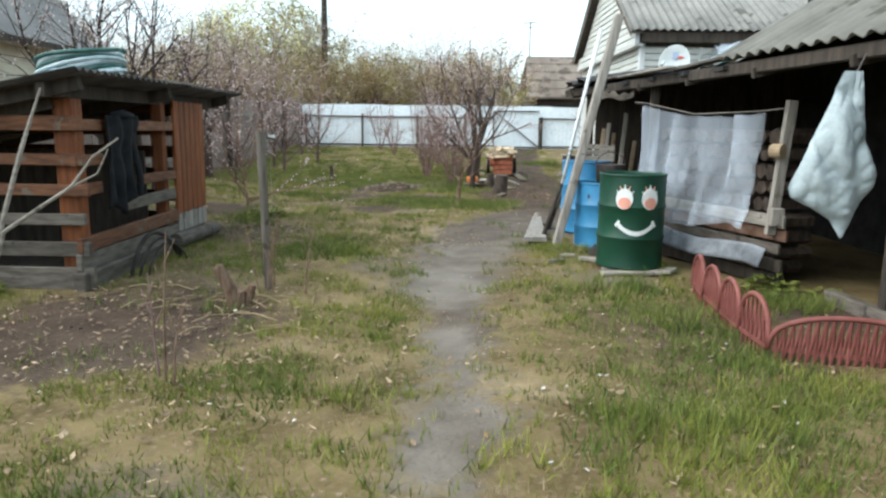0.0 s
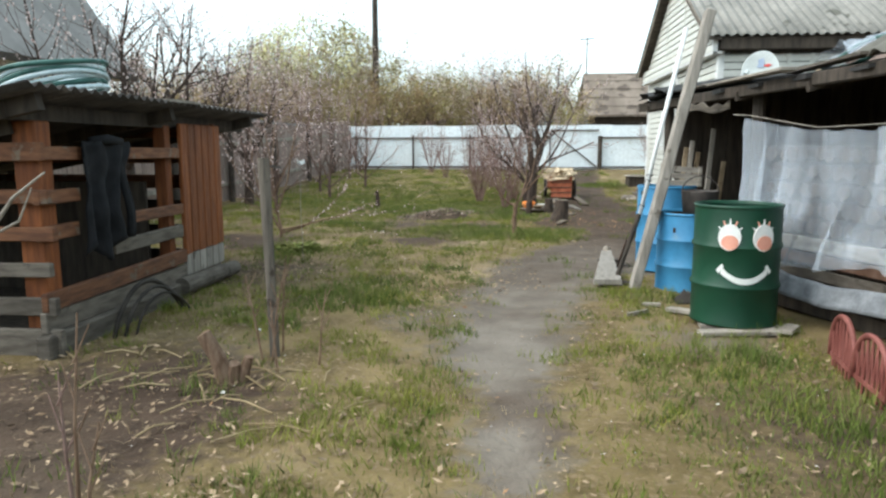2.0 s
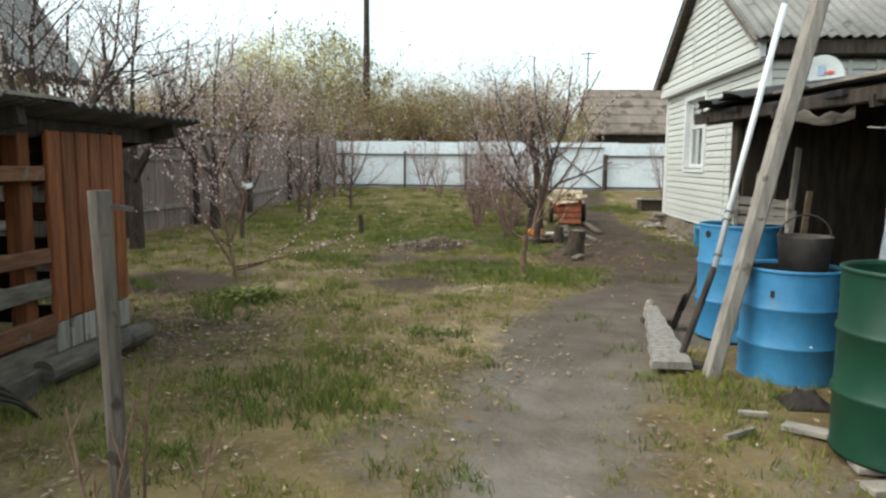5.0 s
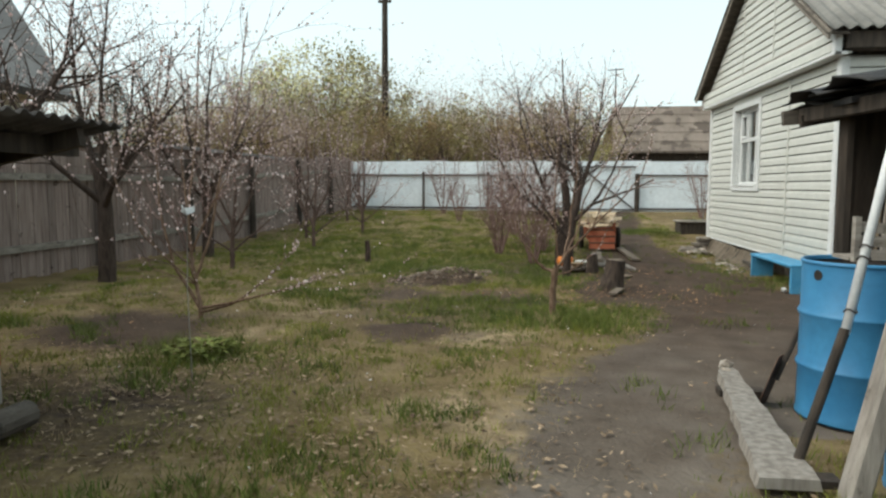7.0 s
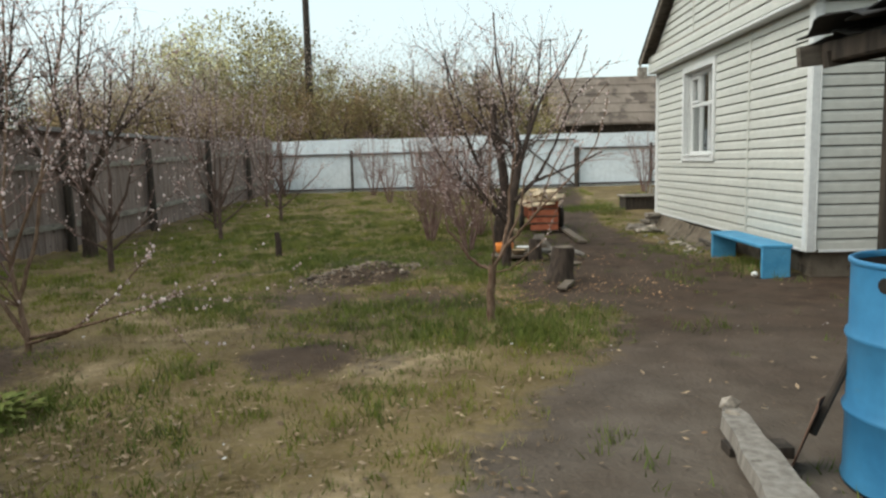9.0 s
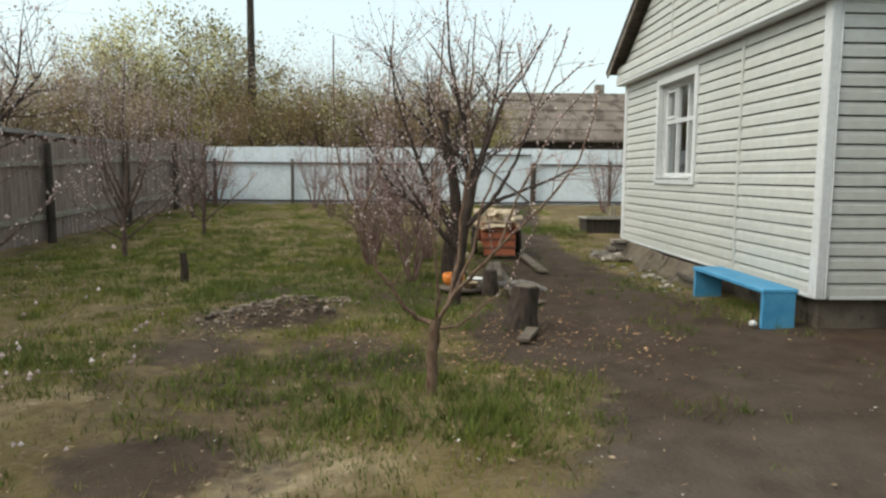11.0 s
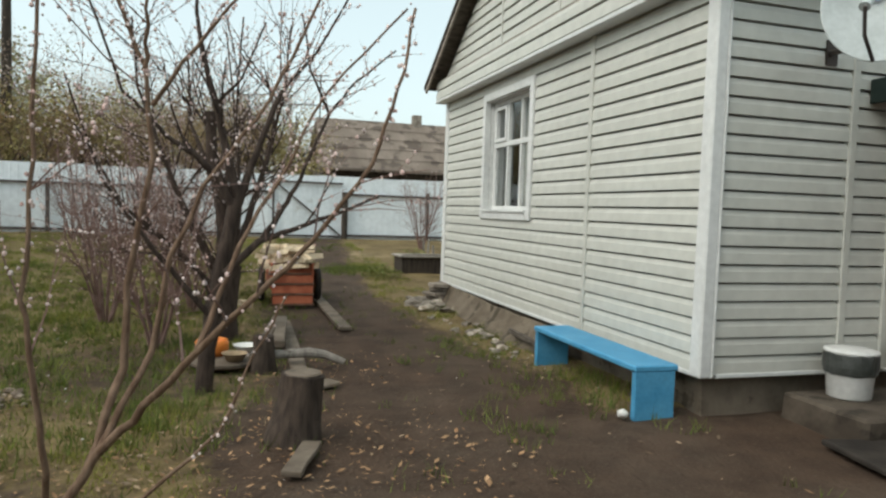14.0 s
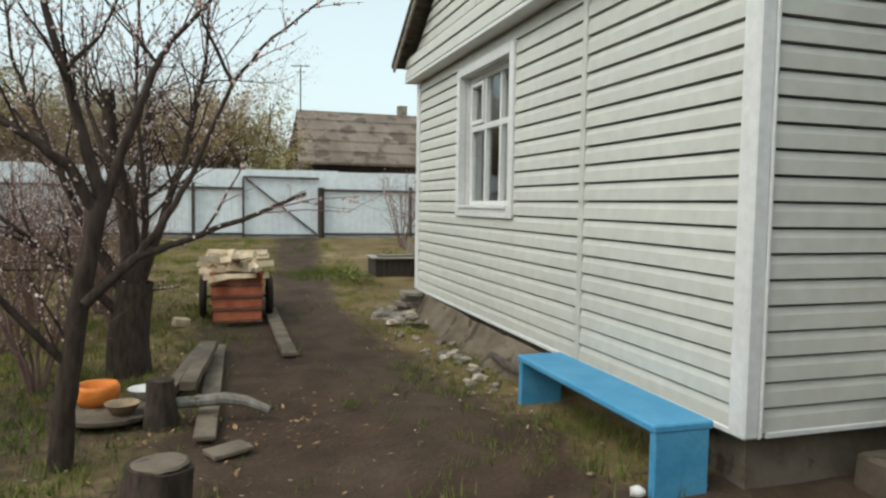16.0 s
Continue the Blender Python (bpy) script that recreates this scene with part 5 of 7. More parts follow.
beam(bm, (PX - 0.15, PY0 + 0.02, 1.42), (-4.6, PY0 + 0.02, 1.02), 0.03, 0.16)
part("fascia", bm, M_DARKWOOD, pen)
for k in range(5):
    bm = B()
    beam(bm, (-2.46 - 0.05 * k, 7.0 + 0.42 * k, 1.615 - 0.0105 * k), (-2.44 - 0.05 * k, 7.5 + 0.42 * k, 1.62 - 0.0105 * k), 0.09, 0.02)
    t_ = thing("batten", (-2.5, 7.0 + 0.4 * k, 1.61), "short pale batten lying on the pen roof", "batten", "battens on the pen roof")
    part("batten", bm, M_ENAMEL if k in (1, 3) else M_GREYWOODH, t_)
# jacket
jacket = thing("jacket", (-2.6, 6.45, 0.5), "black cloth jacket hanging over the pen rail", "jacket")
sheet("cloth", lambda u, v: (PX + 0.055 + 0.045 * math.sin(u * 17 + v * 2) * (1.1 - v) + 0.03 * noise.noise((u * 5, v * 4, 1)), 6.09 + 0.03 * v + (0.47 + 0.06 * v - 0.05 * math.sin(4 * v)) * u + 0.03 * noise.noise((v * 4, 3, u)), 0.56 + 0.07 * math.sin(u * 9) * (1 - v) + (0.74 - 0.07 * math.sin(u * 9) * (1 - v)) * v), 30, 22, M_CLOTH, jacket, 0.015)
sheet("sleeve", lambda u, v: (PX + 0.075 + 0.025 * math.cos(u * 6.28) + 0.02 * math.sin(5 * v), 6.56 + 0.045 * math.sin(u * 6.28) + 0.06 * (1 - v), 0.62 + 0.55 * v), 12, 12, M_CLOTH, jacket, 0.006)
bm = B()
tube(bm, [(PX + 0.05, 6.24, 1.30), (PX + 0.075, 6.4, 1.315), (PX + 0.06, 6.58, 1.30)], [0.03, 0.035, 0.03], 8)
part("collar", bm, M_CLOTH, jacket, smooth=True)
# hose coil on the pen roof
coil = thing("hose_coil", (-2.95, 6.15, 1.55), "coil of pale and green garden hose on the pen roof", "hose")
for k in range(7):
    bm = B()
    r = 0.31 - 0.01 * (k % 3)
    tube(bm, [(-2.74 + r * math.cos(a), 6.12 + r * math.sin(a), 1.585 + 0.026 * k + 0.012 * math.sin(a * 2 + k) + 0.06 * math.cos(a)) for a in [q * math.pi / 18 for q in range(37)]], 0.0155, 8)
    part("loop", bm, (M_HOSEW, M_HOSE, M_HOSEW, M_HOSEW, M_HOSE, M_HOSEW, M_HOSE)[k], coil, smooth=True)
# wires/hose by the pen sill
wire = thing("wire_bundle", (-2.4, 7.0, 0.05), "bent black hose hanging by the pen sill", "hose")
for k in range(3):
    bm = B()
    tube(bm, [(-2.47 + 0.06 * f + 0.05 * k, 6.13 + 0.05 * k + (0.88 - 0.08 * k) * f, -0.02 + (0.36 - 0.05 * k) * math.sin(math.pi * f) ** 0.7 * (1.06 - 0.3 * f)) for f in [q / 18 for q in range(19)]], 0.017 - 0.004 * k, 8)
    part("strand", bm, M_RUBBER, wire, smooth=True)

# ---- posts, stumps ----
post = thing("garden_post", (-1.29, 5.86, 0), "slim weathered grey post standing in the grass", "post")
bm = B()
tube(bm, [(-1.27, 5.86, -0.1), (-1.28, 5.86, 0.5), (-1.30, 5.86, 1.2)], [0.032, 0.031, 0.036], 9)
rough_up(bm, 0.006, 7)
part("shaft", bm, M_POSTB, post)
bm = B()
beam(bm, (-1.25, 5.84, 1.15), (-1.19, 5.86, 1.14), 0.012, 0.015)
part("nail_block", bm, M_STEEL, post)
stump = thing("tree_stump", (-1.38, 5.38, 0), "small splintered tree stump with side shoots", "stump")
bm = B()
tube(bm, [(-1.38, 5.4, -0.05), (-1.42, 5.38, 0.12), (-1.49, 5.36, 0.26)], [0.055, 0.045, 0.04], 9)
tube(bm, [(-1.36, 5.4, -0.04), (-1.34, 5.39, 0.09)], [0.05, 0.035], 8)
tube(bm, [(-1.32, 5.42, -0.04), (-1.26, 5.40, 0.13)], [0.045, 0.02], 8)
rough_up(bm, 0.014, 14)
part("wood", bm, M_BARKY, stump)
rng = random.Random(4)
for k in range(26):
    a = rng.uniform(0, 6.3)
    r = rng.uniform(0.15, 0.9)
    x, y = -1.55 + r * math.cos(a) * 1.2, 5.2 + r * math.sin(a)
    L = rng.uniform(0.12, 0.4)
    b = rng.uniform(0, 3.1)
    t_ = thing("twig", (x, y, 0), "dead stalk lying on the soil", "twig", "dead stalks")
    bm = B()
    z = ground_z(x, y) + 0.012
    tube(bm, [(x, y, z), (x + L * 0.5 * math.cos(b), y + L * 0.5 * math.sin(b), z + 0.02), (x + L * math.cos(b), y + L * math.sin(b), z)], 0.005, 5)
    part("stalk", bm, M_STRAW, t_)
stub = thing("cut_stub", (-2.6, 16.4, 0), "short dark cut-off trunk standing in the grass", "stump")
bm = B()
tube(bm, [(-2.6, 16.4, -0.05), (-2.59, 16.4, 0.2), (-2.61, 16.4, 0.34)], [0.055, 0.045, 0.038], 9)
rough_up(bm, 0.01, 12)
part("wood", bm, M_BARKD, stub)

# ---- chopping place ----
block = thing("chopping_block", (1.07, 13.9, 0), "upright sawn log used as chopping block", "chopping block")
bm = B()
lathe(bm, [(0.001, -0.03), (0.16, -0.03), (0.143, 0.05), (0.128, 0.12), (0.119, 0.2), (0.115, 0.28), (0.112, 0.345), (0.001, 0.35)], (1.04, 13.92, 0), 26)
bmesh.ops.transform(bm, matrix=Matrix.Translation((1.07, 13.9, 0)) @ Matrix.Rotation(radians(7), 4, "Y") @ Matrix.Translation((-1.07, -13.9, 0)), verts=bm.verts)
rough_up(bm, 0.012, 9)
part("bark", bm, M_BARKLOG, block)
bm = B()
lathe(bm, [(0.001, 0.360), (0.092, 0.358), (0.102, 0.348), (0.001, 0.342)], (1.08, 13.92, 0), 24)
rough_up(bm, 0.006, 20)
part("cut_face", bm, M_BOARDB, block, "greyed sawn top")
log2 = thing("log", (0.98, 15.6, 0), "short upright log with a branch lying across it", "log")
bm = B()
lathe(bm, [(0.001, -0.02), (0.10, -0.02), (0.085, 0.12), (0.075, 0.26), (0.001, 0.27)], (0.95, 15.55, 0), 18)
rough_up(bm, 0.012, 10)
part("bark", bm, M_BARKLOG, log2)
br = thing("branch", (1.2, 15.6, 0), "bare curved branch lying on the ground", "branch")
bm = B()
tube(bm, [(0.86, 15.62, 0.10), (1.1, 15.60, 0.10), (1.3, 15.58, 0.115), (1.42, 15.56, 0.10), (1.56, 15.50, 0.05)], [0.035, 0.034, 0.038, 0.034, 0.025], 9)
rough_up(bm, 0.006, 9)
part("wood", bm, M_GREYWOOD, br)
for k, (a, b, w, h) in enumerate((((1.20, 15.15, 0.02), (1.25, 17.6, 0.03), 0.12, 0.03), ((1.82, 17.1, 0.03), (1.80, 19.5, 0.05), 0.13, 0.035), ((0.98, 13.35, 0.015), (1.12, 13.75, 0.02), 0.10, 0.03), ((0.95, 16.0, 0.05), (1.15, 17.3, 0.10), 0.08, 0.07), ((1.08, 15.9, 0.12), (1.2, 17.2, 0.12), 0.10, 0.06), ((1.22, 14.9, 0.02), (1.42, 15.0, 0.02), 0.14, 0.025))):
    bm = B()
    beam(bm, a, b, w, h, 0.005)
    bmesh.ops.subdivide_edges(bm, edges=bm.edges[:], cuts=3, use_grid_fill=True)
    rough_up(bm, 0.008, 5)
    t_ = thing("plank", a, "weathered grey plank lying on the dirt beside the path", "plank", "planks by the path")
    part("board", bm, M_BOARDB, t_)
tray = thing("round_tray", (0.62, 15.75, 0), "round wooden tray on the ground holding bowls", "tray")
bm = B()
lathe(bm, [(0.001, 0.04), (0.25, 0.04), (0.27, 0.055), (0.27, 0.075), (0.001, 0.075)], (0.66, 15.72, -0.02), 28)
part("board", bm, M_BOARDB, tray)
bowl_o = thing("orange_pot", (0.58, 15.92, 0.055), "bright orange plastic pot on the round tray", "pot")
bm = B()
lathe(bm, [(0.001, 0), (0.10, 0), (0.125, 0.05), (0.128, 0.10), (0.115, 0.125), (0.10, 0.12), (0.10, 0.03), (0.001, 0.02)], (0.57, 15.86, 0.056), 26)
part("body", bm, M_PUMPKIN, bowl_o, smooth=True)
for x, y, z, r, m_, lab in ((0.74, 15.62, 0.056, 0.095, M_CUT, "pale wooden bowl on the round tray"), (0.83, 15.93, 0.056, 0.10, M_ENAMEL, "white enamel bowl on the round tray")):
    t_ = thing("bowl", (x, y, z), lab, "bowl")
    bm = B()
    lathe(bm, [(0.001, 0), (r * 0.6, 0), (r, 0.06), (r + 0.004, 0.064), (r - 0.008, 0.06), (r * 0.55, 0.012), (0.001, 0.01)], (x, y, z), 26)
    part("body", bm, m_, t_, smooth=True)
yb = thing("yellow_block", (0.9, 18.8, 0), "small pale yellow block in the grass", "block")
bm = B()
obox(bm, pose(0.88, 18.8, 0.05, 5, 8, 20), 0.16, 0.10, 0.09, 0.01)
part("body", bm, M_SPLIT, yb)

# ---- cart with firewood ----
cart = thing("garden_cart", (1.42, 19.2, 0), "brick-red ribbed garden cart on two wheels, loaded with firewood", "cart")
bm = B()
for k in range(4):
    obox(bm, pose(1.43, 18.80 - 0.055 * k + 0.11, 0.47 - 0.12 * k, -18, 0, 2), 0.52 - 0.012 * k, 0.03, 0.112, 0.008)
part("tailgate", bm, M_CART, cart)
bm = B()
for k in range(5):
    obox(bm, pose(1.43, 18.78 - 0.055 * k + 0.135, 0.53 - 0.12 * k, -18, 0, 2), 0.55 - 0.012 * k, 0.035, 0.022, 0.004)
part("rib", bm, M_RUST, cart)
bm = B()
box(bm, 1.17, 1.20, 18.85, 20.15, 0.22, 0.54, 0.006)
box(bm, 1.66, 1.69, 18.85, 20.15, 0.22, 0.54, 0.006)
box(bm, 1.20, 1.66, 18.8, 20.15, 0.20, 0.23)
box(bm, 1.20, 1.66, 20.12, 20.15, 0.23, 0.54)
part("tray", bm, M_CART, cart)
for x in (1.08, 1.78):
    bm = B()
    lathe(bm, [(0.13, -0.035), (0.20, -0.035), (0.225, -0.02), (0.225, 0.02), (0.20, 0.035), (0.13, 0.035), (0.13, -0.035)], (0, 0, 0), 28)
    bmesh.ops.transform(bm, matrix=pose(x, 19.25, 0.25, 0, 90, 0), verts=bm.verts)
    ty = part("wheel", bm, M_RUBBER, cart, "black rubber tyre", smooth=True)
    bm = B()
    lathe(bm, [(0.001, -0.03), (0.05, -0.03), (0.06, -0.012), (0.13, -0.02), (0.13, 0.02), (0.06, 0.012), (0.05, 0.03), (0.001, 0.03)], (0, 0, 0), 24)
    bmesh.ops.transform(bm, matrix=pose(x, 19.25, 0.25, 0, 90, 0), verts=bm.verts)
    part("rim", bm, M_STEEL, ty, "dull metal rim")
bm = B()
tube(bm, [(1.08, 19.25, 0.25), (1.78, 19.25, 0.25)], 0.015)
tube(bm, [(1.25, 20.1, 0.4), (1.3, 20.9, 0.55), (1.56, 20.9, 0.55), (1.6, 20.1, 0.4)], 0.015)
part("axle_and_handle", bm, M_STEEL, cart)
rng = random.Random(9)
for k in range(46):
    lay = k // 12
    x, y = 1.18 + rng.random() * 0.48, 18.85 + rng.random() * 1.2
    z = 0.49 + 0.062 * lay + rng.uniform(0, 0.02)
    L, ang = rng.uniform(0.3, 0.42), radians(rng.uniform(-35, 35) + (90 if k % 3 == 0 else 0))
    t_ = thing("firewood_piece", (x, y, z), "fresh pale split firewood on the cart", "firewood", "firewood on the cart")
    bm = B()
    m = Matrix.Translation((x, y, z)) @ Euler((rng.uniform(-0.2, 0.2), rng.uniform(-0.2, 0.2), ang)).to_matrix().to_4x4()
    r = rng.uniform(0.034, 0.055)
    e = [[bm.verts.new(m @ Vector((s * L / 2, r * a, r * b))) for a, b in ((-1, -0.5), (1, -0.6), (0.5, 0.4), (-0.3, 0.7))] for s in (-1, 1)]
    bm.faces.new(e[0]), bm.faces.new(e[1])
    for q in range(4):
        bm.faces.new((e[0][q], e[0][(q + 1) % 4], e[1][(q + 1) % 4], e[1][q]))
    part("wood", bm, M_SPLIT, t_)

# trough past the house corner
trough = thing("trough", (4.0, 22.2, 0.1), "dark old trough with a pale rim, used as flower bed", "trough")
bm = B()
gz = ground_z(4, 22.2)
for q in ((3.55, 5.2, 21.9, 21.95), (3.55, 5.2, 22.45, 22.5), (3.55, 3.6, 21.95, 22.45), (5.15, 5.2, 21.95, 22.45)):
    box(bm, *q, gz - 0.05, gz + 0.27, 0.008)
part("body", bm, M_DARKWOOD, trough)
bm = B()
for q in ((3.5, 5.25, 21.86, 21.97), (3.5, 5.25, 22.43, 22.54), (3.5, 3.62, 21.97, 22.43), (5.14, 5.25, 21.97, 22.43)):
    box(bm, *q, gz + 0.271, gz + 0.30, 0.004)
part("rim", bm, M_GREYWOODH, trough)
bm = B()
box(bm, 3.6, 5.15, 21.95, 22.45, gz, gz + 0.22)
part("soil", bm, M_DARKWOOD, trough)
rng = random.Random(15)
for k in range(6):
    x, y = rng.uniform(3.3, 5.2), rng.uniform(23, 25.5)
    bm = B()
    z = ground_z(x, y)
    beam(bm, (x, y, z - 0.05), (x + rng.uniform(-0.05, 0.05), y, z + rng.uniform(0.25, 0.6)), 0.04, 0.04, 0.003, up=(0, 1, 0))
    t_ = thing("garden_stake", (x, y, z), "short grey garden stake", "stake", "garden stakes")
    part("stake", bm, M_GREYWOOD, t_)
# heap of rubble and ash
rng = random.Random(21)
for k in range(150):
    a, r = rng.uniform(0, 6.3), rng.random() ** 0.6
    u, w = 0.85 * r * math.cos(a), 0.36 * r * math.sin(a)
    x, y = -1.15 + 0.9 * u - 0.45 * w, 14.5 + 0.45 * u + 0.9 * w
    s = rng.uniform(0.012, 0.042)
    t_ = thing("rubble_stone", (x, y, ground_z(x, y)), "pale broken stone in a low rubble heap", "stone", "rubble heap")
    bm = B()
    stone(bm, (x, y, ground_z(x, y) + s * 0.3), s, 100 + k, 0.6)
    part("body", bm, M_HEAP, t_)


# ---- fences ----
FY, FXL = 28.9, -6.05
fence = thing("metal_fence", (0, FY, 0.4), "white-grey sheet metal fence on dark rails and posts", "fence", kind="structure")


def profiled(x0, x1, z0, z1, y):
    """A sheet with shallow trapezoid ribs."""
    bm = B()
    xs, x, k = [], x0, 0
    while x < x1 - 0.01:
        for dx, dy in ((0, 0), (0.10, 0), (0.115, 0.005), (0.145, 0.005), (0.16, 0)):
            if x + dx <= x1:
                xs.append((x + dx, dy))
        x += 0.16
    xs.append((x1, 0))
    lo = [bm.verts.new((a, y - d, z0)) for a, d in xs]
    hi = [bm.verts.new((a, y - d, z1)) for a, d in xs]
    for a in range(len(xs) - 1):
        bm.faces.new((lo[a], lo[a + 1], hi[a + 1], hi[a]))
    bmesh.ops.remove_doubles(bm, verts=bm.verts[:], dist=0.0005)
    bmesh.ops.solidify(bm, geom=bm.faces[:], thickness=0.002)
    return bm


x = FXL
k = 0
while x < 12:
    part("metal_sheet", profiled(x, x + 1.14, 0.36, 2.06 + 0.012 * (k % 3), FY + 0.004 * (k % 2)), M_ZINC, fence)
    x += 1.12
    k += 1
for z in (1.60, 0.50):
    for a, b in ((FXL, 1.72), (3.6, 12)):
        bm = B()
        box(bm, a, b, FY - 0.075, FY - 0.03, z - 0.03, z + 0.03, 0.004)
        part("rail", bm, M_STEEL, fence)
for px in (-5.75, -3.5, -1.3, 0.6, 5.9, 8.2):
    bm = B()
    box(bm, px - 0.04, px + 0.04, FY - 0.155, FY - 0.077, 0.2, 1.72, 0.005)
    part("fence_post", bm, M_STEEL, fence)
bm = B()
beam(bm, (1.78, FY - 0.06, 1.86), (3.5, FY - 0.06, 0.5), 0.04, 0.05, up=(0, 1, 0))
beam(bm, (1.74, FY - 0.06, 1.86), (1.74, FY - 0.06, 0.42), 0.05, 0.05, up=(0, 1, 0))
beam(bm, (1.74, FY - 0.062, 0.47), (3.55, FY - 0.062, 0.47), 0.05, 0.05)
beam(bm, (1.74, FY - 0.062, 1.88), (3.55, FY - 0.062, 1.88), 0.05, 0.05)
part("gate_frame", bm, M_STEEL, fence, "dark gate frame with a diagonal brace")
bm = B()
tube(bm, [(3.6, FY - 0.14, 0.2), (3.6, FY - 0.14, 1.66)], 0.085, 10)
part("gate_post", bm, M_DARKWOOD, fence)

lf = thing("board_fence", (-6.2, 12, 0), "old dark grey vertical board fence", "fence", kind="structure")


def lfx(y):
    return -6.05 - 0.030 * (FY - y)


rng = random.Random(6)
board_meshes = []
for k in range(6):
    bm = B()
    h = 1.66 + 0.025 * k - 0.05 * (k == 3)
    box(bm, -0.012, 0.012, -0.068, 0.068, 0, h, 0.004)
    if k % 2:
        for v in bm.verts:
            if v.co.z > 1 and v.co.y > 0:
                v.co.z -= 0.03
    o = part("fence_board", bm, M_FENCEW, lf)
    o.matrix_parent_inverse = Matrix.Translation(lf.location).inverted()
    board_meshes.append(o.data)
    yy = FY - 0.08 - 0.139 * k
    o.location = (lfx(yy), yy, rise(yy) + 0.03)
for k in range(6, 246):
    y = FY - 0.08 - 0.139 * k
    o = new("fence_board", board_meshes[rng.randrange(6)])
    o.parent = lf
    o.matrix_parent_inverse = Matrix.Translation(lf.location).inverted()
    o.location = (lfx(y) + rng.uniform(-0.004, 0.004), y, rise(y) + 0.03 + rng.uniform(-0.02, 0.02))
    o.rotation_euler = (radians(rng.uniform(-0.6, 0.6)), 0, 0)
for z in (0.42, 1.35):
    bm = B()
    beam(bm, (lfx(FY) + 0.04, FY - 0.1, rise(FY) + z), (lfx(18) + 0.04, 18, rise(18) + z), 0.05, 0.09)
    beam(bm, (lfx(18) + 0.04, 18, rise(18) + z), (lfx(-5) + 0.04, -5, z), 0.05, 0.09)
    part("rail", bm, M_GREYWOODH, lf)
for y in (26.2, 23.4, 20.4, 17.6, 15.0, 12.4, 9.8, 7.2, 4.5):
    bm = B()
    tube(bm, [(lfx(y) + 0.13, y, rise(y) - 0.1), (lfx(y) + 0.12, y, rise(y) + 1.72)], [0.075, 0.06], 9)
    rough_up(bm, 0.008, 6)
    part("fence_post", bm, M_DARKWOOD, lf)
bm = B()
box(bm, -2, 12.2, -6.2, -6.05, -0.1, 1.7)
backw = part("wall_south", bm, M_FENCEW)
tagged(backw, "plain board wall closing the yard", "wall", kind="structure")

# unseen wall, added to cut the sky light on the south siding
bm = B()
box(bm, 5.5, 5.62, 9.92, 13.78, -0.1, 2.7)
tagged(part("wall_east", bm, M_FENCEW), "added unseen board wall that shades the house's south wall", "wall", kind="structure")


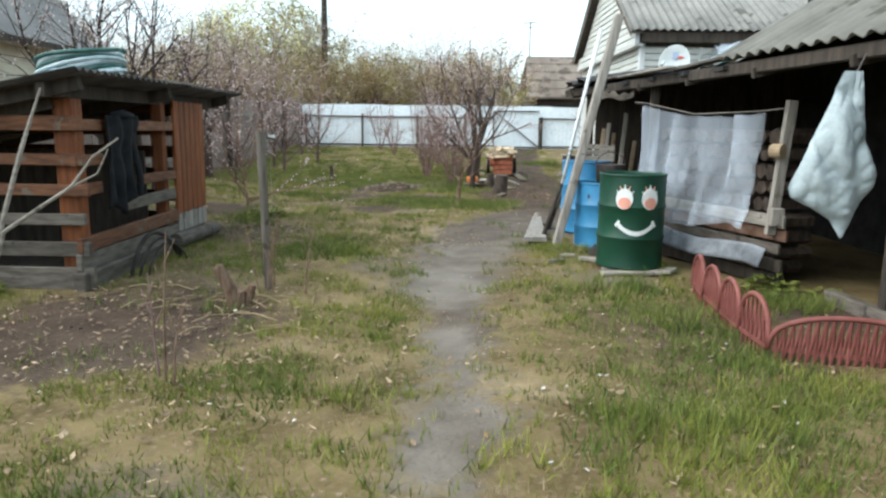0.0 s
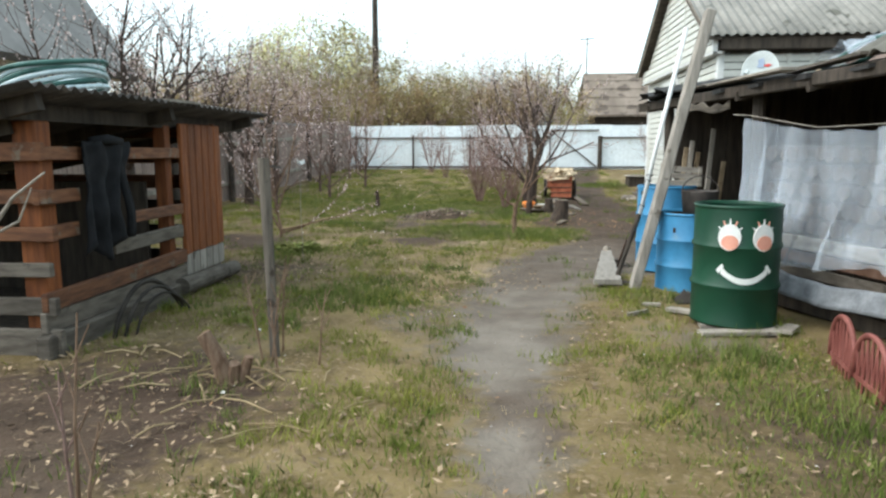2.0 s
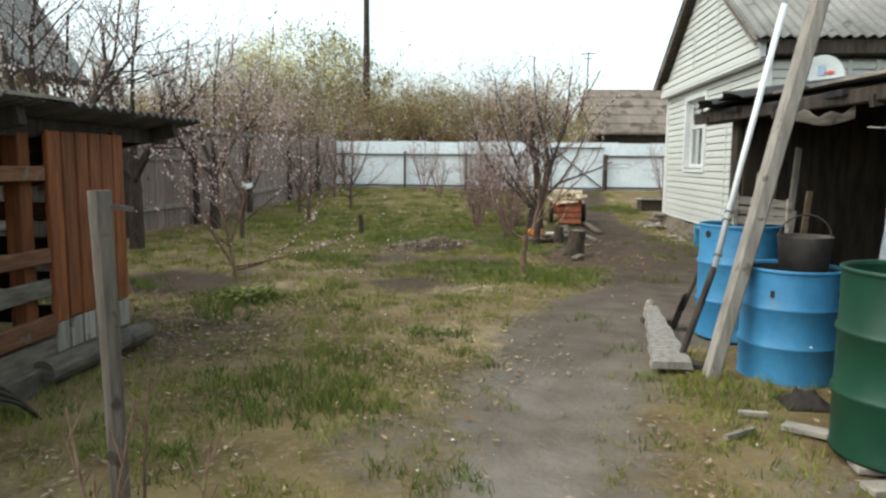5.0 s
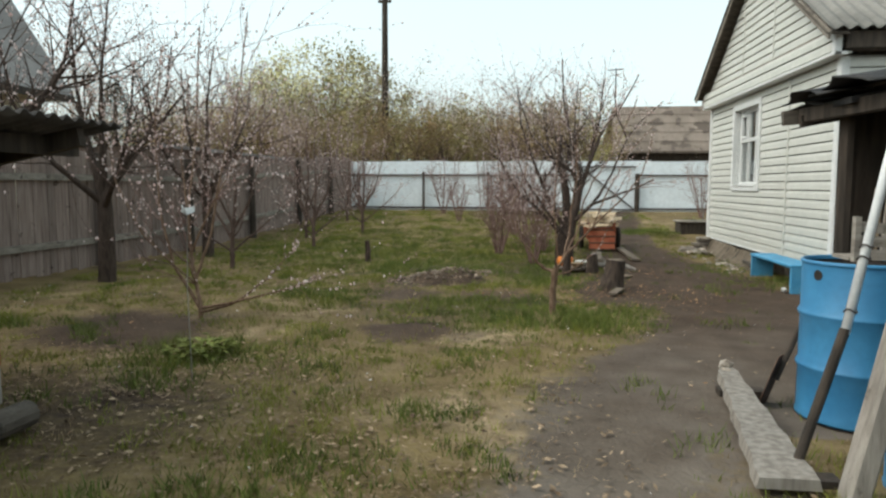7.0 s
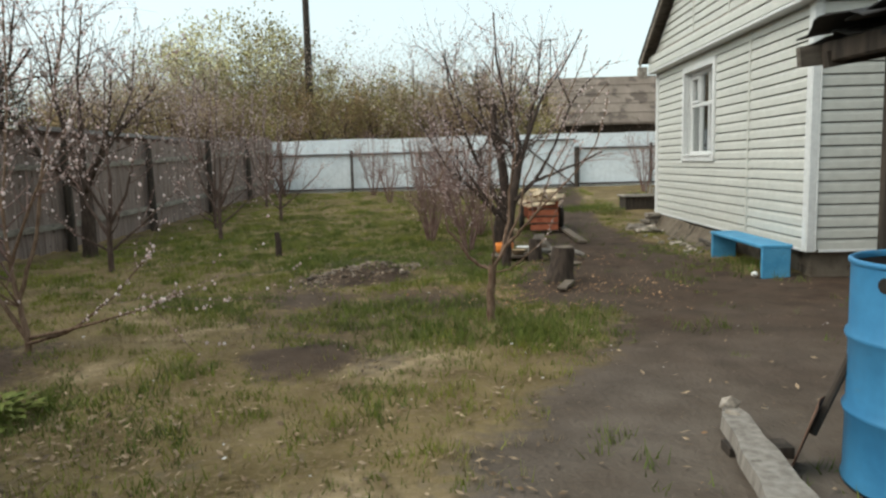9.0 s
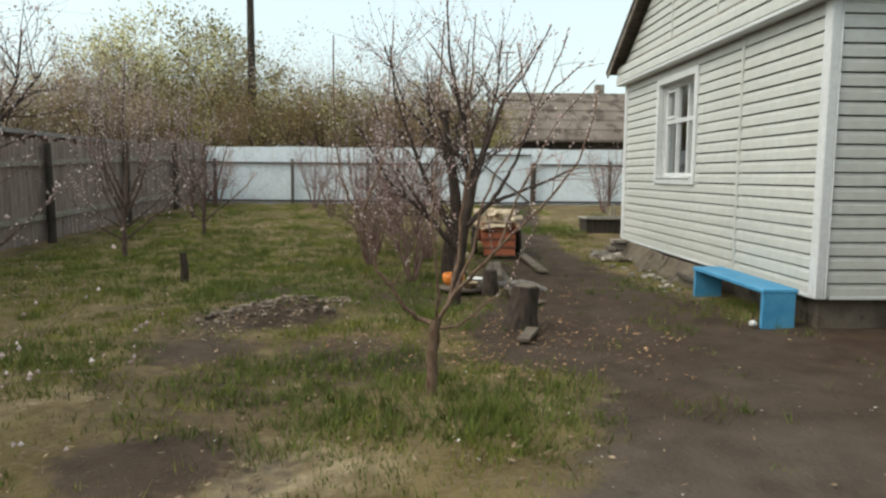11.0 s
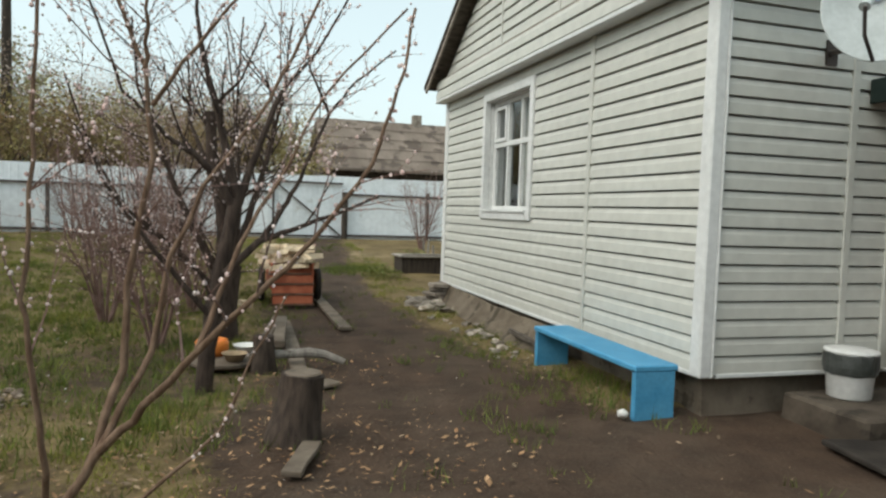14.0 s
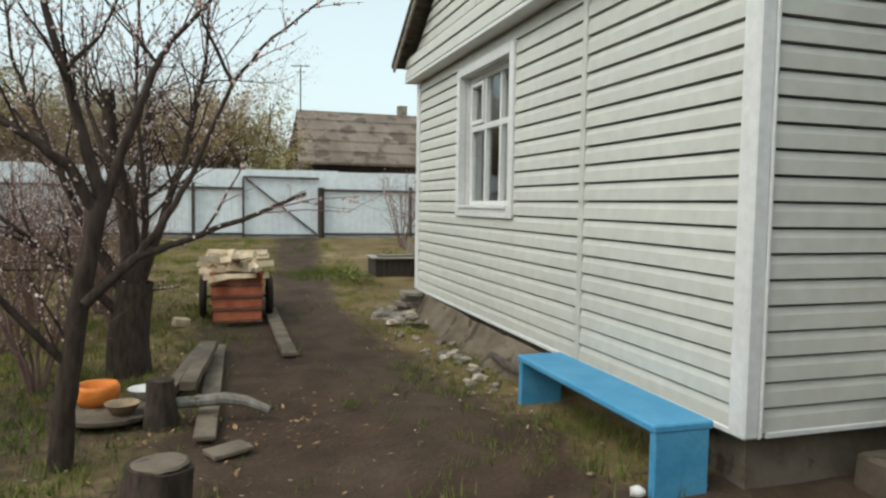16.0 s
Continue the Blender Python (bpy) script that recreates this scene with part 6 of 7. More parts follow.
# ---- trees ----
class Sticks:
    """Collects tapering limbs and the buds on them as plain lists."""

    def __init__(self, seed):
        self.rng = random.Random(seed)
        self.round = False
        self.v, self.f, self.tv, self.tf, self.bv, self.bf = [], [], [], [], [], []

    def limb(self, pts, radii, n, thick):
        V, F = (self.v, self.f) if thick else (self.tv, self.tf)
        base = len(V)
        side = None
        for i, p in enumerate(pts):
            d = (pts[min(i + 1, len(pts) - 1)] - pts[max(i - 1, 0)]).normalized()
            if side is None:
                side = d.orthogonal().normalized()
            side = (side - d * side.dot(d)).normalized()
            up = d.cross(side)
            for k in range(n):
                a = 2 * math.pi * k / n
                V.append(tuple(p + radii[i] * (math.cos(a) * side + math.sin(a) * up)))
        for i in range(len(pts) - 1):
            for k in range(n):
                a, b = base + i * n + k, base + i * n + (k + 1) % n
                F.append((a, b, b + n, a + n))

    def bud(self, p, s):
        r = self.rng
        base = len(self.bv)
        if self.round:
            k5 = [(math.cos(a * 1.2566), math.sin(a * 1.2566)) for a in range(5)]
            ring = [(0, 0, -1)] + [(0.9 * c, 0.9 * d, -0.45) for c, d in k5] + [(0.85 * c, 0.85 * d, 0.5) for c, d in k5] + [(0, 0, 1.15)]
            self.bv += [(p.x + s * a * r.uniform(0.8, 1.15), p.y + s * b * r.uniform(0.8, 1.15), p.z + s * c) for a, b, c in ring]
            for i in range(5):
                j = (i + 1) % 5
                self.bf += [(base, base + 1 + j, base + 1 + i), (base + 1 + i, base + 1 + j, base + 6 + j, base + 6 + i), (base + 6 + i, base + 6 + j, base + 11)]
            return
        for d in ((s, 0, 0), (-s * 0.5, s * 0.8, 0), (-s * 0.5, -s * 0.8, 0), (0, 0, s * 1.2), (0, 0, -s)):
            self.bv.append((p.x + d[0] + r.uniform(-0.3, 0.3) * s, p.y + d[1] + r.uniform(-0.3, 0.3) * s, p.z + d[2]))
        for q in ((0, 1, 3), (1, 2, 3), (2, 0, 3), (1, 0, 4), (2, 1, 4), (0, 2, 4)):
            self.bf.append(tuple(base + k for k in q))

    def grow(self, p, d, length, r0, depth, spec):
        rng = self.rng
        n = max(3, int(length / spec["seg"]))
        pts, radii = [p.copy()], [r0]
        for i in range(n):
            d = (d + Vector([rng.gauss(0, spec["wiggle"]) for _ in range(3)]) + Vector((0, 0, spec["up"] * (0.5 if depth else 0.2)))).normalized()
            p = p + d * (length / n)
            pts.append(p.copy())
            radii.append(r0 * (1 - (1 - spec["taper"]) * (i + 1) / n))
        thick = r0 > spec["thick"]
        self.limb(pts, radii, 8 if r0 > 0.05 else (6 if thick else 4), thick)
        if r0 < spec["bud_below"]:
            k = int(length / spec["bud_step"] * rng.uniform(0.6, 1.3))
            for _ in range(k):
                f = rng.random() ** 0.8 * n
                i = min(int(f), n - 1)
                q = pts[i].lerp(pts[i + 1], f - i)
                self.bud(q + Vector([rng.uniform(-1, 1) * spec["bud"] for _ in range(3)]), spec["bud"] * rng.uniform(0.6, 1.5))
        if depth >= spec["depth"]:
            return
        kids = rng.randint(*spec["kids"][min(depth, len(spec["kids"]) - 1)])
        for c in range(kids):
            f = (0.35 + 0.65 * (c + rng.random()) / kids) * n if depth else (0.6 + 0.4 * (c + 1) / kids) * n
            i = min(int(f), n - 1)
            q = pts[i].lerp(pts[i + 1], min(f - i, 1))
            dd = (pts[i + 1] - pts[i]).normalized()
            axis = dd.orthogonal().normalized()
            axis = Matrix.Rotation(2 * math.pi * (c / kids + rng.uniform(-0.15, 0.15)) + depth, 3, dd) @ axis
            ang = radians(rng.uniform(*spec["angle"]))
            nd = Matrix.Rotation(ang, 3, axis) @ dd
            self.grow(q, nd, length * rng.uniform(*spec["shrink"]) if depth else spec["main"] * rng.uniform(0.8, 1.2), radii[i] * rng.uniform(0.5, 0.72), depth + 1, spec)


def emit(t, s, bark, twig, bud):
    if s.v:
        raw("trunk", s.v, s.f, bark, t, True)
    if s.tv:
        raw("crown", s.tv, s.tf, twig, t)
    if s.bv:
        raw("blossom", s.bv, s.bf, bud, t)


VASE = dict(seg=0.12, wiggle=0.10, up=0.07, taper=0.35, thick=0.008, bud_below=0.012, bud_step=0.035, bud=0.009, depth=3, kids=[(4, 5), (3, 4), (2, 3)], angle=(22, 48), shrink=(0.45, 0.8), main=1.25)


def staged_tree(x, y, r, limbs, seed, label, bark, twig_spec, twig=None):
    """A tree whose main limbs are given as bends (dx, dy, z); twigs grow along them."""
    spec = dict(VASE, **twig_spec)
    z = ground_z(x, y)
    t = thing("fruit_tree", (x, y, z), label, "tree")
    s = Sticks(seed)
    s.round = y < 16 and x > 0
    rng = s.rng
    for pts, r0, r1 in limbs:
        P = [Vector((x + a, y + b, z + c)) for a, b, c in pts]
        fine = []
        for a, b in zip(P, P[1:]):
            for k in range(4):
                fine.append(a.lerp(b, k / 4) + Vector([rng.uniform(-0.005, 0.005) for _ in range(3)]))
        fine.append(P[-1])
        R = [r1 + (r0 - r1) * (1 - k / (len(fine) - 1)) ** 1.4 for k in range(len(fine))]
        s.limb(fine, R, 8, True)
        L = sum((b - a).length for a, b in zip(fine, fine[1:]))
        for c in range(int(L / spec["every"])):
            f = (0.30 + 0.7 * rng.random()) * (len(fine) - 1)
            i = min(int(f), len(fine) - 2)
            if fine[i].z < z + spec["clear"]:
                continue
            d = (fine[i + 1] - fine[i]).normalized()
            axis = Matrix.Rotation(rng.uniform(0, 6.28), 3, d) @ d.orthogonal().normalized()
            nd = Matrix.Rotation(radians(rng.uniform(25, 65)), 3, axis) @ d
            s.grow(fine[i], nd, rng.uniform(*spec["len"]), min(R[i] * 0.5, 0.011), 2, spec)
        if r1 < 0.02:
            k = int(L / 0.028)
            for _ in range(k):
                f = rng.uniform(0.45, 1) * (len(fine) - 1)
                i = min(int(f), len(fine) - 2)
                s.bud(fine[i].lerp(fine[i + 1], f - i) + Vector([rng.uniform(-0.014, 0.014) for _ in range(3)]), spec["bud"] * rng.uniform(0.6, 1.4))
    emit(t, s, bark, twig or M_TWIG, M_BLOSSOM)
    return t


TW = dict(every=0.27, clear=0.45, len=(0.2, 0.6), depth=3, kids=[(1, 2)], bud_step=0.06, bud=0.0078, up=0.06)
# the small vase-shaped tree by the path
T1W = dict(TW, every=0.24, clear=0.75, len=(0.12, 0.42), bud=0.0046, bud_step=0.04, up=0.10)
staged_tree(0.25, 12.08, 0.05, [
    ([(0, 0, -0.05), (0.0, 0.0, 0.2), (0.02, 0, 0.45)], 0.036, 0.031),
    ([(0.02, 0, 0.42), (-0.07, 0.05, 0.44), (-0.16, 0.04, 0.51), (-0.24, 0.04, 0.64), (-0.32, 0.03, 0.73), (-0.37, 0.03, 0.93), (-0.41, 0.03, 1.06), (-0.48, 0.02, 1.14), (-0.53, 0.02, 1.28), (-0.56, 0.02, 1.60), (-0.56, 0.02, 2.05)], 0.0167, 0.0037),
    ([(-0.42, 0.04, 1.05), (-0.35, 0.08, 1.22), (-0.28, 0.08, 1.38), (-0.26, 0.08, 1.67), (-0.23, 0.09, 2.15)], 0.0079, 0.0030),
    ([(0.02, 0, 0.42), (0.03, -0.09, 0.6), (0.01, -0.12, 0.84), (-0.01, -0.12, 1.02), (0.01, -0.12, 1.35), (0.02, -0.12, 1.68), (0.05, -0.12, 2.1)], 0.0096, 0.0037),
    ([(0.02, 0.02, 0.42), (0.12, 0.04, 0.58), (0.24, 0.0, 0.72), (0.37, -0.07, 0.88), (0.51, -0.14, 1.03), (0.65, -0.17, 1.17), (0.78, -0.21, 1.37), (0.84, -0.22, 1.55), (0.88, -0.20, 1.76)], 0.0140, 0.0037),
    ([(0.12, 0.04, 0.58), (0.24, 0.13, 0.84), (0.29, 0.14, 1.1), (0.37, 0.14, 1.3), (0.51, 0.15, 1.5), (0.64, 0.16, 1.74), (0.78, 0.16, 2.1)], 0.0105, 0.0037),
    ([(0.09, 0.08, 0.53), (0.16, 0.2, 0.78), (0.17, 0.21, 1.01), (0.23, 0.21, 1.37), (0.21, 0.21, 1.63), (0.12, 0.21, 1.84), (-0.02, 0.2, 2.05)], 0.0132, 0.0044),
    ([(0.37, -0.07, 0.88), (0.47, -0.04, 1.15), (0.57, 0.03, 1.32), (0.69, 0.04, 1.57), (0.92, 0.05, 1.83)], 0.0079, 0.0030),
    ([(0.03, 0, 0.40), (0.15, -0.08, 0.43), (0.28, -0.08, 0.54), (0.43, -0.07, 0.67), (0.51, -0.07, 0.86), (0.59, -0.07, 1.02)], 0.0079, 0.0030),
    ([(-0.24, 0.03, 0.65), (-0.16, 0, 0.74), (-0.12, -0.01, 0.85)], 0.0061, 0.0023),
    ([(0.21, 0.21, 1.62), (0.22, 0.15, 1.77), (0.24, 0.12, 2.2)], 0.0071, 0.0030),
    ([(0.23, 0.20, 1.52), (0.34, 0.15, 1.68), (0.47, 0.12, 1.84), (0.62, 0.1, 2.05)], 0.0071, 0.0030),
], 11, "small vase-shaped fruit tree with pink-white buds", M_BARKY, T1W)
# the pale-barked tree close by the chopping place
staged_tree(0.54, 15.0, 0.07, [
    ([(0, 0, -0.05), (0.02, 0, 0.3), (0.07, 0.01, 0.62), (0.12, 0.02, 0.97), (0.19, 0.04, 1.30)], 0.06, 0.044),
    ([(0.12, -0.02, 0.80), (0.34, 0.05, 1.02), (0.55, 0.11, 1.1), (0.95, 0.2, 1.25), (1.2, 0.25, 1.36)], 0.030, 0.010),
    ([(0.18, 0.04, 1.23), (0.06, 0.01, 1.46), (-0.08, -0.02, 1.58), (-0.24, -0.04, 1.68), (-0.5, -0.1, 1.95), (-0.7, -0.1, 2.5)], 0.034, 0.007),
    ([(0.2, 0.04, 1.27), (0.28, 0.06, 1.52), (0.43, 0.09, 1.95), (0.51, 0.1, 2.1), (0.72, 0.14, 2.36), (0.95, 0.2, 2.8)], 0.030, 0.007),
    ([(0.2, 0.04, 1.29), (0.09, 0.02, 1.75), (-0.01, 0.0, 2.11), (-0.08, 0.0, 2.5), (-0.1, 0.05, 3.0)], 0.034, 0.008),
    ([(0.36, 0.06, 1.03), (0.5, 0.1, 1.25), (0.61, 0.13, 1.45), (0.81, 0.17, 1.93), (1.01, 0.21, 2.19), (1.3, 0.26, 2.44)], 0.022, 0.006),
    ([(0.81, 0.17, 1.93), (0.67, 0.14, 2.23), (0.60, 0.12, 2.6)], 0.011, 0.005),
    ([(0.05, 0.02, 1.92), (0.21, 0.04, 2.11), (0.36, 0.08, 2.5)], 0.014, 0.005),
    ([(0.05, 0, 0.5), (-0.3, -0.1, 0.95), (-0.6, -0.2, 1.4), (-0.8, -0.2, 2.0)], 0.022, 0.006),
], 12, "bent old fruit tree with opening buds", M_BARKD, dict(TW, every=0.30))
# the dark many-stemmed tree behind
staged_tree(0.62, 16.9, 0.16, [
    ([(0, 0, -0.08), (0, 0, 0.3), (0.05, 0, 0.7)], 0.17, 0.13),
    ([(0.05, 0, 0.6), (0.0, 0, 1.2), (-0.10, 0, 1.7), (-0.12, 0, 2.1)], 0.08, 0.045),
    ([(0.05, 0, 0.6), (0.22, 0.1, 1.1), (0.4, 0.2, 1.7), (0.55, 0.2, 2.4), (0.6, 0.2, 3.0)], 0.045, 0.008),
    ([(0.0, 0, 0.55), (-0.25, 0.1, 1.0), (-0.5, 0.1, 1.6), (-0.75, 0.1, 2.3), (-0.8, 0.1, 2.9)], 0.042, 0.008),
    ([(0, 0, 0.4), (-0.35, -0.1, 0.8), (-0.8, -0.2, 1.2), (-1.2, -0.2, 1.9)], 0.04, 0.008),
    ([(0.1, 0, 0.7), (0.15, -0.2, 1.3), (0.1, -0.3, 2.0), (0.15, -0.3, 2.9)], 0.033, 0.007),
    ([(0.05, 0.1, 0.7), (0.0, 0.4, 1.3), (0.1, 0.7, 2.1), (0.0, 0.8, 3.0)], 0.033, 0.007),
    ([(-0.1, 0, 1.5), (-0.3, 0.3, 2.0), (-0.35, 0.4, 2.7)], 0.03, 0.007),
], 13, "dark gnarled old fruit tree with dense twigs", M_BARKD, dict(TW, every=0.085, len=(0.3, 0.85), kids=[(2, 3)], bud=0.009), M_BARKD)
# trees on the left of the yard
LT = dict(every=0.15, clear=0.8, len=(0.4, 1.1), depth=3, kids=[(2, 3)], bud_step=0.13, bud=0.012, up=0.05)
for x, y, sd, hh in ((-5.4, 13.6, 21, 1.0), (-5.6, 16.9, 22, 1.0), (-5.0, 10.9, 26, 0.9)):
    staged_tree(x, y, 0.1, [
        ([(0, 0, -0.08), (0.02, 0, 0.6), (0.0, 0, 1.15)], 0.115, 0.09),
        ([(0, 0, 1.1), (0.35, 0, 1.6), (0.8, 0.1, 2.1), (1.15, 0.1, 2.5)], 0.06, 0.012),
        ([(0, 0, 1.1), (-0.25, 0.1, 1.7), (-0.45, 0.2, 2.5), (-0.5, 0.2, 3.3 * hh)], 0.06, 0.012),
        ([(0, 0, 1.15), (0.1, -0.15, 1.8), (0.15, -0.2, 2.6), (0.3, -0.2, 3.6 * hh)], 0.06, 0.010),
        ([(0, 0, 0.95), (0.4, -0.4, 1.3), (0.8, -0.7, 1.9), (1.0, -0.9, 2.6)], 0.045, 0.010),
        ([(0, 0, 1.0), (-0.3, -0.5, 1.5), (-0.5, -0.9, 2.2), (-0.5, -1.1, 3.0)], 0.045, 0.010),
        ([(0, 0, 1.1), (0.2, 0.5, 1.7), (0.4, 0.9, 2.5), (0.4, 1.1, 3.2)], 0.045, 0.010),
    ], sd, "old spreading fruit tree with pale blossom by the fence", M_BARKD, LT, M_BARK)
MS = dict(every=0.19, clear=0.3, len=(0.3, 0.9), depth=3, kids=[(1, 3)], bud_step=0.13, bud=0.0105, up=0.08)
low_limb = [([(0, 0, 0.06), (0.35, -0.1, 0.16), (0.7, -0.1, 0.40), (0.98, -0.05, 0.72)], 0.014, 0.004), ([(0.02, 0, 0.1), (0.5, -0.2, 0.22), (0.95, -0.25, 0.34), (1.25, -0.25, 0.46)], 0.015, 0.004)]
for x, y, sd, sc in ((-4.2, 18.6, 32, 1.0), (-3.9, 21.5, 33, 0.95), (-5.0, 24.3, 34, 1.05), (-4.9, 20.3, 37, 1.1), (-4.4, 15.2, 38, 0.9)):
    staged_tree(x, y, 0.05, [
        ([(0, 0, -0.05), (0.0, 0, 0.35), (0.03, 0, 0.8 * sc)], 0.04, 0.032),
        ([(0.03, 0, 0.7 * sc), (0.05, 0.05, 1.3 * sc), (0.0, 0.1, 2.0 * sc), (0.08, 0.1, 2.9 * sc)], 0.03, 0.006),
        ([(0.0, 0, 0.45), (-0.3, 0.1, 0.95 * sc), (-0.5, 0.15, 1.7 * sc), (-0.55, 0.2, 2.5 * sc)], 0.026, 0.006),
        ([(0.03, 0, 0.6), (0.3, -0.1, 1.05 * sc), (0.5, -0.15, 1.7 * sc), (0.62, -0.2, 2.4 * sc)], 0.026, 0.006),
        ([(0.0, 0, 0.25), (0.35, 0.1, 0.55), (0.8, 0.15, 0.95), (0.95, 0.1, 1.2)], 0.018, 0.005),
        ([(0.0, 0, 0.25), (-0.3, -0.2, 0.5), (-0.6, -0.4, 0.9)], 0.018, 0.005),
        ([(0.03, 0, 0.7 * sc), (-0.15, -0.2, 1.3 * sc), (-0.2, -0.3, 2.1 * sc), (-0.1, -0.3, 2.7 * sc)], 0.022, 0.006),
    ], sd, "thin upright fruit tree with pinkish budding twigs", M_BARK, MS)
# the thin many-stemmed sapling beside the dug bed
staged_tree(-3.05, 11.38, 0.03, low_limb + [
    ([(0, 0, -0.05), (0.0, 0, 0.15), (-0.08, 0.03, 0.5), (-0.12, 0.05, 1.0), (-0.05, 0.1, 1.7), (0.02, 0.1, 2.7)], 0.026, 0.006),
    ([(0, 0, 0.1), (-0.25, 0, 0.5), (-0.38, 0, 1.05), (-0.42, 0.05, 1.8), (-0.36, 0.1, 2.5)], 0.018, 0.005),
    ([(-0.05, 0.02, 0.35), (0.10, 0.05, 0.8), (0.22, 0.05, 1.4), (0.42, 0.05, 2.2), (0.5, 0.05, 2.8)], 0.017, 0.005),
    ([(-0.1, 0.04, 0.6), (0.2, -0.1, 1.1), (0.48, -0.15, 1.5), (0.75, -0.2, 2.0)], 0.013, 0.004),
    ([(-0.25, 0, 0.5), (-0.5, -0.1, 0.8), (-0.75, -0.1, 1.3), (-0.85, -0.1, 2.0)], 0.012, 0.004),
    ([(-0.12, 0.05, 0.95), (-0.25, 0.2, 1.5), (-0.2, 0.3, 2.3)], 0.012, 0.004),
], 31, "thin many-stemmed sapling with pinkish buds beside dug soil", M_BARKY, dict(MS, every=0.14))
# low shrubs
SH = dict(every=0.07, clear=0.1, len=(0.2, 0.55), depth=3, kids=[(1, 2)], bud_step=0.26, bud=0.008, up=0.08)
for x, y, sd, sc in ((-2.6, 27.0, 41, 1.0), (-0.6, 26.6, 42, 0.7), (-1.9, 24.8, 43, 0.6), (0.0, 19.6, 45, 1.2), (-0.5, 17.8, 46, 0.9), (-0.3, 21.5, 47, 1.1), (-5.2, 27.0, 48, 0.9), (5.0, 26.0, 49, 0.9), (0.3, 18.6, 46, 0.8), (0.1, 16.5, 48, 0.72), (-0.5, 19.0, 47, 0.8)):
    limbs = []
    rg = random.Random(sd)
    for k in range(9):
        a = k * 0.7 + rg.random()
        limbs.append(([(0.03 * math.cos(a), 0.03 * math.sin(a), -0.03), (0.2 * sc * math.cos(a), 0.2 * sc * math.sin(a), 0.5 * sc), (0.42 * sc * math.cos(a), 0.42 * sc * math.sin(a), 1.1 * sc * rg.uniform(0.8, 1.3)), (0.5 * sc * math.cos(a), 0.5 * sc * math.sin(a), 1.6 * sc * rg.uniform(0.7, 1.3))], 0.016, 0.005))
    staged_tree(x, y, 0.03, limbs, sd, "bare thin-stemmed garden shrub with reddish twigs", M_TWIG, SH)
# dry upright stalks near the start of the path
for x, y, h, ln, sd in ((-1.25, 3.85, 0.74, 0.04, 1), (-1.31, 3.92, 0.52, -0.08, 2), (-1.19, 3.80, 0.40, 0.12, 3), (-1.25, 5.75, 0.55, 0.15, 4), (-1.33, 5.8, 0.5, -0.2, 5), (-0.95, 5.7, 0.45, 0.1, 6), (-1.15, 5.55, 0.4, -0.1, 7), (-1.25, 5.95, 0.6, 0.05, 8)):
    t_ = thing("dry_stalk", (x, y, 0), "thin dry reddish-brown plant stalk", "stalk", "dry stalks")
    bm = B()
    tube(bm, [(x, y, -0.02), (x + ln * 0.4 * h, y, h * 0.5), (x + ln * h, y + 0.03, h)], [0.008, 0.006, 0.003], 6)
    for k in range(3):
        f = 0.45 + 0.17 * k
        s_ = -1 if k % 2 else 1
        tube(bm, [(x + ln * h * f, y, h * f), (x + ln * h * f + s_ * 0.05, y + 0.02, h * f + 0.12)], [0.004, 0.002], 5)
    part("stem", bm, M_BARKY if sd != 2 else M_TWIG, t_)

# pale peeling branch stuck in the soil before the pen
snag = thing("dead_branch", (-2.5, 4.5, 0), "pale forked dead branch stuck upright in the soil", "branch")
bm = B()
tube(bm, [(-2.62, 4.5, -0.05), (-2.5, 4.5, 0.35), (-2.41, 4.5, 0.69), (-2.26, 4.5, 1.11), (-2.13, 4.5, 1.43)], [0.018, 0.016, 0.014, 0.012, 0.006], 7)
tube(bm, [(-2.52, 4.5, 0.3), (-2.41, 4.5, 0.62), (-2.2, 4.49, 0.76), (-1.99, 4.48, 0.89), (-1.85, 4.48, 1.06), (-1.70, 4.47, 1.16)], [0.014, 0.013, 0.011, 0.010, 0.007, 0.004], 7)
tube(bm, [(-1.99, 4.48, 0.89), (-1.84, 4.48, 0.96), (-1.76, 4.47, 1.10)], [0.007, 0.005, 0.003], 6)
rough_up(bm, 0.008, 9)
part("wood", bm, M_GREYWOODH, snag)


def weed(x, y, r, n, seed, label):
    """A low rosette of broad leaves, each folded along its rib."""
    t = thing("weed", (x, y, ground_z(x, y)), label, "weed")
    rg = random.Random(seed)
    vs, fs = [], []
    for _ in range(n):
        a, d = rg.uniform(0, 6.28), r * rg.random() ** 0.6
        px, py = x + d * math.cos(a), y + d * math.sin(a)
        z0 = ground_z(px, py)
        h = rg.uniform(0.4, 1.0) * 0.75 * r * (1.15 - 0.7 * d / r)
        L, w = rg.uniform(0.05, 0.10), rg.uniform(0.014, 0.03)
        a2 = a + rg.uniform(-0.9, 0.9)
        u, k = Vector((math.cos(a2), math.sin(a2), rg.uniform(-0.3, 0.5))), Vector((-math.sin(a2), math.cos(a2), 0))
        p = Vector((px, py, z0 + h))
        b0 = len(vs)
        vs += [tuple(q) for q in (p, p + u * L * 0.5 + k * w + Vector((0, 0, 0.01)), p + u * L, p + u * L * 0.5 - k * w + Vector((0, 0, 0.01)), p + u * L * 0.5, Vector((px, py, z0 - 0.01)) + k * 0.003, Vector((px, py, z0 - 0.01)) - k * 0.003)]
        fs += [(b0, b0 + 1, b0 + 2, b0 + 4), (b0, b0 + 4, b0 + 2, b0 + 3), (b0, b0 + 5, b0 + 6)]
    raw("leaves", vs, fs, M_WEED, t)


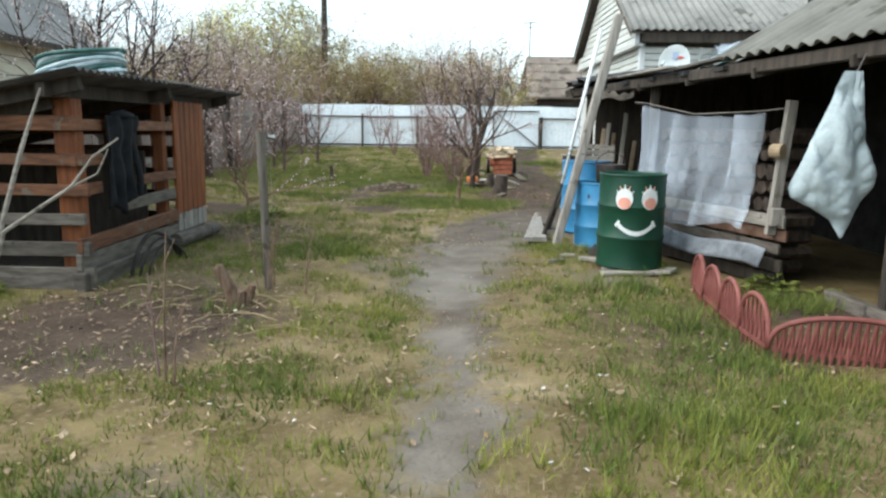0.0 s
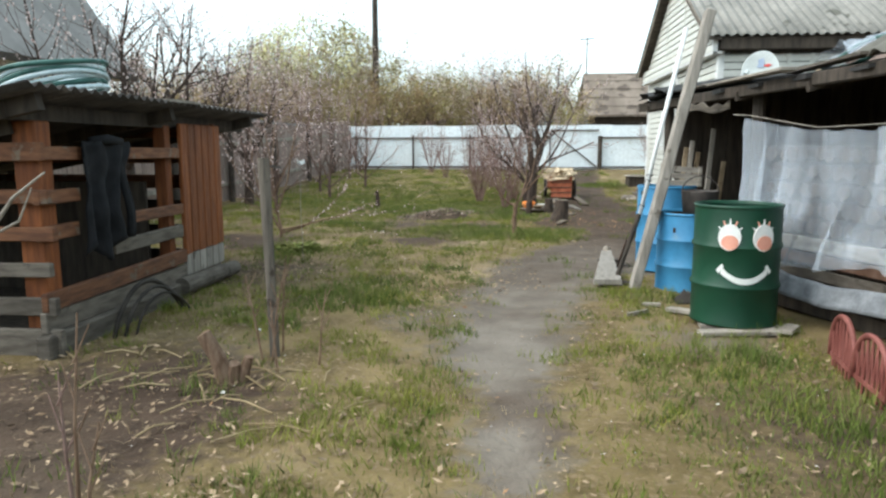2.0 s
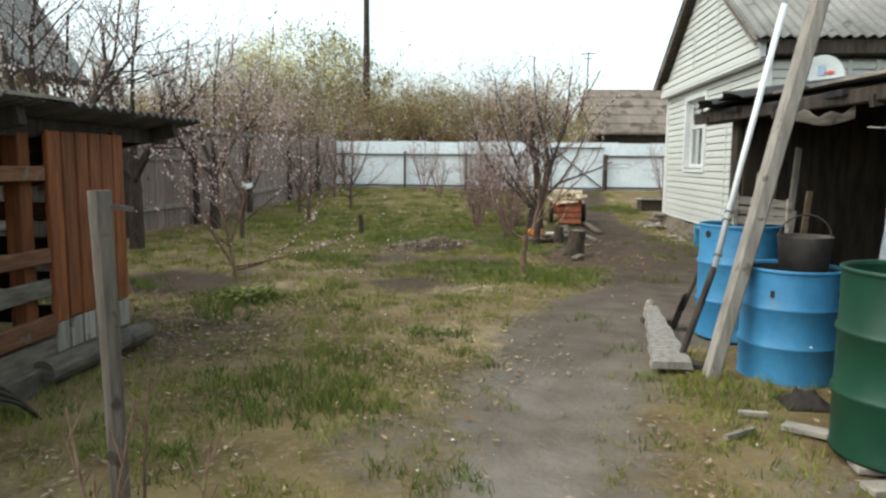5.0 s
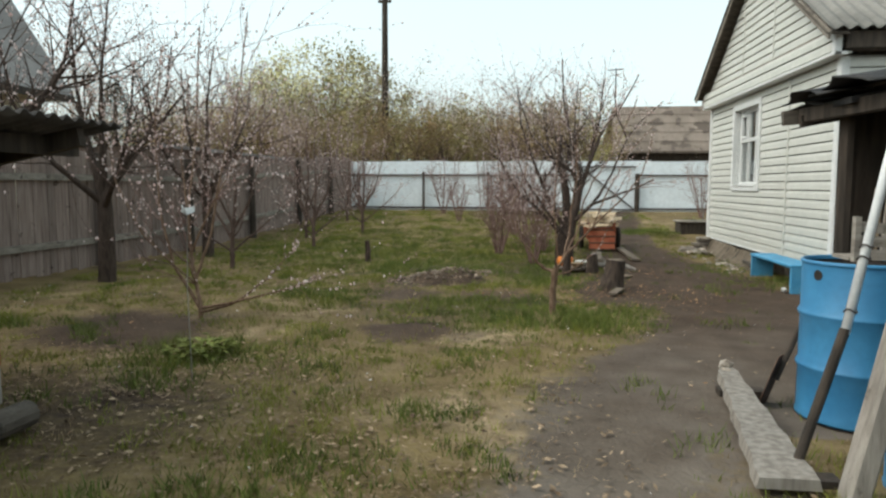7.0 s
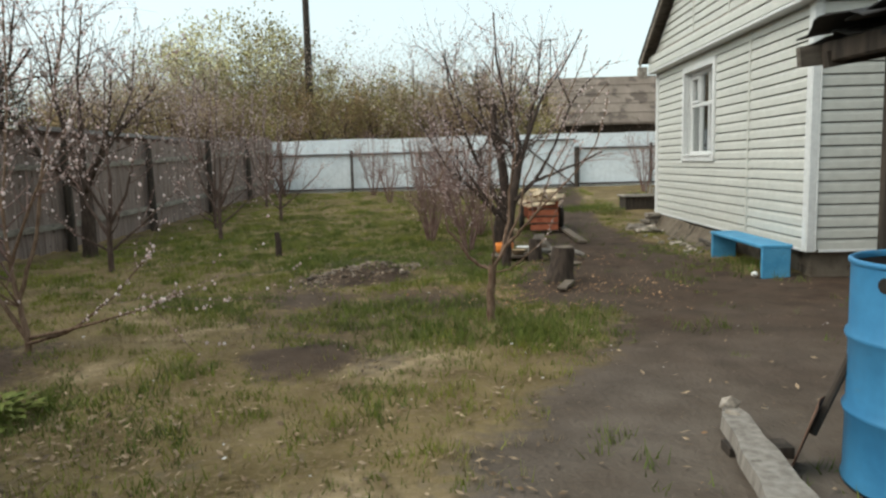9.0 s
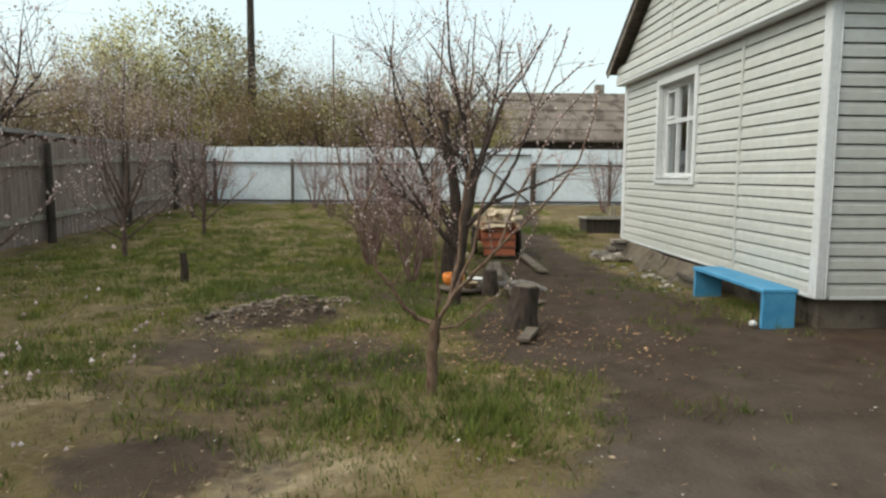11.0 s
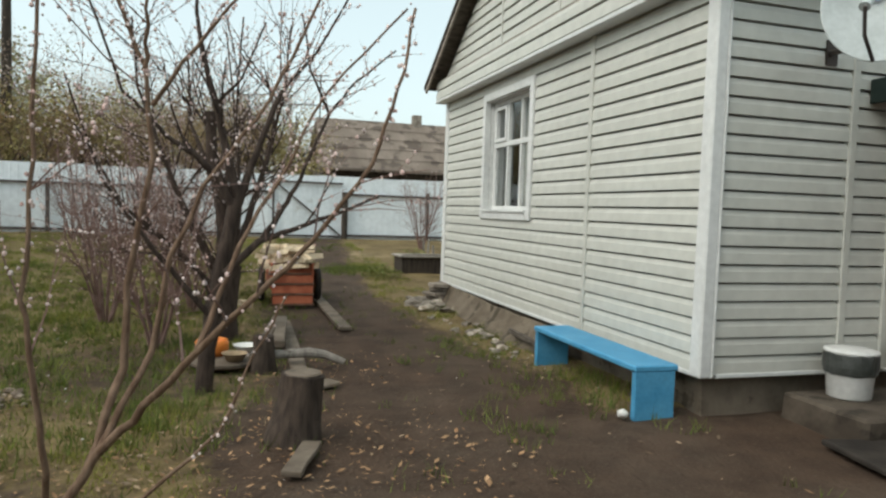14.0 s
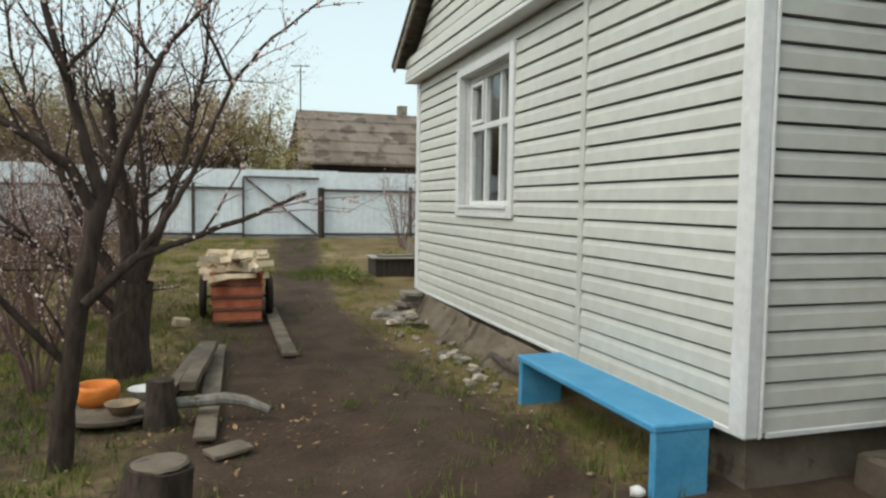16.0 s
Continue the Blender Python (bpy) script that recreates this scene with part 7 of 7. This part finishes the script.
weed(-2.38, 9.98, 0.21, 130, 1, "bushy fresh green weed clump in the grass")
weed(2.62, 5.95, 0.2, 110, 2, "bright green seedlings in the flower bed")
weed(2.9, 5.7, 0.12, 45, 3, "bright green seedlings in the flower bed")
weed(-3.3, 5.45, 0.16, 80, 5, "green weeds at the foot of the pen")
weed(3.1, 21.4, 0.3, 120, 6, "green weeds beside the trough")
weed(4.1, 23.2, 0.4, 200, 7, "green weeds beside the trough")
flag = thing("garden_cane", (-2.13, 9.37, 0), "thin cane with a white rag tied to its tip", "cane")
bm = B()
tube(bm, [(-2.13, 9.37, -0.03), (-2.15, 9.38, 0.6), (-2.13, 9.37, 1.13)], [0.004, 0.0035, 0.003], 6)
part("cane", bm, M_GREYWOOD, flag)
sheet("rag", lambda u, v: (-2.17 + 0.085 * u, 9.362 + 0.02 * math.sin(7 * u + 2 * v), 1.085 + 0.045 * v - 0.02 * math.sin(3.1 * u)), 8, 6, M_BUCKET, flag, 0.004)
rag2 = thing("crumpled_rag", (1.66, 7.62, 0), "dark crumpled rag beside the blue drum", "rag")
sheet("cloth", lambda u, v: (1.52 + 0.26 * u, 7.50 + 0.22 * v, ground_z(1.6, 7.6) + 0.005 + 0.11 * math.sin(3.14 * u) * math.sin(3.14 * v) * (0.6 + 0.8 * abs(noise.noise((u * 5, v * 5, 3))))), 16, 14, M_RUBBER, rag2, 0.006)
for k, (a, b, w) in enumerate((((1.38, 7.22, 0.02), (1.62, 7.04, 0.03), 0.09), ((1.22, 7.40, 0.012), (1.36, 7.36, 0.02), 0.03), ((1.05, 7.05, 0.01), (1.22, 7.16, 0.015), 0.025))):
    t_ = thing("plank", a, "short pale splintered plank lying in the straw", "plank", "splintered planks")
    bm = B()
    beam(bm, a, b, w, 0.03, 0.004)
    part("board", bm, M_GREYWOODH, t_)

# ---- beyond the fences ----
upole = thing("utility_pole", (-6.3, 35.5, 0.4), "tall dark wooden utility pole beyond the fence", "utility pole")
bm = B()
tube(bm, [(-6.2, 35.5, 0.3), (-6.18, 35.5, 5), (-6.18, 35.5, 9.25)], [0.17, 0.15, 0.12], 12)
part("shaft", bm, M_DARKWOOD, upole)
bm = B()
beam(bm, (-6.46, 35.5, 9.12), (-5.9, 35.5, 9.12), 0.09, 0.09)
part("cross_arm", bm, M_DARKWOOD, upole)
for x in (-6.40, -5.96):
    bm = B()
    lathe(bm, [(0.001, 0), (0.05, 0), (0.075, 0.08), (0.055, 0.15), (0.08, 0.24), (0.05, 0.34), (0.001, 0.36)], (x, 35.5, 9.165), 12)
    part("insulator", bm, M_GREYROOF, upole, "grey ceramic insulator", smooth=True)

barn = thing("barn", (9, 42, 0.4), "old barn with brown-grey sheet roof beyond the fence", "barn")
bm = B()
box(bm, 4.4, 16, 40.2, 46, 0.3, 3.1)
part("wall", bm, M_DARKWOOD, barn)
for k in range(24):
    bm = B()
    x = 4.4 + 0.48 * k
    box(bm, x, x + 0.46, 40.15 - 0.01 * (k % 2), 40.2, 0.35, 3.05)
    part("board", bm, M_DARKWOOD, barn)
bm = B()
v = [(4.1, 39.7, 2.9), (16.3, 39.7, 2.9), (16.3, 42.7, 5.35), (4.35, 42.7, 5.35), (4.1, 46.0, 2.9), (16.3, 46.0, 2.9)]
lo = [bm.verts.new((p[0], p[1], p[2] - 0.08)) for p in v]
hi = [bm.verts.new(p) for p in v]
for q in ((0, 1, 2, 3), (3, 2, 5, 4)):
    bm.faces.new([lo[k] for k in q]), bm.faces.new([hi[k] for k in q])
for q in ((0, 1), (1, 2), (2, 5), (5, 4), (4, 3), (3, 0)):
    bm.faces.new((lo[q[0]], lo[q[1]], hi[q[1]], hi[q[0]]))
part("roof", bm, M_BROWNROOF, barn, "brown-grey weathered roof")
bm = B()
for k in range(5):
    beam(bm, (4.1 + 0.04 * k, 39.66 + 0.6 * k, 2.93 + 0.49 * k), (16.3, 39.66 + 0.6 * k, 2.93 + 0.49 * k), 0.03, 0.02)
part("batten", bm, M_BROWNROOF, barn)
bm = B()
box(bm, 8.9, 9.3, 42.5, 42.9, 5.2, 5.75)
part("chimney", bm, M_STONE, barn)
ant = thing("aerial", (5.1, 41.5, 3.0), "thin metal aerial mast on the barn", "aerial")
bm = B()
tube(bm, [(4.5, 42.6, 5.2), (4.5, 42.6, 7.3)], 0.03, 6)
beam(bm, (4.1, 42.6, 7.2), (4.9, 42.6, 7.25), 0.04, 0.04)
beam(bm, (4.3, 42.6, 6.95), (4.7, 42.6, 6.98), 0.03, 0.03)
part("mast", bm, M_STEEL, ant)

nb = thing("neighbour_house", (-10, 13, 0), "neighbour's cream house with a steep grey roof", "house")
bm = B()
box(bm, -13.4, -8.5, 7.5, 16.4, -0.1, 2.75)
part("wall", bm, M_CREAM, nb)
bm = B()
box(bm, -8.5, -8.02, 7.2, 16.8, 2.70, 2.78)
part("soffit", bm, M_CREAM, nb)
for s in (0, 1):
    x0, x1 = (-7.98, -10.0) if s == 0 else (-13.9, -10.0)
    bm = B()
    v = [(x0, 7.1, 2.80), (x0, 16.85, 2.80), (x1, 16.85, 5.9), (x1, 7.1, 5.9)]
    lo = [bm.verts.new((p[0], p[1], p[2] - 0.07)) for p in v]
    hi = [bm.verts.new(p) for p in v]
    bm.faces.new(lo), bm.faces.new(hi)
    for q in range(4):
        bm.faces.new((lo[q], lo[(q + 1) % 4], hi[(q + 1) % 4], hi[q]))
    part("roof", bm, M_GREYROOF, nb)
bm = B()
beam(bm, (-8.0, 7.1, 2.74), (-8.0, 16.85, 2.74), 0.05, 0.12)
part("gutter", bm, M_DARKWOOD, nb)
for y in (7.5, 16.4):
    bm = B()
    tri = [(-8.3, y, 2.7), (-13.5, y, 2.7), (-10.0, y, 5.75)]
    a = [bm.verts.new(p) for p in tri]
    b_ = [bm.verts.new((p[0], p[1] - 0.05, p[2])) for p in tri]
    bm.faces.new(a), bm.faces.new(b_)
    for k in range(3):
        bm.faces.new((a[k], a[(k + 1) % 3], b_[(k + 1) % 3], b_[k]))
    part("gable", bm, M_GREYWOOD, nb)
shed2 = thing("neighbour_shed", (-9.5, 24, 0), "low dark neighbouring shed behind the board fence", "shed")
bm = B()
box(bm, -13, -7.8, 19.0, 27.5, 0, 2.05)
part("wall", bm, M_FENCEW, shed2)
bm = B()
beam(bm, (-7.5, 18.8, 2.06), (-7.5, 27.8, 2.06), 0.08, 0.08)
v = [(-7.5, 18.8, 2.10), (-7.5, 27.8, 2.10), (-13.2, 27.8, 2.7), (-13.2, 18.8, 2.7)]
bm.faces.new([bm.verts.new(p) for p in v])
bm.faces.new([bm.verts.new((p[0], p[1], p[2] - 0.06)) for p in v])
part("roof", bm, M_GREYROOF, shed2)


def far_tree(name, label, h, w, seed, leaf, n_leaf, leaf_size, bare=0.5, trunk=0.12):
    """A thicket tree of limbs, twigs and many small leaf clumps, at the origin."""
    t = thing(name, (0, 0, 0), label, "tree", "woods beyond the fence")
    s = Sticks(seed)
    spec = dict(VASE, seg=0.35, wiggle=0.12, up=0.10, thick=0.02, bud_below=0.0, depth=4, kids=[(5, 6), (4, 5), (3, 4), (2, 3)], angle=(18, 45), shrink=(0.5, 0.8), main=h * 0.42)
    s.grow(Vector((0, 0, -0.2)), Vector((0, 0, 1)), h * 0.28, trunk, 0, spec)
    rng = s.rng
    tips = s.tv[::4] or s.v
    for _ in range(n_leaf):
        p = Vector(tips[rng.randrange(len(tips))]) + Vector([rng.gauss(0, 0.11) for _ in range(3)])
        base = len(s.bv)
        u = Vector([rng.gauss(0, 1) for _ in range(3)]).normalized() * leaf_size * rng.uniform(0.5, 1.3)
        w_ = u.orthogonal().normalized() * leaf_size * rng.uniform(0.4, 0.9)
        for q in (u, w_, -u, -w_):
            s.bv.append(tuple(p + q))
        s.bf.append((base, base + 1, base + 2, base + 3))
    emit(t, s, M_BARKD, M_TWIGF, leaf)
    return t


protos = [
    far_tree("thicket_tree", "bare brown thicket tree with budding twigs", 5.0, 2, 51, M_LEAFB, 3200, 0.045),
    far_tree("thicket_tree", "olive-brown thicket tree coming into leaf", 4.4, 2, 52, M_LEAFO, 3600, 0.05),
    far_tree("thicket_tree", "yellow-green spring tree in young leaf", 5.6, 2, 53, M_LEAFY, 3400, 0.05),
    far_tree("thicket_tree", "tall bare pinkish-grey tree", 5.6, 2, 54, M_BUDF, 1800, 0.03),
]
rng = random.Random(33)
spots = []
for k in range(46):
    x = -17 + 19.5 * (k % 23) / 22 + rng.uniform(-0.5, 0.5)
    y = 33.0 + (k // 23) * 3.0 + rng.uniform(-0.8, 1.2)
    kind = rng.choice((0, 0, 1, 0, 3) if x > -5 else (1, 1, 0, 3, 1))
    spots.append((x, y, kind, rng.uniform(0.78, 1.08)))
for x, y, sc in ((-10.6, 36, 1.45), (-8.9, 37, 1.5), (-12.2, 37, 1.3), (-2.6, 36.5, 0.95), (-9.6, 38.5, 1.6), (-7.8, 38, 1.3)):
    spots.append((x, y, 2, sc))
for x, y, sc in ((-7.0, 36, 1.3), (-5.0, 37.5, 1.15), (-4.0, 36, 1.0), (-2.0, 37, 1.05), (0.8, 36, 0.8), (-0.6, 35, 0.75), (-13.5, 31, 1.0), (-10, 30.5, 0.9), (-8.6, 28.5, 0.8), (-10.5, 22, 1.0), (-9.0, 18.5, 0.95)):
    spots.append((x, y, 3, sc))
used = set()
for x, y, kind, sc in spots:
    m = Matrix.LocRotScale((x, y, rise(min(y, 30)) - 0.05), Euler((0, 0, rng.uniform(0, 6.3))), None)
    if kind in used:
        c = copy_thing(protos[kind], m)
    else:
        used.add(kind)
        c = protos[kind]
        c.matrix_basis = m
    c.scale = (sc, sc, sc * rng.uniform(0.9, 1.1))
# conifers beyond the fence
con = thing("conifer", (-13.5, 26, 0), "dark green conifer beyond the fence", "tree")
bm = B()
tube(bm, [(-13.5, 27, -0.1), (-13.5, 27, 4.4)], [0.13, 0.03], 8)
part("trunk", bm, M_BARKD, con)
vs, fs = [], []
rng = random.Random(61)
for k in range(5200):
    f = rng.random()
    z = 0.9 + 3.7 * f
    r = (1.5 * (1 - f) ** 0.8 + 0.1) * rng.uniform(0.35, 1.0) ** 0.6
    a = rng.uniform(0, 6.3)
    p = Vector((-13.5 + r * math.cos(a), 27 + r * math.sin(a), z - 0.25 * r + 0.15 * math.sin(a * 5)))
    u = Vector((math.cos(a), math.sin(a), rng.uniform(-0.5, 0.3))) * 0.13
    w = Vector((-math.sin(a), math.cos(a), rng.uniform(-0.3, 0.3))) * 0.035
    b0 = len(vs)
    vs += [tuple(p - w), tuple(p + u), tuple(p + w)]
    fs.append((b0, b0 + 1, b0 + 2))
raw("crown", vs, fs, M_CONIFER, con)


# ---- ground cover ----
def scatter(name, material, count, seed, where, blade, label):
    rng = random.Random(seed)
    vs, fs = [], []
    tries = 0
    while len(fs) < count and tries < count * 12:
        tries += 1
        x, y = rng.uniform(-6.0, 3.5), 0.6 + 27.5 * rng.random() ** 1.5
        if rng.random() > where(x, y):
            continue
        blade(rng, vs, fs, x, y, ground_z(x, y))
    ob = raw(name, vs, fs, material)
    return tagged(ob, label, name.replace("_", " "), kind="stuff")


def blocked(x, y):
    return (-5.0 < x < -2.55 and 5.65 < y < 8.5) or (x > 3.5 and y > 13.8) or (x > 2.15 and y > 5.9 and y < 10) or (x > 3.0 and y < 6)


def tuft(h0, h1, n0, n1, w):
    def blade(rng, vs, fs, x, y, z):
        clump = 0.45 + 0.9 * max(0, noise.noise((x * 1.4, y * 1.4, 9)) + 0.3) + 0.5 * max(0, noise.noise((x * 5, y * 5, 19)))
        for _ in range(rng.randint(n0, n1)):
            bx, by = x + rng.gauss(0, 0.03), y + rng.gauss(0, 0.03)
            h = rng.uniform(h0, h1) * clump
            a = rng.uniform(0, 6.3)
            lx, ly = rng.gauss(0, 0.45) * h, rng.gauss(0, 0.45) * h
            b0 = len(vs)
            dx, dy = w * math.cos(a), w * math.sin(a)
            vs += [(bx - dx, by - dy, z - 0.01), (bx + dx, by + dy, z - 0.01), (bx + lx, by + ly, z + h)]
            fs.append((b0, b0 + 1, b0 + 2))
    return blade


def flat_bit(s0, s1, thin=0.35, wide=0.8):
    def blade(rng, vs, fs, x, y, z):
        s = s0 + (s1 - s0) * rng.random() ** 1.8
        a = rng.uniform(0, 6.3)
        u = Vector((math.cos(a), math.sin(a), rng.uniform(-0.4, 0.5))) * s
        w = Vector((-math.sin(a), math.cos(a), rng.uniform(-0.4, 0.5))) * s * rng.uniform(thin, wide)
        p = Vector((x, y, z + 0.012 + s * 0.35))
        b0 = len(vs)
        vs += [tuple(p + q) for q in (u, w, -u, -w)]
        fs.append((b0, b0 + 1, b0 + 2, b0 + 3))
    return blade


def lush(x, y):
    clumps = 1.5 * max(0.0, noise.noise((x * 1.5, y * 1.5, 61)) + 0.5 * noise.noise((x * 4, y * 4, 62)) - 0.22) if x < 0.2 and y > 6 else 0.6 * max(0.0, noise.noise((x * 2, y * 2, 61)) - 0.15)
    return max(min(0.8, clumps), 0.75 * spot(x, y, 1.4, 5.3, 0.8), spot(x, y, 1.5, 4.3, 0.9) * 0.6, spot(x, y, 0.72, 11.75, 0.72), spot(x, y, -0.55, 12.4, 0.7), 0.9 * spot(x, y, 0.1, 12.5, 0.8), 0.8 * spot(x, y, 0.1, 14.4, 0.8), 0.7 * spot(x, y, -1.8, 15.6, 1.4), 0.8 * spot(x, y, -2.4, 13.0, 0.8), spot(x, y, -0.2, 11.6, 0.6), 0.4 * spot(x, y, -2.2, 19, 4.2), 0.8 * spot(x, y, -0.3, 15.6, 1.6), 0.6 * spot(x, y, -1.2, 17, 2), 0.9 * spot(x, y, -2.4, 10.0, 0.7), 0.9 * spot(x, y, 1.75, 4.9, 0.6), 0.9 * spot(x, y, 1.6, 5.9, 0.5), 0.8 * spot(x, y, 1.5, 3.6, 0.8), 0.9 * spot(x, y, -0.85, 3.9, 0.5), 0.8 * spot(x, y, -1.2, 2.6, 0.6), 0.45 * spot(x, y, 3.2, 14.7, 0.7), 0.6 * spot(x, y, 3.05, 16.2, 0.7), 0.6 * spot(x, y, -1.2, 7.6, 0.9), spot(x, y, 2.85, 22.5, 0.9), 0.8 * spot(x, y, 1.35, 7.7, 0.4), spot(x, y, 2.6, 5.5, 0.3))


def w_grass(x, y):
    if blocked(x, y):
        return 0
    tuftiness = min(1, max(0.03, 0.45 + 2.6 * noise.noise((x * 2.2, y * 2.2, 31)) + 1.8 * noise.noise((x * 6, y * 6, 17))))
    return tuftiness * (1 - dirtiness(x, y)) ** 1.5 * min(1, max(0.12, 0.95 - 0.6 * dryness(x, y)))


def w_lush(x, y):
    return 0 if blocked(x, y) else lush(x, y) * (1 - 0.35 * dirtiness(x, y) if not x > 2.4 else 1)


def w_straw(x, y):
    return 0 if blocked(x, y) else (1 - dirtiness(x, y)) * min(1, max(0.1, dryness(x, y)))


def w_litter(x, y):
    if blocked(x, y):
        return 0
    d = dirtiness(x, y)
    return 0.22 * (1 - d) * max(0.05, 0.4 + 2.0 * noise.noise((x * 1.8, y * 1.8, 44)) + 1.0 * noise.noise((x * 5, y * 5, 45))) + 0.26 * spot(x, y, -2.0, 4.7, 1.9) + 0.6 * spot(x, y, -2.5, 9.2, 1.6) + 0.7 * spot(x, y, -1.2, 14.4, 1.0) + 0.5 * spot(x, y, -0.6, 8.6, 1.2) + 0.02


def w_chip(x, y):
    return min(1, spot(x, y, 0.95, 13.4, 1.5) + 0.6 * spot(x, y, 0.3, 13.2, 0.9) + 0.5 * spot(x, y, 1.5, 15.5, 0.9)) + 0.006 * (dirtiness(x, y) > 0.5)


scatter("grass", M_GRASS, 230000, 71, w_grass, tuft(0.025, 0.085, 5, 9, 0.0036), "short patchy olive-green spring grass")
scatter("green_grass", M_GRASSG, 90000, 72, w_lush, tuft(0.04, 0.105, 5, 9, 0.004), "taller fresh green grass tufts")
scatter("dry_grass", M_STRAW, 38000, 73, w_straw, tuft(0.015, 0.06, 3, 5, 0.003), "dry straw-coloured dead grass")
scatter("leaf_litter", M_LITTER, 40000, 74, w_litter, flat_bit(0.005, 0.028, 0.12, 0.6), "brown dead leaves lying on the ground")
scatter("petals", M_PETAL, 1500, 75, lambda x, y: 0 if blocked(x, y) else max(0.0, 0.35 + 1.2 * noise.noise((x * 1.1, y * 1.1, 81))) * (1 - 0.9 * dirtiness(x, y)) + 0.02, flat_bit(0.004, 0.017, 0.3, 0.9), "small whitish petals and scraps on the grass")
scatter("wood_chips", M_CHIP, 8000, 76, w_chip, flat_bit(0.005, 0.027, 0.15, 0.6), "pale wood chips scattered round the chopping block")
